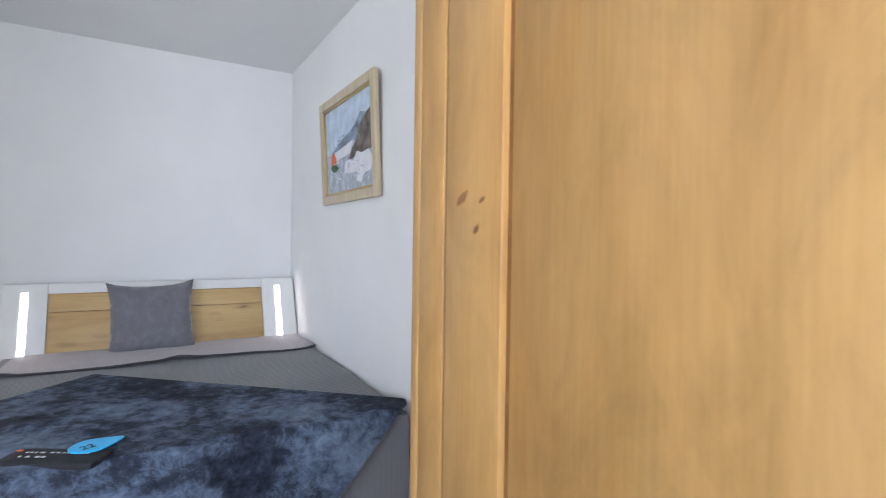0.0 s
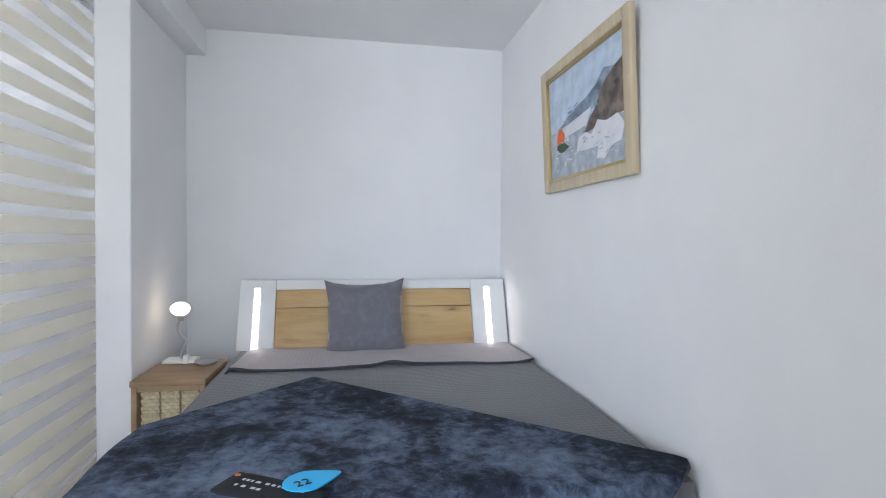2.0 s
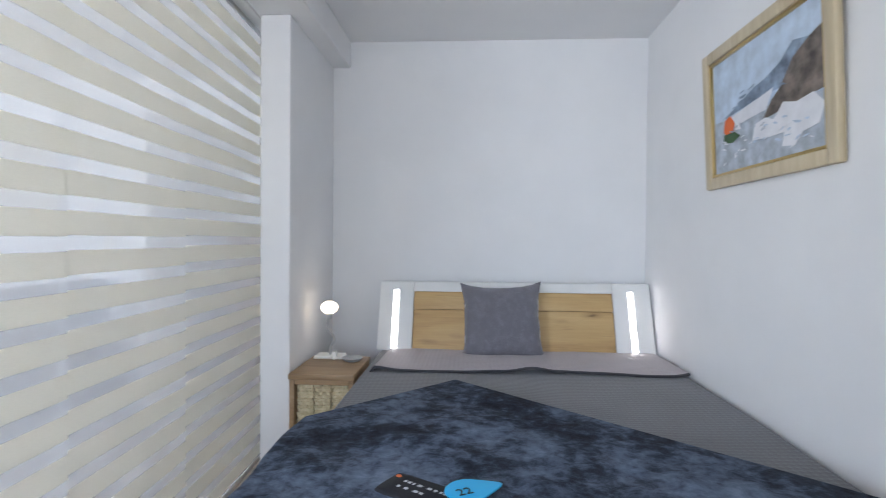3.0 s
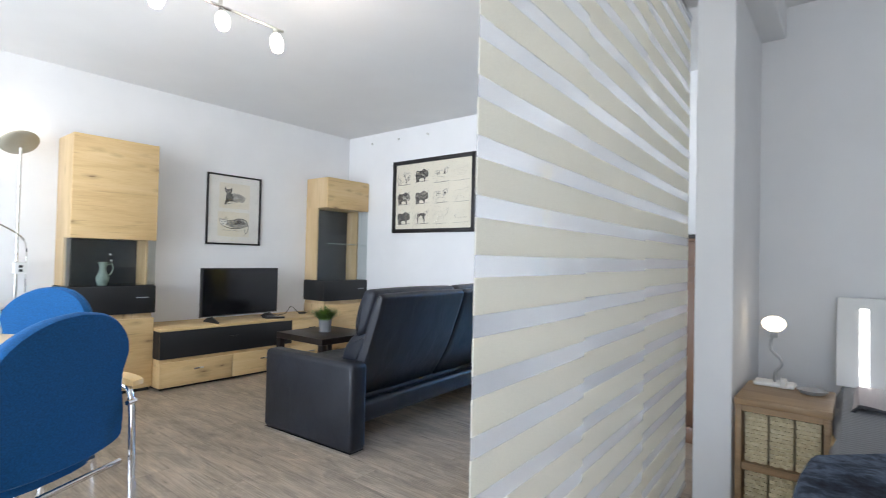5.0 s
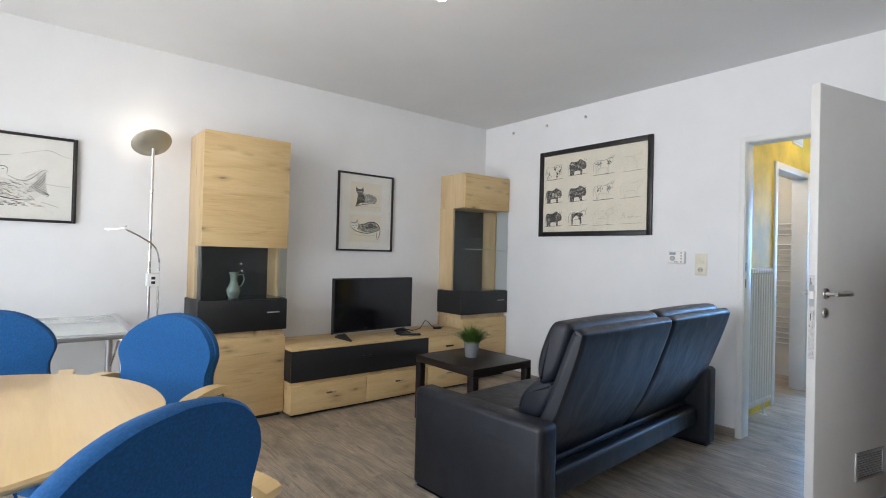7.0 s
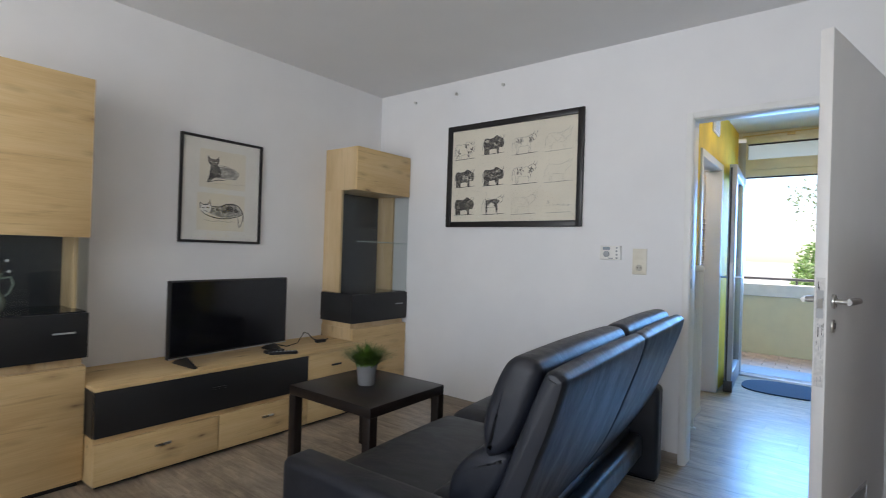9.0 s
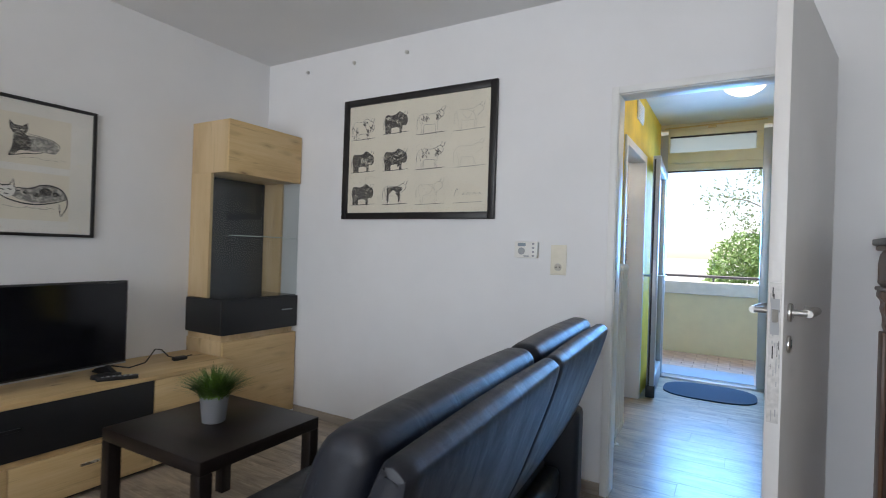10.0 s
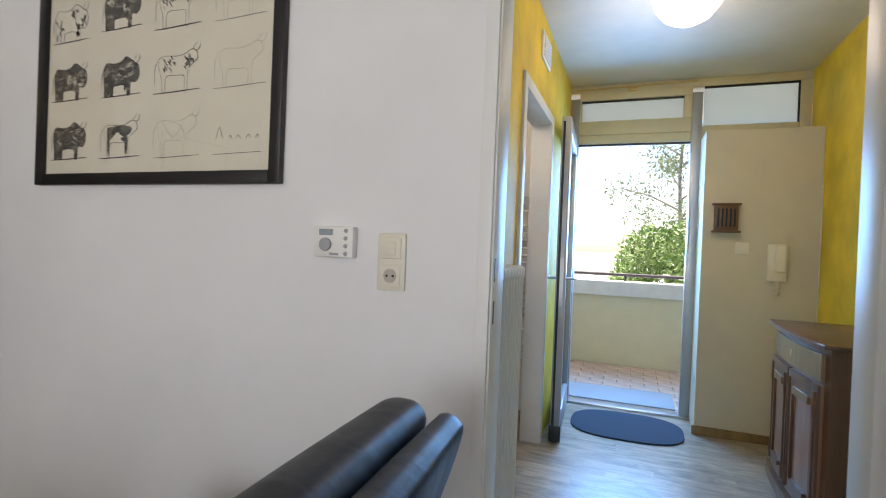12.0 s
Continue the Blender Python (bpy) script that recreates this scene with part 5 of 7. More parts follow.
def shape(pts, m, parent, y, name="ink_shape"):
    own = bmesh.new()
    own.faces.new([own.verts.new((u, -y, v)) for u, v in pts])
    return part(name, own, m, parent, smooth=False)


HEAVY = [(-0.48, 0.26), (-0.40, 0.36), (-0.20, 0.33), (0.0, 0.36), (0.14, 0.46), (0.28, 0.39), (0.38, 0.31), (0.47, 0.26), (0.52, 0.08), (0.48, -0.08), (0.40, -0.14), (0.32, -0.12), (0.28, -0.18), (0.27, -0.42), (0.18, -0.42), (0.17, -0.24), (0.04, -0.18), (-0.10, -0.19), (-0.20, -0.22), (-0.21, -0.42), (-0.30, -0.42), (-0.31, -0.27), (-0.34, -0.42), (-0.45, -0.42), (-0.46, -0.18), (-0.50, 0.02)]
LEAN = [(-0.46, 0.28), (-0.30, 0.34), (-0.02, 0.31), (0.18, 0.34), (0.34, 0.42), (0.46, 0.36), (0.48, 0.22), (0.38, 0.13), (0.29, 0.05), (0.26, -0.06), (0.25, -0.42), (0.19, -0.42), (0.18, -0.12), (0.0, -0.09), (-0.20, -0.08), (-0.27, -0.16), (-0.28, -0.42), (-0.34, -0.42), (-0.37, -0.12), (-0.43, 0.05)]


def bull(parent, cx, cz, s, kind, y):
    """One of the twelve studies, from a full dark wash down to a few lines."""
    own = random.Random(int(1000 * (cx + 2 * cz) + 77))
    at = lambda pts: [(cx + u * s, cz + v * s * 0.86) for u, v in pts]
    body = HEAVY if kind in ("spotted", "dark", "patched", "hatched", "solid") else LEAN
    line = INKFAINT if kind in ("faint", "arch", "open") else INKLINE
    rim = smooth_line(at(body + body[:1]), 3)
    if kind in ("dark", "solid", "hatched", "patched"):
        shape(rim[:-1], INKDARK, parent, y)
    if kind == "solid":
        shape(at([(-0.42, 0.28), (-0.1, 0.28), (0.14, 0.38), (0.40, 0.2), (0.30, -0.06), (-0.2, -0.12), (-0.42, 0.0)]), INKDARK, parent, y + 0.0002)
    blots = {
        "spotted": [[(-0.46, 0.1), (-0.30, 0.12), (-0.24, -0.08), (-0.30, -0.36), (-0.44, -0.36)], [(0.0, 0.34), (0.12, 0.42), (0.2, 0.3), (0.10, 0.12), (0.02, 0.2)], [(0.28, 0.1), (0.44, 0.16), (0.46, -0.02), (0.34, -0.08)], [(0.16, 0.0), (0.26, -0.02), (0.26, -0.3), (0.18, -0.3)]],
        "hatched": [[(-0.46, 0.24), (-0.22, 0.2), (-0.2, -0.1), (-0.3, -0.2), (-0.44, 0.0)], [(0.06, 0.38), (0.14, 0.44), (0.26, 0.36), (0.22, 0.1), (0.1, 0.12)], [(0.1, -0.02), (0.22, 0.0), (0.2, -0.3), (0.12, -0.3)]],
        "cow": [[(-0.32, 0.26), (-0.12, 0.29), (-0.04, 0.16), (-0.14, 0.02), (-0.34, 0.0), (-0.38, 0.14)], [(0.18, 0.28), (0.32, 0.36), (0.37, 0.20), (0.30, 0.08), (0.20, 0.06)]],
        "halved": [[(-0.36, 0.28), (-0.04, 0.30), (0.20, 0.30), (0.34, 0.24), (0.26, 0.1), (0.08, 0.06), (-0.06, 0.16), (-0.20, 0.04), (-0.34, -0.04)], [(0.04, 0.02), (0.22, 0.06), (0.22, -0.32), (0.16, -0.32), (0.14, -0.08), (0.06, -0.04)], [(-0.36, -0.02), (-0.28, 0.0), (-0.29, -0.34), (-0.33, -0.34)]],
    }.get(kind, [])
    for b_ in blots:
        if kind == "halved":
            shape(smooth_line(at(b_ + b_[:1]), 3)[:-1], INKDARK, parent, y + 0.0002)
            continue
        # a patch of short ragged brush marks
        us, vs = [p[0] for p in b_], [p[1] for p in b_]
        mu, mv = sum(us) / len(us), sum(vs) / len(vs)
        for _ in range(22):
            k, q = own.randrange(len(b_)), own.random() ** 0.6
            u, v = mu + (us[k] - mu) * q, mv + (vs[k] - mv) * q
            stroke(smooth_line(at([(u - 0.03, v + 0.035), (u, v + own.uniform(-0.02, 0.02)), (u + own.uniform(0.0, 0.03), v - 0.045)]), 2), own.uniform(0.0012, 0.0034), INKDARK, parent, y + 0.0002 + 0.00001 * k)
    gaps = {"patched": [[(-0.10, 0.14), (0.0, 0.2), (0.06, 0.06), (0.0, -0.08), (-0.08, 0.0)], [(0.12, 0.1), (0.18, 0.12), (0.2, -0.06), (0.13, -0.06)], [(0.24, -0.02), (0.42, -0.03), (0.40, -0.09), (0.28, -0.10)]],
            "dark": [[(-0.44, 0.24), (-0.30, 0.29), (-0.22, 0.18), (-0.34, 0.14)], [(0.02, 0.10), (0.10, 0.12), (0.08, -0.04)]]}.get(kind, [])
    for g in gaps:
        shape(smooth_line(at(g + g[:1]), 3)[:-1], INKGREY, parent, y + 0.0004)
    thick = 0.0009 if line is INKFAINT else 0.0013
    half = len(rim) // 2
    stroke(rim[:half], thick, line, parent, y + 0.0005)
    stroke(rim[half - 1:], thick * 0.8, line, parent, y + 0.0005)
    if kind in ("dark", "solid", "patched", "hatched", "spotted"):
        for _ in range(12 if kind == "hatched" else 6):
            u, v = own.uniform(-0.4, 0.25), own.uniform(-0.08, 0.26)
            stroke(smooth_line(at([(u, v), (u + own.uniform(0.03, 0.08), v + own.uniform(-0.05, 0.05)), (u + own.uniform(0.1, 0.16), v + own.uniform(-0.08, 0.08))]), 3), own.uniform(0.0006, 0.0014), PAPER, parent, y + 0.0006)
    # the horns, the tail and the ground line
    hx, hz = (0.40, 0.30) if body is HEAVY else (0.42, 0.38)
    stroke(smooth_line(at([(hx, hz), (hx + 0.09, hz + 0.04), (hx + 0.12, hz + 0.17)]), 4), thick * 1.2, line, parent, y + 0.0005)
    stroke(smooth_line(at([(hx - 0.06, hz + 0.02), (hx - 0.02, hz + 0.10), (hx + 0.03, hz + 0.17)]), 4), thick, line, parent, y + 0.0005)
    stroke(smooth_line(at([(-0.47, 0.26), (-0.54, 0.08), (-0.53, -0.26)]), 4), thick, line, parent, y + 0.0005)
    if kind in ("faint", "open"):
        stroke(smooth_line(at([(-0.34, 0.32), (-0.14, 0.04), (0.0, 0.0), (0.18, 0.30)]), 5), 0.0009, line, parent, y + 0.0005)
        stroke(smooth_line(at([(-0.1, 0.32), (0.16, 0.16), (0.22, -0.10)]), 5), 0.0009, line, parent, y + 0.0005)
    stroke(smooth_line(at([(-0.56, -0.44), (-0.1, -0.43), (0.2, -0.415), (0.56, -0.40)]), 3), 0.0012 if line is INKFAINT else 0.0022, INKLINE, parent, y + 0.0005)


def print_frame(name, m, w, h, t, label, paper):
    f = thing(name, m, label, "picture")
    for b_ in frame_bars(w, h, t, 0.024, 0.004):
        part("frame", b_, BLACKFRAME, f)
    part("backing", box(-w / 2 + t * 0.6, w / 2 - t * 0.6, -0.006, -0.001, -h / 2 + t * 0.6, h / 2 - t * 0.6), BLACKFRAME, f)
    part("sheet", box(-w / 2 + t * 0.7, w / 2 - t * 0.7, -0.0075, -0.0061, -h / 2 + t * 0.7, h / 2 - t * 0.7), paper, f)
    p = part("picture_glass", box(-w / 2 + t * 0.8, w / 2 - t * 0.8, -0.0145, -0.0125, -h / 2 + t * 0.8, h / 2 - t * 0.8), PICTUREGLASS, f, "thin picture glass")
    p.visible_shadow = False
    return f


bp = print_frame("bull_studies_print", pose(-1.183, -0.001, 1.779), 1.125, 0.79, 0.042, "black framed sheet of twelve small bull studies", PAPER)
STUDIES = [["spotted", "dark", "cow", "faint"], ["patched", "hatched", "cow", "arch"], ["solid", "halved", "open", ""]]
for r in range(3):
    for c in range(4):
        cx, cz = -0.405 + 0.262 * c + 0.004 * r, 0.195 - 0.215 * r
        if STUDIES[r][c]:
            bull(bp, cx, cz + (0.02 if c == 1 and r == 0 else 0.0), 0.175 if c < 2 else 0.185, STUDIES[r][c], 0.0079)
        else:
            # an unreadable pencilled scrawl over a line
            for k, (u, w) in enumerate(((-0.075, 0.03), (-0.03, 0.012), (0.0, 0.022), (0.04, 0.02), (0.075, 0.012))):
                stroke(smooth_line([(cx + u - w / 2, cz - 0.02), (cx + u, cz + (0.02 if k == 0 else -0.006)), (cx + u + w / 2, cz - 0.018)], 4), 0.0011, INKLINE, bp, 0.0082)
            stroke([(cx - 0.10, cz - 0.065), (cx + 0.09, cz - 0.06)], 0.001, INKLINE, bp, 0.0082)

cp = print_frame("cat_studies_print", pose(-2.519, -1.455, 1.545, 0, 0, 90), 0.56, 0.685, 0.016, "slim black frame with two ink studies of cats", PAPERWHITE)
part("print_ground", box(-0.155, 0.16, -0.0082, -0.0076, 0.015, 0.262), PAPER, cp)
part("print_ground", box(-0.165, 0.16, -0.0082, -0.0076, -0.262, -0.02), PAPER, cp)
# upper cat: pricked ears, dark chest, pale grey body stretched out
shape(smooth_line([(-0.04, 0.16), (0.03, 0.158), (0.08, 0.145), (0.105, 0.12), (0.09, 0.085), (0.03, 0.085), (-0.04, 0.08)], 4), INKWASH, cp, 0.0086)
shape(smooth_line([(-0.085, 0.165), (-0.04, 0.165), (-0.015, 0.13), (-0.02, 0.09), (-0.06, 0.08), (-0.085, 0.055), (-0.105, 0.05), (-0.09, 0.10)], 4), INKDARK, cp, 0.0089)
shape([(-0.105, 0.225), (-0.085, 0.203), (-0.05, 0.203), (-0.03, 0.222), (-0.028, 0.185), (-0.04, 0.162), (-0.065, 0.152), (-0.09, 0.164), (-0.103, 0.187)], INKDARK, cp, 0.0091)
for u in (-0.083, -0.053):
    stroke([(u - 0.009, 0.183), (u + 0.009, 0.181)], 0.0022, PAPER, cp, 0.0094)
stroke([(-0.075, 0.168), (-0.06, 0.168)], 0.0015, PAPER, cp, 0.0094)
stroke(smooth_line([(-0.03, 0.168), (0.03, 0.162), (0.08, 0.150), (0.11, 0.125), (0.10, 0.10)], 4), 0.0016, INKLINE, cp, 0.0094)
stroke(smooth_line([(-0.105, 0.048), (-0.07, 0.058), (-0.03, 0.07), (0.0, 0.072), (0.04, 0.085)], 4), 0.0024, INKLINE, cp, 0.0094)
for k in range(6):
    stroke([(-0.06 + 0.035 * k, 0.045 + 0.006 * (k % 3)), (-0.035 + 0.035 * k, 0.048 + 0.005 * (k % 2))], 0.0012, INKFAINT, cp, 0.0094)
# lower cat: lying, looking out, its tail hanging down
shape(smooth_line([(-0.075, -0.105), (-0.02, -0.10), (0.03, -0.085), (0.08, -0.085), (0.125, -0.105), (0.145, -0.14), (0.10, -0.16), (0.02, -0.175), (-0.05, -0.165), (-0.09, -0.145)], 4), INKWASH, cp, 0.0086)
for u, v, r_ in ((0.055, -0.115, 0.028), (0.10, -0.125, 0.018), (0.02, -0.135, 0.016), (-0.03, -0.125, 0.012)):
    shape(oval(r_, r_ * 0.7, 14, cx=u, cy=v), INKDARK, cp, 0.0089)
shape(smooth_line([(-0.14, -0.10), (-0.12, -0.095), (-0.09, -0.095), (-0.075, -0.105), (-0.075, -0.135), (-0.10, -0.155), (-0.13, -0.145), (-0.143, -0.12)], 4), PAPERWHITE, cp, 0.0090)
stroke([(-0.145, -0.125), (-0.145, -0.085), (-0.125, -0.10), (-0.095, -0.095), (-0.083, -0.065), (-0.075, -0.105)], 0.0035, INKLINE, cp, 0.0094)
for u, v in ((-0.125, -0.118), (-0.095, -0.115), (-0.108, -0.138), (-0.06, -0.118)):
    stroke([(u - 0.009, v), (u + 0.009, v - 0.003)], 0.003, INKLINE, cp, 0.0094)
stroke(smooth_line([(-0.143, -0.135), (-0.11, -0.16), (-0.05, -0.178), (0.02, -0.182), (0.10, -0.165), (0.148, -0.145)], 5), 0.0034, INKLINE, cp, 0.0094)
stroke(smooth_line([(-0.07, -0.105), (-0.01, -0.105), (0.03, -0.085), (0.08, -0.082), (0.125, -0.10), (0.15, -0.145), (0.148, -0.19), (0.125, -0.235)], 5), 0.0036, INKLINE, cp, 0.0094)
stroke(smooth_line([(0.115, -0.17), (0.118, -0.21), (0.122, -0.235)], 4), 0.002, INKLINE, cp, 0.0094)
for k in range(7):
    stroke([(-0.12 + 0.03 * k, -0.195 - 0.006 * (k % 3)), (-0.085 + 0.03 * k, -0.20 - 0.004 * (k % 2))], 0.0014, INKFAINT, cp, 0.0094)

hp_ = print_frame("hen_study_print", pose(-2.519, -3.89, 1.587, 0, 0, 90), 0.71, 0.525, 0.016, "slim black frame with an ink drawing of a hen", PAPERWHITE)
stroke(smooth_line([(-0.32, 0.05), (-0.22, 0.07), (-0.12, 0.10), (-0.06, 0.118), (0.04, 0.125)], 5), 0.0016, INKLINE, hp_, 0.0086)
stroke(smooth_line([(0.08, 0.14), (0.16, 0.165), (0.22, 0.175), (0.28, 0.15), (0.33, 0.14)], 5), 0.0012, INKFAINT, hp_, 0.0086)
stroke([(-0.33, -0.04), (-0.24, -0.038), (-0.16, -0.042)], 0.0014, INKLINE, hp_, 0.0086)
stroke([(0.20, -0.03), (0.26, -0.036), (0.32, -0.04)], 0.0014, INKFAINT, hp_, 0.0086)
drawn = len(hp_.children)
# a sitting hen: small head, round breast, tail fanned upwards
HEN = [(-0.075, 0.01), (-0.10, -0.005), (-0.135, -0.03), (-0.14, -0.06), (-0.115, -0.095), (-0.07, -0.12), (-0.01, -0.132), (0.06, -0.135), (0.13, -0.13), (0.17, -0.11), (0.18, -0.08), (0.185, -0.04), (0.20, 0.0), (0.195, 0.045), (0.175, 0.055), (0.14, 0.03), (0.10, -0.005), (0.06, -0.02), (0.01, -0.012), (-0.03, 0.005)]
shape(smooth_line(HEN + HEN[:1], 2)[:-1], INKHEN, hp_, 0.0084)
shape(oval(0.026, 0.020, 18, cx=-0.055, cy=0.035), INKHEN, hp_, 0.0085)
stroke(smooth_line([(-0.085, 0.03), (-0.07, 0.055), (-0.045, 0.056), (-0.03, 0.04), (-0.035, 0.015)], 4), 0.0018, INKLINE, hp_, 0.009)
stroke([(-0.062, 0.042), (-0.05, 0.04)], 0.002, INKLINE, hp_, 0.009)
stroke(smooth_line(HEN[:9], 4), 0.003, INKLINE, hp_, 0.009)
stroke(smooth_line(HEN[13:], 4), 0.0016, INKLINE, hp_, 0.009)
rnd = random.Random(12)
for k in range(10):
    u = 0.09 + 0.009 * k
    stroke(smooth_line([(u, -0.06 - 0.004 * k), (u + 0.035, -0.03 - 0.007 * k), (0.185 + 0.001 * k, 0.045 - 0.017 * k)], 4), rnd.uniform(0.0012, 0.0026), INKLINE, hp_, 0.009)
for k in range(34):
    u, v = rnd.uniform(-0.11, 0.12), rnd.uniform(-0.12, -0.025)
    stroke(smooth_line([(u, v), (u + 0.012, v - 0.010), (u + 0.03, v - rnd.uniform(0.004, 0.014))], 3), rnd.uniform(0.0007, 0.0018), INKLINE, hp_, 0.009)
for k in range(16):
    u = -0.15 + 0.018 * k
    stroke([(u, -0.142 - 0.008 * (k % 4)), (u + rnd.uniform(0.03, 0.07), -0.146 - 0.008 * (k % 4))], rnd.uniform(0.0012, 0.0028), INKLINE if k < 11 else INKFAINT, hp_, 0.009)
stroke([(0.16, -0.14), (0.22, -0.155), (0.27, -0.17)], 0.0014, INKFAINT, hp_, 0.009)
for ob in hp_.children[drawn:]:
    ob.data.transform(Matrix.Translation((0.05, 0, 0)) @ Matrix.Diagonal((0.82, 1, 1, 1)))

# hooks, thermostat, switch and socket on the north wall
for x in (-2.114, -1.686, -1.259):
    hk = thing("wall_hook", pose(x, 0, 2.432), "small round steel screw hook high on the wall", "hook", "hooks above the print")
    part("screw", extrude(oval(0.012, 0.012, 14), -0.018, 0.0, "Y", 0.003), STEEL, hk)
th = thing("thermostat", pose(-0.423, 0, 1.217), "white wall thermostat with a dial and small display", "thermostat")
part("housing", box(-0.065, 0.065, -0.028, 0, -0.044, 0.044, 0.004), PLASTIC, th)
part("display", box(-0.045, 0.0, -0.0295, -0.028, 0.018, 0.036), DISPLAY, th, "grey display")
dial = part("dial", extrude(oval(0.019, 0.019, 24, cx=-0.022, cy=-0.008), -0.036, -0.028, "Y", 0.002), GREYPLASTIC, th, "grey round dial")
for k in range(4):
    part("button", extrude(oval(0.0065, 0.006, 14, cx=0.043, cy=0.032 - 0.0215 * k), -0.031, -0.028, "Y", 0.001), GREYPLASTIC, th, "round grey button")
part("logo_mark", box(-0.01, 0.02, -0.0285, -0.028, -0.038, -0.031), GREYPLASTIC, th)
sw = thing("switch_and_socket", pose(-0.2465, 0, 1.168), "cream double frame with a light switch above a socket", "switch")
part("plate", box(-0.0425, 0.0425, -0.009, 0, -0.079, 0.079, 0.004), CREAMPLASTIC, sw)
part("rocker", box(-0.03, 0.03, -0.013, -0.009, 0.009, 0.067, 0.003), CREAMPLASTIC, sw)
part("rocker_button", box(-0.016, 0.016, -0.016, -0.013, 0.02, 0.056, 0.002), CREAMPLASTIC, sw)
part("socket_cover", box(-0.03, 0.03, -0.013, -0.009, -0.067, -0.009, 0.004), CREAMPLASTIC, sw)
# flat disc whose darker colour paints the shade inside the socket
part("socket_well", extrude(oval(0.02, 0.02, 24, cy=-0.038), -0.0135, -0.0131, "Y"), plain("socket_shade_plastic", (0.46, 0.43, 0.36), 0.5, relief=0), sw, "flat disc with the well's shade in its colour")
for x in (-0.0095, 0.0095):
    part("contact_hole", extrude(oval(0.0036, 0.0036, 10, cx=x, cy=-0.038), -0.0142, -0.0136, "Y"), DARKPLASTIC, sw)
for z in (-0.0565, -0.0195):
    part("earth_clip", box(-0.004, 0.004, -0.0142, -0.0136, z - 0.002, z + 0.002), STEEL, sw)

# ceiling spots
cl = thing("ceiling_spot_bar", pose(-0.30, -2.69, H), "steel ceiling bar with lit white glass spots", "ceiling lamp")
part("canopy", lathe([(0.0, -0.03), (0.05, -0.028), (0.055, -0.0), (0.0, 0.0)], (0.07, -0.1, 0), seg=24), STEEL, cl)
part("bar", tube([(0.10, 0.24, -0.20), (0.08, 0.06, -0.188), (0.07, -0.1, -0.185), (0.075, -0.25, -0.19), (0.10, -0.46, -0.205)], 0.008, 10), STEEL, cl)
part("bar_stem", tube([(0.07, -0.1, -0.03), (0.07, -0.1, -0.185)], 0.01, 10), STEEL, cl)
for (x, y), (tx, ty) in (((0.10, 0.19), (0.06, -0.02)), ((0.08, -0.10), (0.085, -0.03)), ((0.10, -0.40), (0.055, -0.03))):
    a = Vector((x, y, -0.205))
    d = Vector((tx, ty, -0.12)).normalized()
    s = part("spot_holder", tube([a + d * 0.0, a + d * 0.055], 0.013, 12), STEEL, cl)
    pts = [a + d * (0.05 + 0.02 * k) for k in range(6)]
    rad = [0.022, 0.031, 0.035, 0.035, 0.033, 0.027]
    bmq = bmesh.new()
    for k in range(5):
        tube([pts[k], pts[k + 1]], rad[k], 16, bmq, rad[k + 1])
    part("glass_shade", bmq, SHADEGLOW, cl, "lit white glass shade")
    lamp("ceiling_spot_light", "POINT", Matrix.Translation(Vector((-0.30, -2.69, H)) + a + d * 0.19), 1.4, (1.0, 0.88, 0.70), 0.04)

# floor lamp
fl = thing("floor_lamp", pose(-2.33, -3.15, 0), "brushed steel uplighter with a side reading lamp", "floor lamp")
part("base", lathe([(0.0, 0.0), (0.13, 0.0), (0.13, 0.015), (0.02, 0.025), (0.0, 0.025)]), STEEL, fl)
part("pole", tube([(0, 0, 0.02), (0, 0, 1.83)], 0.009, 12), STEEL, fl)
bmq = lathe([(0.0, 0.0), (0.02, 0.0), (0.07, 0.006), (0.112, 0.020), (0.120, 0.032), (0.117, 0.034), (0.105, 0.024), (0.06, 0.011), (0.0, 0.008)])
bmesh.ops.transform(bmq, matrix=pose(0, 0, 1.845, 10, -36, 0), verts=bmq.verts)
part("bowl", bmq, plain("satin_champagne_metal", (0.42, 0.39, 0.31), 0.5, metal=0.55, relief=0.02), fl, "tilted shallow steel bowl")
bmq = extrude(oval(0.085, 0.085, 28), 0.020, 0.024, "Z")
bmesh.ops.transform(bmq, matrix=pose(0, 0, 1.845, 10, -36, 0), verts=bmq.verts)
part("light_disc", bmq, glow("uplight_disc", (1.0, 0.9, 0.72), 1.2), fl, "glowing lamp disc")
part("switch_block", box(-0.02, 0.05, -0.02, 0.055, 0.94, 1.02, 0.006), LACQUER, fl, "white switch block")
for z in (0.963, 0.992):
    part("switch", box(0.05, 0.054, 0.005, 0.028, z - 0.009, z + 0.009, 0.002), DARKPLASTIC, fl)
part("reading_arm", tube(smooth_line([(0.02, 0.05, 0.5), (0.02, 0.05, 0.98), (0.025, 0.05, 1.10), (0.05, 0.02, 1.19), (0.08, -0.06, 1.25), (0.10, -0.15, 1.295)], 5), 0.005, 8), STEEL, fl)
bmq = extrude(oval(0.022, 0.058, 24), -0.008, 0.006, "Z", 0.003)
bmesh.ops.transform(bmq, matrix=pose(0.105, -0.20, 1.305, 12, 0, -8), verts=bmq.verts)
rh = part("reading_head", bmq, LACQUER, fl, "white oval reading head")
bmq = extrude(oval(0.016, 0.045, 20), -0.0105, -0.0085, "Z")
bmesh.ops.transform(bmq, matrix=pose(0.105, -0.20, 1.305, 12, 0, -8), verts=bmq.verts)
part("reading_diffuser", bmq, READGLOW, rh, "lit diffuser")
lamp("uplighter_light", "POINT", pose(-2.40, -3.19, 1.97), 0.065, (1.0, 0.90, 0.72), 0.07)

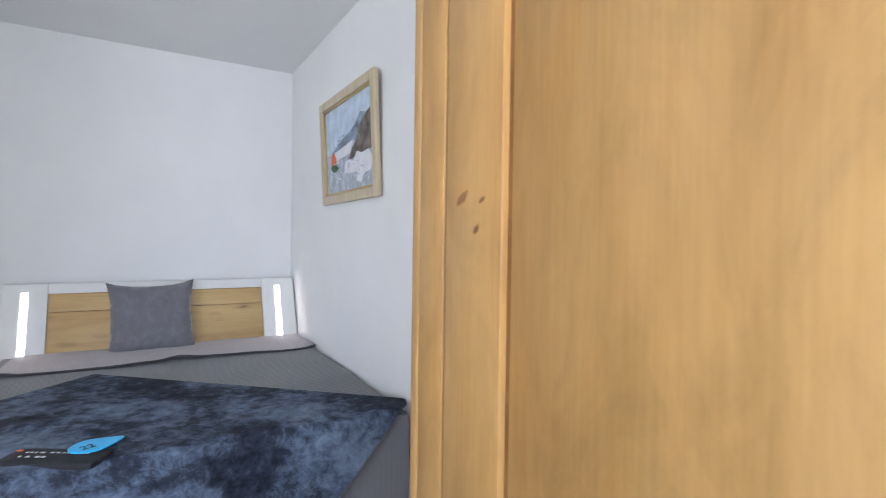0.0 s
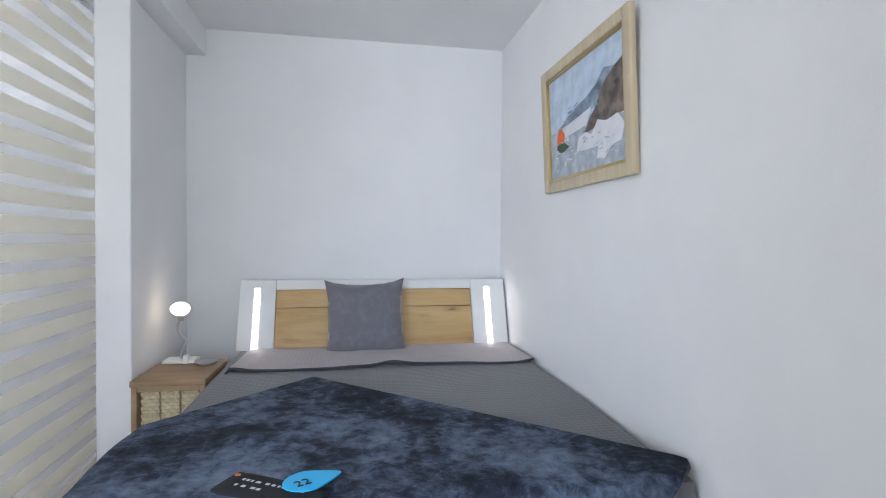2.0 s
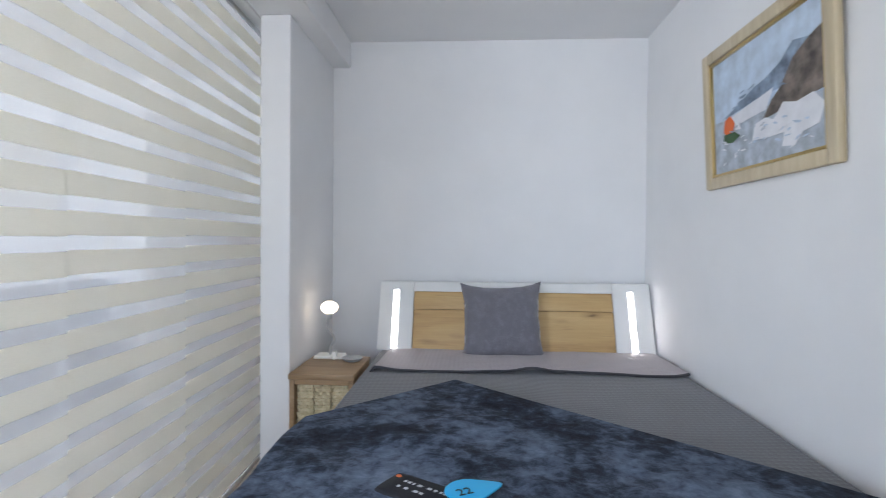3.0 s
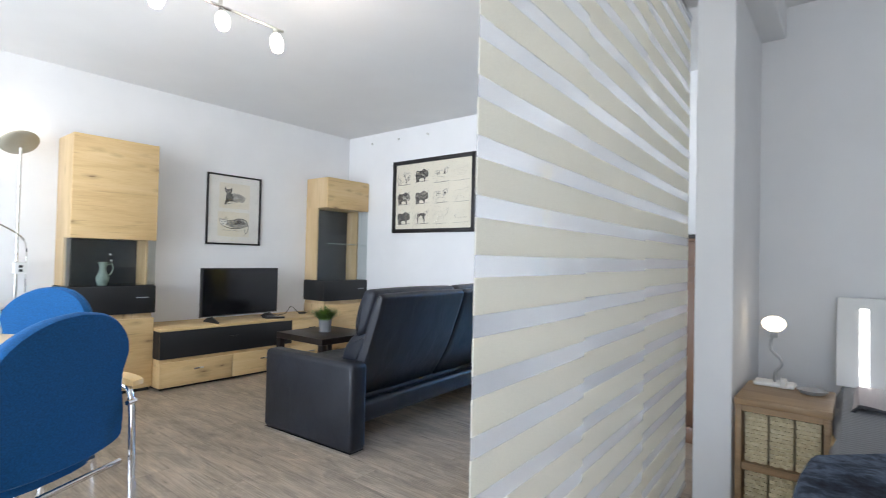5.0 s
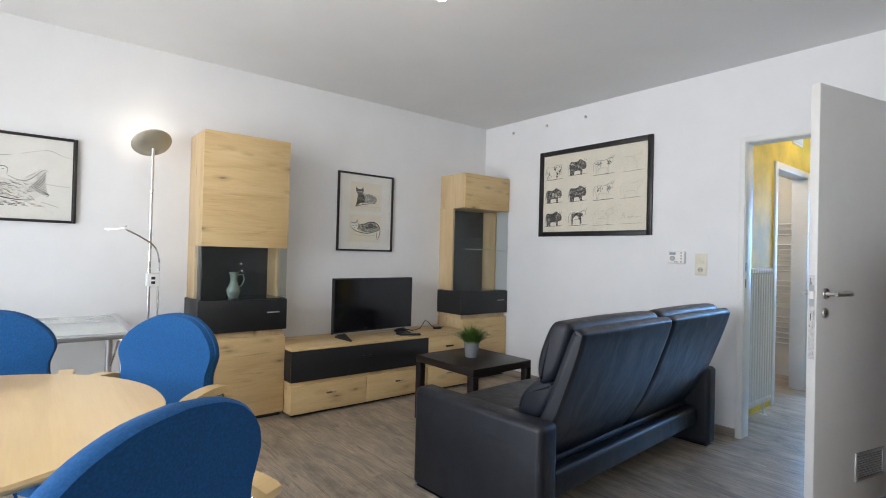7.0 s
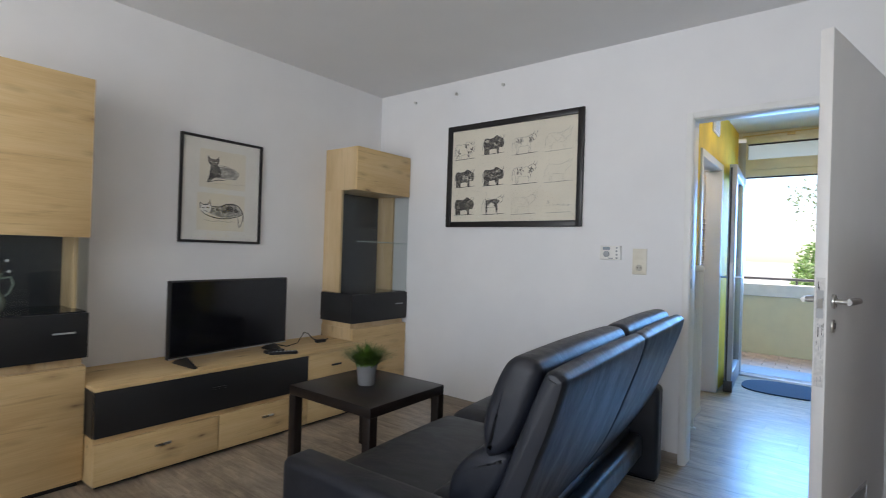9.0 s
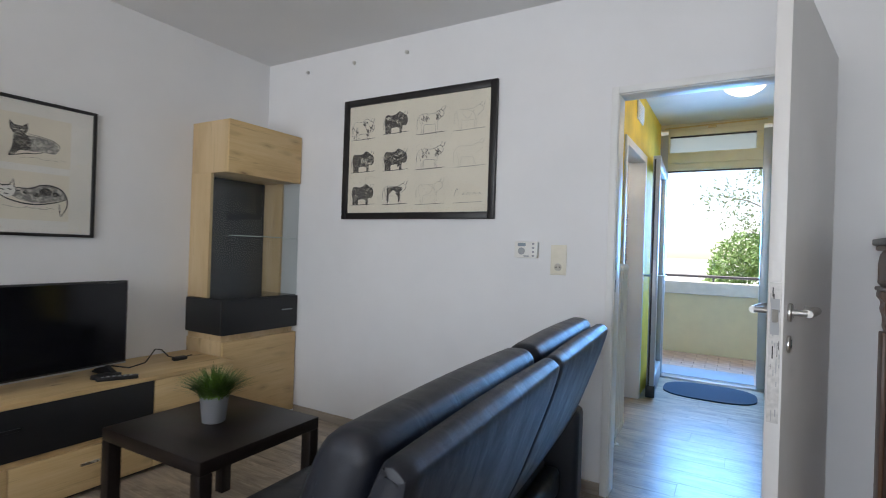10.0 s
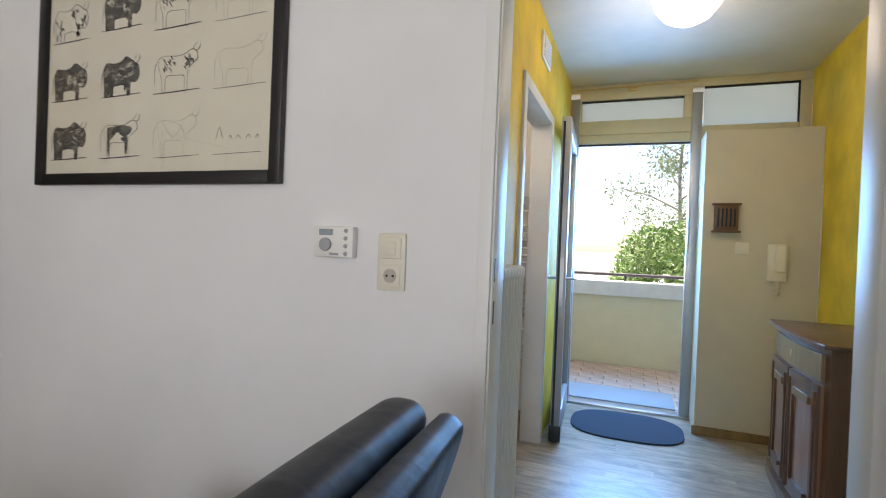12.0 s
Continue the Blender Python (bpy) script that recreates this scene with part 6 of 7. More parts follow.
# glass desk along the west wall
dk = thing("glass_desk", pose(-2.03, -4.02, 0), "glass-topped desk with silver metal legs", "desk")
part("glass_top", box(-0.40, 0.385, -0.69, 0.68, 0.742, 0.752, 0.002), plain("milky_desk_glass", (0.62, 0.68, 0.68), 0.08, relief=0), dk, "pale glass top")
for y in (-0.695, 0.695):
    part("end_rail", box(-0.42, 0.42, y - 0.02, y + 0.02, 0.715, 0.757, 0.005), ALU, dk)
part("front_rail", box(0.385, 0.415, -0.675, 0.675, 0.72, 0.745, 0.004), ALU, dk)
for y in (-0.72, 0.72):
    for x, k in ((0.30, 1), (-0.34, -1)):
        part("leg", tube([(x, y * 0.93, 0.72), (x + 0.06 * k, y * 0.93, 0.0)], 0.019, 12), ALU, dk)
part("cable_strut", tube([(0.35, 0.64, 0.70), (0.05, 0.64, 0.52)], 0.006, 8), STEEL, dk)
part("end_cap", box(0.42, 0.432, 0.672, 0.718, 0.712, 0.76, 0.004), DARKPLASTIC, dk, "black end cap")
part("end_cap", box(0.42, 0.432, -0.718, -0.672, 0.712, 0.76, 0.004), DARKPLASTIC, dk, "black end cap")

# round table
rt = thing("round_table", pose(-0.36, -3.97, 0), "round beech dining table on chrome legs", "table")
part("tabletop", lathe([(0.0, 0.712), (0.525, 0.712), (0.545, 0.716), (0.562, 0.728), (0.562, 0.733), (0.556, 0.74), (0.0, 0.74)], seg=96), BEECH, rt)
part("underframe", lathe([(0.0, 0.69), (0.22, 0.69), (0.22, 0.712), (0.0, 0.712)], seg=32), STEEL, rt)
for k in range(4):
    a = math.radians(38 + 90 * k)
    part("leg", tube([(0.2 * math.cos(a), 0.2 * math.sin(a), 0.70), (0.36 * math.cos(a), 0.36 * math.sin(a), 0.0)], 0.02, 14), CHROME, rt)
    part("foot", lathe([(0, 0), (0.024, 0), (0.024, 0.012), (0, 0.012)], (0.36 * math.cos(a), 0.36 * math.sin(a), 0), 14), DARKPLASTIC, rt)

vp = thing("bamboo_pot", pose(-0.74, -3.95, 0.74), "dark glazed pot with curly bamboo shoots on the table", "plant")
part("pot", lathe([(0.0, 0.0), (0.04, 0.0), (0.05, 0.03), (0.06, 0.13), (0.062, 0.14), (0.054, 0.14), (0.05, 0.11), (0.0, 0.10)]), POTDARK, vp)
for k, (dx, dy, h) in enumerate(((0.02, 0.06, 0.27), (-0.03, 0.02, 0.25), (0.03, -0.02, 0.22))):
    pts = [(dx * t * 2 + 0.02 * math.sin(t * 9 + k), dy * t * 2 + 0.02 * math.cos(t * 9 + k), 0.1 + h * t) for t in (q / 12 for q in range(13))]
    part("shoot", tube(pts, 0.005, 8), BAMBOO, vp)


def blue_chair():
    """Blue upholstered armchair, its back at y = 0 facing -y, seat ahead."""
    c = thing("blue_armchair", pose(0, 0, 0), "royal blue upholstered chair with beech armrests and chrome frame", "chair", "chairs round the table")
    bmq = bmesh.new()
    right = smooth_line([(0.0, 0.930), (0.085, 0.918), (0.158, 0.883), (0.209, 0.832), (0.227, 0.782), (0.217, 0.742), (0.206, 0.705), (0.212, 0.65), (0.232, 0.58), (0.240, 0.51), (0.225, 0.475), (0.12, 0.462), (0.0, 0.46)], 3)
    edge = right[:-1] + [(-u, z) for u, z in right[:0:-1]]
    n = len(edge)
    rings = []
    for d, s in ((0.022, 0.90), (0.026, 0.97), (0.016, 1.0), (-0.002, 1.0), (-0.004, 0.985), (-0.010, 0.985), (-0.026, 0.97), (-0.03, 0.90)):
        ring = []
        for u, z in edge:
            u, v = u * s, (z - 0.70) * s
            ring.append(bmq.verts.new((u, d - 0.55 * u * u + 0.10 * v, 0.70 + v)))
        rings.append(ring)
    for a, b_ in zip(rings, rings[1:]):
        for k in range(n):
            bmq.faces.new((a[k], a[(k + 1) % n], b_[(k + 1) % n], b_[k]))
    for ring in (rings[0], rings[-1]):
        mid = bmq.verts.new(sum((v.co for v in ring), Vector()) / n + Vector((0, 0.006 if ring is rings[0] else -0.012, 0)))
        for k in range(n):
            bmq.faces.new((ring[k], ring[(k + 1) % n], mid))
    part("backrest", bmq, BLUE, c)
    bmq = extrude(oval(0.245, 0.235, 40, 2.6), 0.0, 0.055, "Z", 0.02, seg=3)
    bmesh.ops.translate(bmq, verts=bmq.verts, vec=(0, -0.27, 0.425))
    part("seat", bmq, BLUE, c)
    part("seat_pan", box(-0.2, 0.2, -0.45, -0.09, 0.412, 0.425, 0.004), DARKPLASTIC, c)
    for s in (-1, 1):
        x = 0.252 * s
        part("frame_side", tube(smooth_line([(x * 0.86, 0.05, 0.0), (x * 0.88, 0.03, 0.40), (x * 0.97, 0.0, 0.60), (x, -0.04, 0.652), (x, -0.15, 0.652), (x * 0.96, -0.20, 0.60), (x * 0.86, -0.28, 0.40), (x * 0.84, -0.40, 0.0)], 5), 0.011, 10), CHROME, c, "bent chrome tube")
        part("armrest", extrude(smooth_line([(0.01, 0.668), (-0.05, 0.683), (-0.13, 0.683), (-0.20, 0.668), (-0.235, 0.645), (-0.24, 0.63), (-0.22, 0.632), (-0.16, 0.655), (-0.05, 0.655), (0.01, 0.65)], 3), x + 0.012 * s - 0.026, x + 0.012 * s + 0.026, "X", 0.006), BEECH, c, "curved beech armrest")
        part("back_bracket", tube([(x * 0.86, 0.01, 0.60), (x, 0.01, 0.60)], 0.009, 8), CHROME, c)
    part("cross_bar", tube([(-0.224, -0.02, 0.40), (0.224, -0.02, 0.40)], 0.01, 10), CHROME, c)
    part("cross_bar", tube([(-0.217, -0.28, 0.40), (0.217, -0.28, 0.40)], 0.01, 10), CHROME, c)
    return c


def chair_pose(x, y, tx=-0.36, ty=-3.97):
    return pose(x, y, 0, 0, 0, math.degrees(math.atan2(tx - x, -(ty - y))))


ch = blue_chair()
ch.matrix_world = chair_pose(0.425, -3.54)
bpy.context.view_layer.update()
copy_thing(ch, chair_pose(-0.835, -3.295))
copy_thing(ch, chair_pose(-1.25, -3.87))

# antique chest beside the door
ac = thing("antique_cabinet", pose(1.042, -0.575, 0), "antique wooden cabinet with a dark top and carved columns", "cabinet")
W = 0.605
part("top", box(-0.02, W + 0.02, -0.03, 0.57, 1.275, 1.30, 0.006), BLACKWOOD, ac, "dark moulded top")
part("cornice", box(-0.008, W + 0.008, -0.016, 0.57, 1.255, 1.275, 0.006), ANTIQUE, ac)
bmq = extrude([(0.012, 1.115), (0.0, 1.13), (0.004, 1.17), (0.0, 1.20), (0.006, 1.24), (0.016, 1.255), (W - 0.016, 1.255), (W - 0.006, 1.24), (W, 1.20), (W - 0.004, 1.17), (W, 1.13), (W - 0.012, 1.115)], 0.0, 0.57, "Y", 0.003)
part("frieze", bmq, ANTIQUE, ac, "shaped drawer frieze")
part("frieze_panel", box(0.07, W - 0.07, -0.006, 0.0, 1.14, 1.235, 0.004), ANTIQUE, ac)
part("moulding", box(-0.008, W + 0.008, -0.008, 0.57, 1.10, 1.115, 0.004), ANTIQUE, ac)
part("body", box(0.03, W - 0.03, 0.02, 0.57, 0.1, 1.10, 0.003), ANTIQUE, ac)
part("base", box(-0.012, W + 0.012, -0.012, 0.57, 0.0, 0.1, 0.006), ANTIQUE, ac)
for x, k in ((0.035, 1), (W - 0.035, -1)):
    bracket = smooth_line([(x - 0.035 * k, 1.10), (x - 0.037 * k, 1.075), (x - 0.020 * k, 1.055), (x - 0.026 * k, 1.03), (x - 0.012 * k, 0.985), (x - 0.016 * k, 0.965), (x - 0.006 * k, 0.94)], 3) + [(x + 0.025 * k, 0.94), (x + 0.025 * k, 1.10)]
    part("scroll_bracket", extrude(bracket, -0.004, 0.02, "Y", 0.002), ANTIQUE, ac, "carved scroll bracket")
    bmq = extrude(oval(0.016, 0.016, 18, cx=x - 0.018 * k, cy=1.078), -0.010, -0.004, "Y", 0.002)
    part("rosette", bmq, ANTIQUE, ac)
    part("column", lathe([(0.0, 0.1), (0.032, 0.1), (0.032, 0.16), (0.02, 0.18), (0.026, 0.24), (0.021, 0.4), (0.019, 0.82), (0.027, 0.86), (0.018, 0.885), (0.028, 0.915), (0.024, 0.94), (0, 0.94)], (x, 0.012, 0), 18), ANTIQUE, ac, "turned and carved column")
part("door_panel", box(0.09, W - 0.09, 0.008, 0.02, 0.2, 1.0, 0.004), ANTIQUE, ac)
part("flank_panel", box(0.022, 0.03, 0.09, 0.50, 0.2, 1.0, 0.003), ANTIQUE, ac)
part("frieze_panel", box(-0.006, 0.002, 0.07, 0.50, 1.14, 1.235, 0.003), ANTIQUE, ac)
for y in (0.055, 0.535):
    part("flank_stile", box(0.008, 0.03, y - 0.035, y + 0.035, 0.1, 0.94, 0.005), ANTIQUE, ac)
    bracket = smooth_line([(0.0, 1.10), (-0.002, 1.075), (0.014, 1.055), (0.008, 1.03), (0.02, 0.985), (0.016, 0.965), (0.024, 0.94)], 3) + [(0.03, 0.94), (0.03, 1.10)]
    part("scroll_bracket", extrude(bracket, y - 0.035, y + 0.033, "Y", 0.002), ANTIQUE, ac, "carved scroll bracket")


# ---- hall ----
rad = thing("column_radiator", pose(-0.14, 0.22, 0), "white steel column radiator on the hall wall", "radiator")
for k in range(11):
    y = 0.03 + 0.049 * k
    own = bmesh.new()
    for x in (0.03, 0.095):
        tube([(x, y, 0.14), (x, y, 1.13)], 0.0135, 8, own)
    for z in (0.145, 1.125):
        box(0.014, 0.112, y - 0.019, y + 0.019, z - 0.024, z + 0.026, 0.017, 3, own)
    part("column", own, LACQUER, rad)
for z in (0.145, 1.12):
    part("header_pipe", tube([(0.062, 0.0, z), (0.062, 0.55, z)], 0.016, 10), LACQUER, rad)
for y in (0.05, 0.52):
    part("foot", tube([(0.062, y, 0.0), (0.062, y, 0.13)], 0.008, 8), LACQUER, rad)
    part("foot_plate", lathe([(0, 0), (0.028, 0), (0.024, 0.008), (0, 0.01)], (0.062, y, 0), 16), LACQUER, rad)
part("valve", tube([(0.062, 0.55, 0.18), (0.062, 0.585, 0.18), (0.062, 0.585, 0.10)], 0.012, 10), LACQUER, rad)

tw = thing("towel_radiator", pose(-0.52, 2.48, 0), "white towel radiator in the bathroom", "radiator")
for x in (-0.25, 0.25):
    part("upright", tube([(x, 0, 0.3), (x, 0, 1.65)], 0.016, 10), LACQUER, tw)
for k in range(24):
    if k % 7 != 6:
        part("rung", tube([(-0.25, -0.012, 0.34 + 0.055 * k), (0.25, -0.012, 0.34 + 0.055 * k)], 0.010, 8), LACQUER, tw)

# unseen lamp, added to brighten the bathroom beyond the doorway
bl = thing("bathroom_ceiling_lamp", pose(-0.85, 1.6, HH), "unseen ceiling lamp added to light the bathroom", "ceiling lamp")
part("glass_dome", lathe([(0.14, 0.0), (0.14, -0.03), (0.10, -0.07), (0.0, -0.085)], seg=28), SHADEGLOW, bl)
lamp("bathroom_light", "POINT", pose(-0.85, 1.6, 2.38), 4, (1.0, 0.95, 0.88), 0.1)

gr = thing("wall_vent", pose(-0.14, 1.62, 2.34), "white air vent grille high on the yellow wall", "vent")
part("frame", box(0, 0.012, -0.13, 0.13, -0.075, 0.075, 0.004), LACQUER, gr)
for k in range(7):
    part("slat", box(0.012, 0.02, -0.11, 0.11, -0.058 + 0.018 * k, -0.05 + 0.018 * k, 0.002), LACQUER, gr)

dome = thing("dome_ceiling_lamp", pose(0.57, 1.45, HH), "lit round glass dome lamp on the hall ceiling", "ceiling lamp")
part("ring", lathe([(0.0, 0.0), (0.15, 0.0), (0.16, -0.012), (0.0, -0.02)], seg=40), BRASS, dome)
part("glass_dome", lathe([(0.168, -0.012), (0.168, -0.04), (0.15, -0.095), (0.11, -0.145), (0.055, -0.175), (0.0, -0.183)], seg=40), DOMEGLOW, dome, "glowing opal glass")
lamp("hall_dome_light", "POINT", pose(0.57, 1.45, 2.24), 3.6, (1.0, 0.82, 0.60), 0.12)

hm = thing("oval_door_mat", pose(0.37, 2.50, 0.0005), "dark blue oval door mat before the entrance", "mat")
part("mat_body", extrude(oval(0.37, 0.29, 48, 2.8), 0, 0.011, "Z", 0.003), MATBLUE, hm)
om = thing("outdoor_mat", pose(0.32, 3.33, -0.008), "grey rectangular mat outside the entrance", "mat")
part("mat_body", box(-0.45, 0.41, -0.24, 0.22, 0, 0.012, 0.004), MATGREY, om)

# small things on the boxing
kb = thing("key_box", pose(0.94, 2.58, 1.475), "small dark wooden key box on the wall", "key box")
part("box_body", box(-0.07, 0.07, -0.05, 0, -0.085, 0.085, 0.004), ANTIQUE, kb)
part("cap", box(-0.085, 0.085, -0.06, 0, 0.085, 0.097, 0.003), ANTIQUE, kb)
part("sill", box(-0.085, 0.085, -0.06, 0, -0.097, -0.085, 0.003), ANTIQUE, kb)
for k in range(5):
    part("slat", box(-0.055 + 0.024 * k, -0.043 + 0.024 * k, -0.054, -0.05, -0.06, 0.06), BLACKWOOD, kb)
hs = thing("light_switch", pose(1.045, 2.58, 1.275), "cream light switch on the beige wall", "switch")
part("plate", box(-0.04, 0.04, -0.009, 0, -0.04, 0.04, 0.004), CREAMPLASTIC, hs)
part("rocker", box(-0.018, 0.018, -0.014, -0.009, -0.018, 0.018, 0.002), CREAMPLASTIC, hs)
ic = thing("intercom", pose(1.245, 2.58, 1.19), "cream door intercom with a handset and coiled cord", "intercom")
part("wall_plate", box(-0.055, 0.055, -0.025, 0, -0.12, 0.12, 0.006), CREAMPLASTIC, ic)
part("handset", box(-0.02, 0.045, -0.055, -0.025, -0.06, 0.115, 0.012, 3), CREAMPLASTIC, ic, "cream handset")
part("coiled_cord", tube([(0.004 + 0.014 * math.cos(k * 1.1), -0.02 + 0.010 * math.sin(k * 1.1), -0.12 - 0.085 * math.sin(k / 44 * math.pi)) for k in range(45)], 0.0035, 6), CREAMPLASTIC, ic)
cabl = thing("wall_cable", pose(1.475, 2.57, 0), "thin cream cable along the wall corner", "cable")
part("cord", tube([(0, 0, 0.06), (0, 0, 1.70)], 0.004, 6), CREAMPLASTIC, cabl)
for z in (0.5, 0.95, 1.35, 1.68):
    part("clip", box(-0.008, 0.005, -0.006, 0.01, z - 0.008, z + 0.008, 0.002), CREAMPLASTIC, cabl)

# hall cabinet with a bowed front
hc = thing("hall_cabinet", pose(1.475, 1.545, 0) @ Matrix.Diagonal((1.03, 1.14, 1.015, 1.0)), "walnut antique cabinet with two panelled doors on castors", "cabinet")


def bowed(y0, y1, d0, bow, n=14):
    pts = [(0.0, y0)]
    for k in range(n + 1):
        t = k / n
        y = y0 + (y1 - y0) * t
        pts.append((-(d0 + bow * math.sin(math.pi * t) ** 0.7), y))
    pts.append((0.0, y1))
    return pts


part("top", extrude(bowed(-0.372, 0.372, 0.378, 0.03), 0.857, 0.874, "Z", 0.004), ANTIQUE, hc, "polished bowed top")
part("top_moulding", extrude(bowed(-0.378, 0.378, 0.384, 0.03), 0.874, 0.892, "Z", 0.006), ANTIQUE, hc)
part("body", extrude(bowed(-0.335, 0.335, 0.34, 0.025), 0.12, 0.857, "Z"), ANTIQUE, hc)
part("base_moulding", extrude(bowed(-0.365, 0.365, 0.37, 0.028), 0.075, 0.13, "Z", 0.008), ANTIQUE, hc)


def bow_piece(name, y0, y1, z0, z1, off, t, m, parent=hc, label=""):
    out, inn = [], []
    for k in range(9):
        y = y0 + (y1 - y0) * k / 8
        b = 0.34 + 0.025 * math.sin(math.pi * (y + 0.335) / 0.67) ** 0.7
        out.append((-(b + off + t), y))
        inn.append((-(b + off), y))
    return part(name, extrude(out + inn[::-1], z0, z1, "Z", 0.002), m, parent, label)


bow_piece("drawer_front", -0.30, 0.30, 0.715, 0.825, 0.0, 0.014, ANTIQUELIGHT, hc, "lighter bowed drawer front")
for y in (-0.16, 0.16):
    b = 0.34 + 0.025 * math.sin(math.pi * (y + 0.335) / 0.67) ** 0.7 + 0.014
    part("knob", lathe([(0.0, 0.0), (0.008, 0.004), (0.006, 0.014), (0.012, 0.022), (0.0, 0.028)], seg=12), BRASS, hc, "brass knob")
    hc.children[-1].data.transform(Matrix.Translation((-b, y, 0.77)) @ pose(0, 0, 0, 0, -90, 0))
part("drawer_escutcheon", box(-0.381, -0.372, -0.008, 0.008, 0.755, 0.785, 0.002), BRASS, hc)
for y0, y1 in ((-0.30, -0.01), (0.01, 0.30)):
    d = bow_piece("door", y0, y1, 0.15, 0.70, 0.0, 0.012, ANTIQUEMID)
    for a in ((y0, y0 + 0.05), (y1 - 0.05, y1)):
        bow_piece("door_stile", a[0], a[1], 0.15, 0.70, 0.012, 0.010, ANTIQUE, d)
    for a in ((0.15, 0.21), (0.63, 0.70)):
        bow_piece("door_cross_rail", y0 + 0.05, y1 - 0.05, a[0], a[1], 0.012, 0.010, ANTIQUE, d)
    bow_piece("carved_apron", y0 + 0.075, y1 - 0.075, 0.205, 0.225, 0.012, 0.018, ANTIQUE, d)
    for a in (y0 + 0.022, y1 - 0.022):
        part("half_column", lathe([(0.0, 0.17), (0.010, 0.17), (0.012, 0.22), (0.008, 0.26), (0.009, 0.55), (0.012, 0.60), (0.010, 0.67), (0.0, 0.67)], (-(0.34 + 0.025 * math.sin(math.pi * (a + 0.335) / 0.67) ** 0.7 + 0.02), a, 0), 12), ANTIQUE, d)
    bow_piece("carved_crest", y0 + 0.07, y1 - 0.07, 0.60, 0.635, 0.012, 0.016, ANTIQUELIGHT, d)
part("key_knob", lathe([(0, 0), (0.007, 0.004), (0.005, 0.012), (0.010, 0.02), (0, 0.025)], seg=10), STEEL, hc)
hc.children[-1].data.transform(Matrix.Translation((-0.386, 0.03, 0.43)) @ pose(0, 0, 0, 0, -90, 0))
for y in (-0.32, 0.32):
    for x in (-0.06, -0.33):
        part("castor", lathe([(0, 0.0), (0.018, 0.004), (0.024, 0.02), (0.018, 0.036), (0.010, 0.045), (0.022, 0.06), (0.026, 0.076), (0, 0.078)], (x, y, 0), 14), BLACKWOOD, hc, "turned foot on a castor")


# ---- outside ----
def foliage(n, size, place, seed):
    rnd = random.Random(seed)
    verts, faces = [], []
    for _ in range(n):
        c = Vector(place(rnd))
        d = Vector((rnd.uniform(-1, 1), rnd.uniform(-1, 1), rnd.uniform(-0.4, 1))).normalized()
        s = d.orthogonal().normalized()
        s = (Matrix.Rotation(rnd.uniform(0, 6.28), 3, d) @ s)
        w = d.cross(s)
        L_ = size * rnd.uniform(0.6, 1.3)
        k = len(verts)
        verts += [c - s * L_, c + w * L_ * 0.42 + d * L_ * 0.1, c + s * L_, c - w * L_ * 0.42 + d * L_ * 0.1]
        faces.append((k, k + 1, k + 2, k + 3))
    me = bpy.data.meshes.new("crown")
    me.from_pydata([tuple(v) for v in verts], [], faces)
    return me


def leafy(name, me, parent, m):
    me.materials.append(m)
    ob = new(name, me)
    ob.parent = parent
    ob["kind"] = "stuff"
    return ob


hb = thing("hedge_bush", pose(0.90, 7.6, -0.6), "bright green sunlit bush beyond the parapet", "bush")


def bush_place(rnd):
    while True:
        p = Vector((rnd.uniform(-1, 1), rnd.uniform(-1, 1), rnd.uniform(0, 1)))
        q = p.x ** 2 + p.y ** 2 + (p.z) ** 2
        lump = 1 + 0.28 * noise.noise(Vector((p.x * 3, p.y * 3, p.z * 3)))
        if 0.45 < q < lump:
            return (p.x * 1.15, p.y * 1.0, p.z * 2.35)


part("stem", tube([(0, 0, 0), (0.05, 0, 0.9), (0.1, 0.1, 1.6)], 0.06, 8, r1=0.02), BARK, hb)
leafy("crown", foliage(11000, 0.05, bush_place, 3), hb, LEAF)

tr = thing("tall_tree", pose(1.7, 17.0, -0.6), "tall thin-leaved tree behind the bush, coloured pale for bright haze", "tree")
part("trunk", tube([(0, 0, 0), (0.1, 0, 2), (0.0, 0.1, 4.5), (0.15, 0, 7.5)], 0.09, 10, r1=0.03), HAZEDBARK, tr)
rnd = random.Random(8)
tips = []
for k in range(16):
    z = 1.8 + 0.36 * k
    a = k * 2.4
    r = 2.3 * (1 - k / 26) * rnd.uniform(0.7, 1.1)
    tip = (r * math.cos(a), r * math.sin(a), z + rnd.uniform(0.3, 1.2))
    tips.append(tip)
    part("limb", tube([(0.05, 0, z), (tip[0] * 0.5, tip[1] * 0.5, z + 0.5), tip], 0.035, 6, r1=0.01), HAZEDBARK, tr)


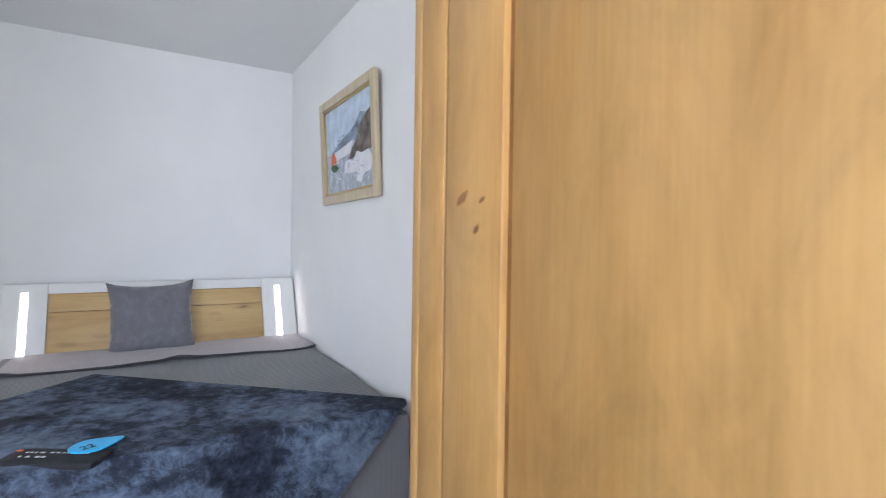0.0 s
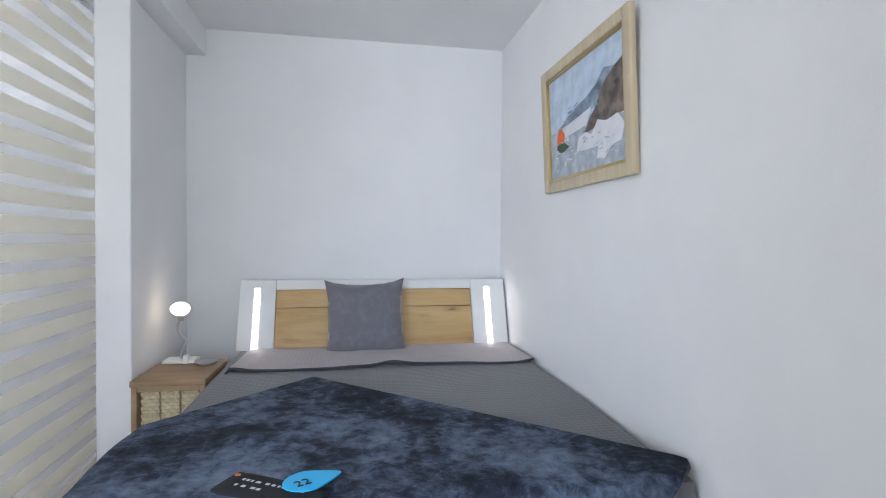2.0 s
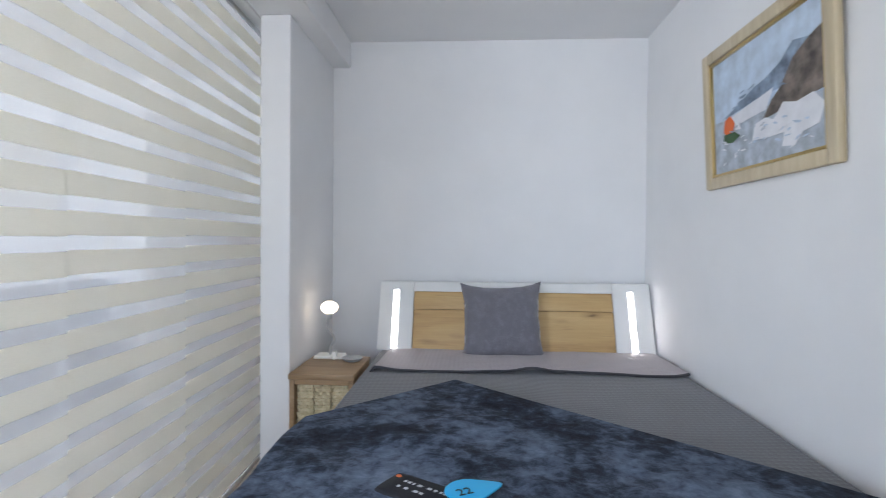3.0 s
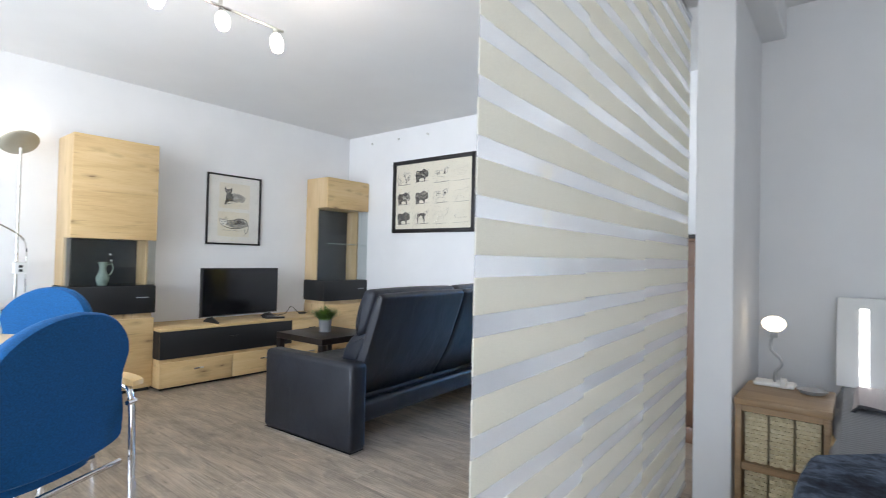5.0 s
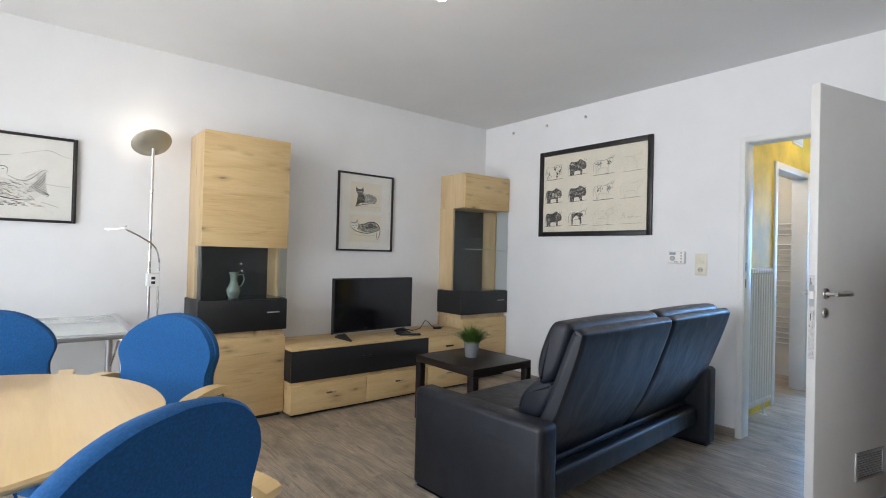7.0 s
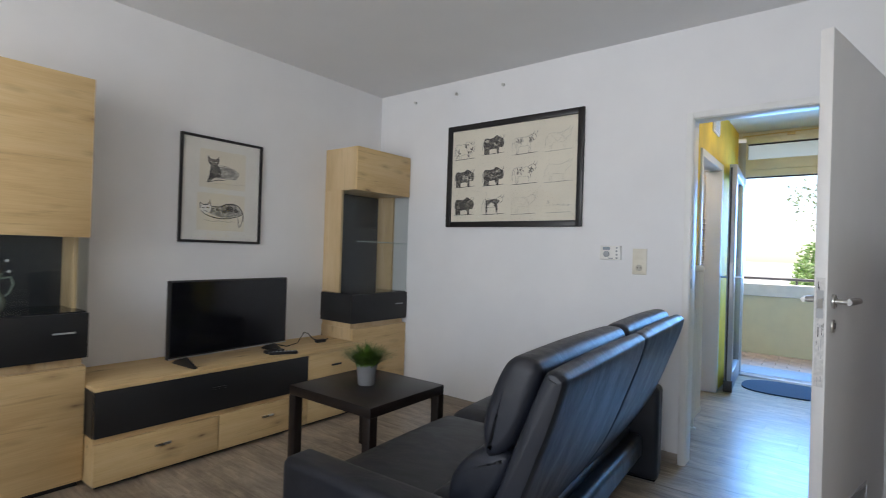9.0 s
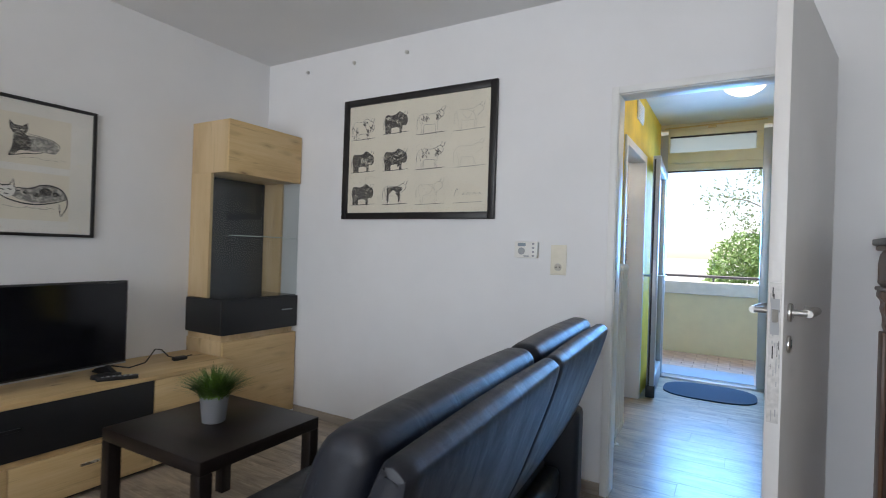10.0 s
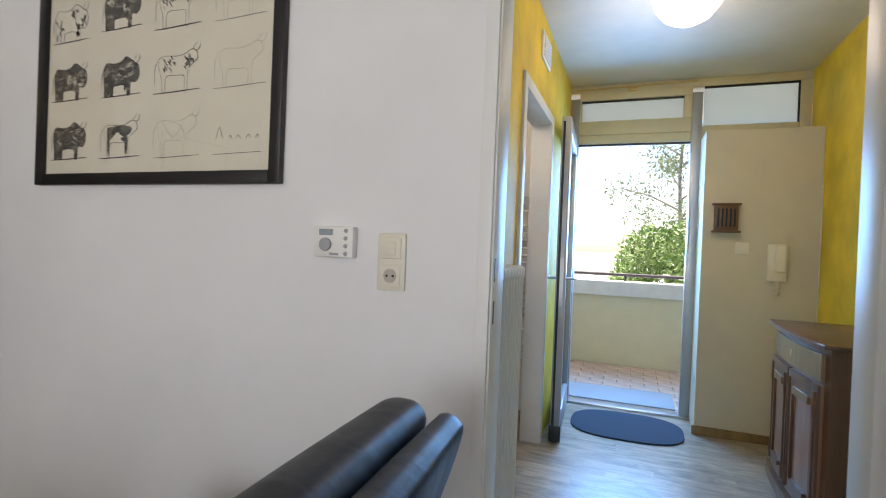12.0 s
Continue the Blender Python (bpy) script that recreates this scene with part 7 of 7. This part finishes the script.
def tree_place(rnd_):
    t = rnd_.choice(tips)
    f = rnd_.uniform(0.4, 1.1)
    return (t[0] * f + rnd_.gauss(0, 0.28), t[1] * f + rnd_.gauss(0, 0.28), t[2] + rnd_.gauss(0, 0.3) - (1 - f) * 0.4)


# leaf colour lightened to paint in the bright haze
leafy("crown", foliage(4200, 0.07, tree_place, 9), tr, plain("hazed_tree_leaf", (0.24, 0.30, 0.15), 0.5, vary=0.3, relief=0))



# ---- floor planks and gallery tiles ----
PL, PW_ = 1.22, 0.178
meshes = {}


def plank_mesh(length, width):
    key = (round(length, 2), round(width, 3))
    if key not in meshes:
        b = box(-length / 2, length / 2, -width / 2, width / 2, -0.006, 0.0, 0.0006, 1)
        me = bpy.data.meshes.new("plank")
        bmesh.ops.recalc_face_normals(b, faces=b.faces)
        b.to_mesh(me)
        b.free()
        me.materials.append(FLOORWOOD)
        meshes[key] = me
    return meshes[key]


def planks(name, x0, x1, y0, y1, label):
    fl_ = tagged(new(name), label, "floor", "", "structure")
    y, row = y1, 0
    while y > y0 + 0.01:
        w = min(PW_, y - y0)
        x = x0 - [0.0, 0.41, 0.83, 0.2, 0.62][row % 5]
        while x < x1 - 0.02:
            a, b = max(x, x0), min(x + PL, x1)
            if b - a > 0.04:
                ob = new("plank", plank_mesh(round(b - a, 2) - 0.0005, w - 0.0005))
                ob.location = ((a + b) / 2, y - w / 2, 0)
                ob.parent = fl_
            x += PL
        y -= w
        row += 1


planks("floor", -2.52, 3.88, -5.7, 0.0, "grey-brown wood-look plank floor")
planks("floor_hall", -1.5, 1.48, 0.0, 2.87, "grey-brown wood-look plank floor in the hall")

tiles = tagged(new("gallery_tiles"), "terracotta brick tiles on the gallery", "tiles", "", "structure")
tb_ = box(-0.118, 0.118, -0.056, 0.056, -0.03, -0.008, 0.003, 1)
tile_me = bpy.data.meshes.new("tile")
tb_.to_mesh(tile_me)
tb_.free()
tile_me.materials.append(TERRACOTTA)
for r in range(13):
    for c in range(14):
        ob = new("tile", tile_me)
        ob.location = (-1.3 + 0.242 * c + 0.121 * (r % 2), 3.08 + 0.118 * r, 0)
        ob.parent = tiles
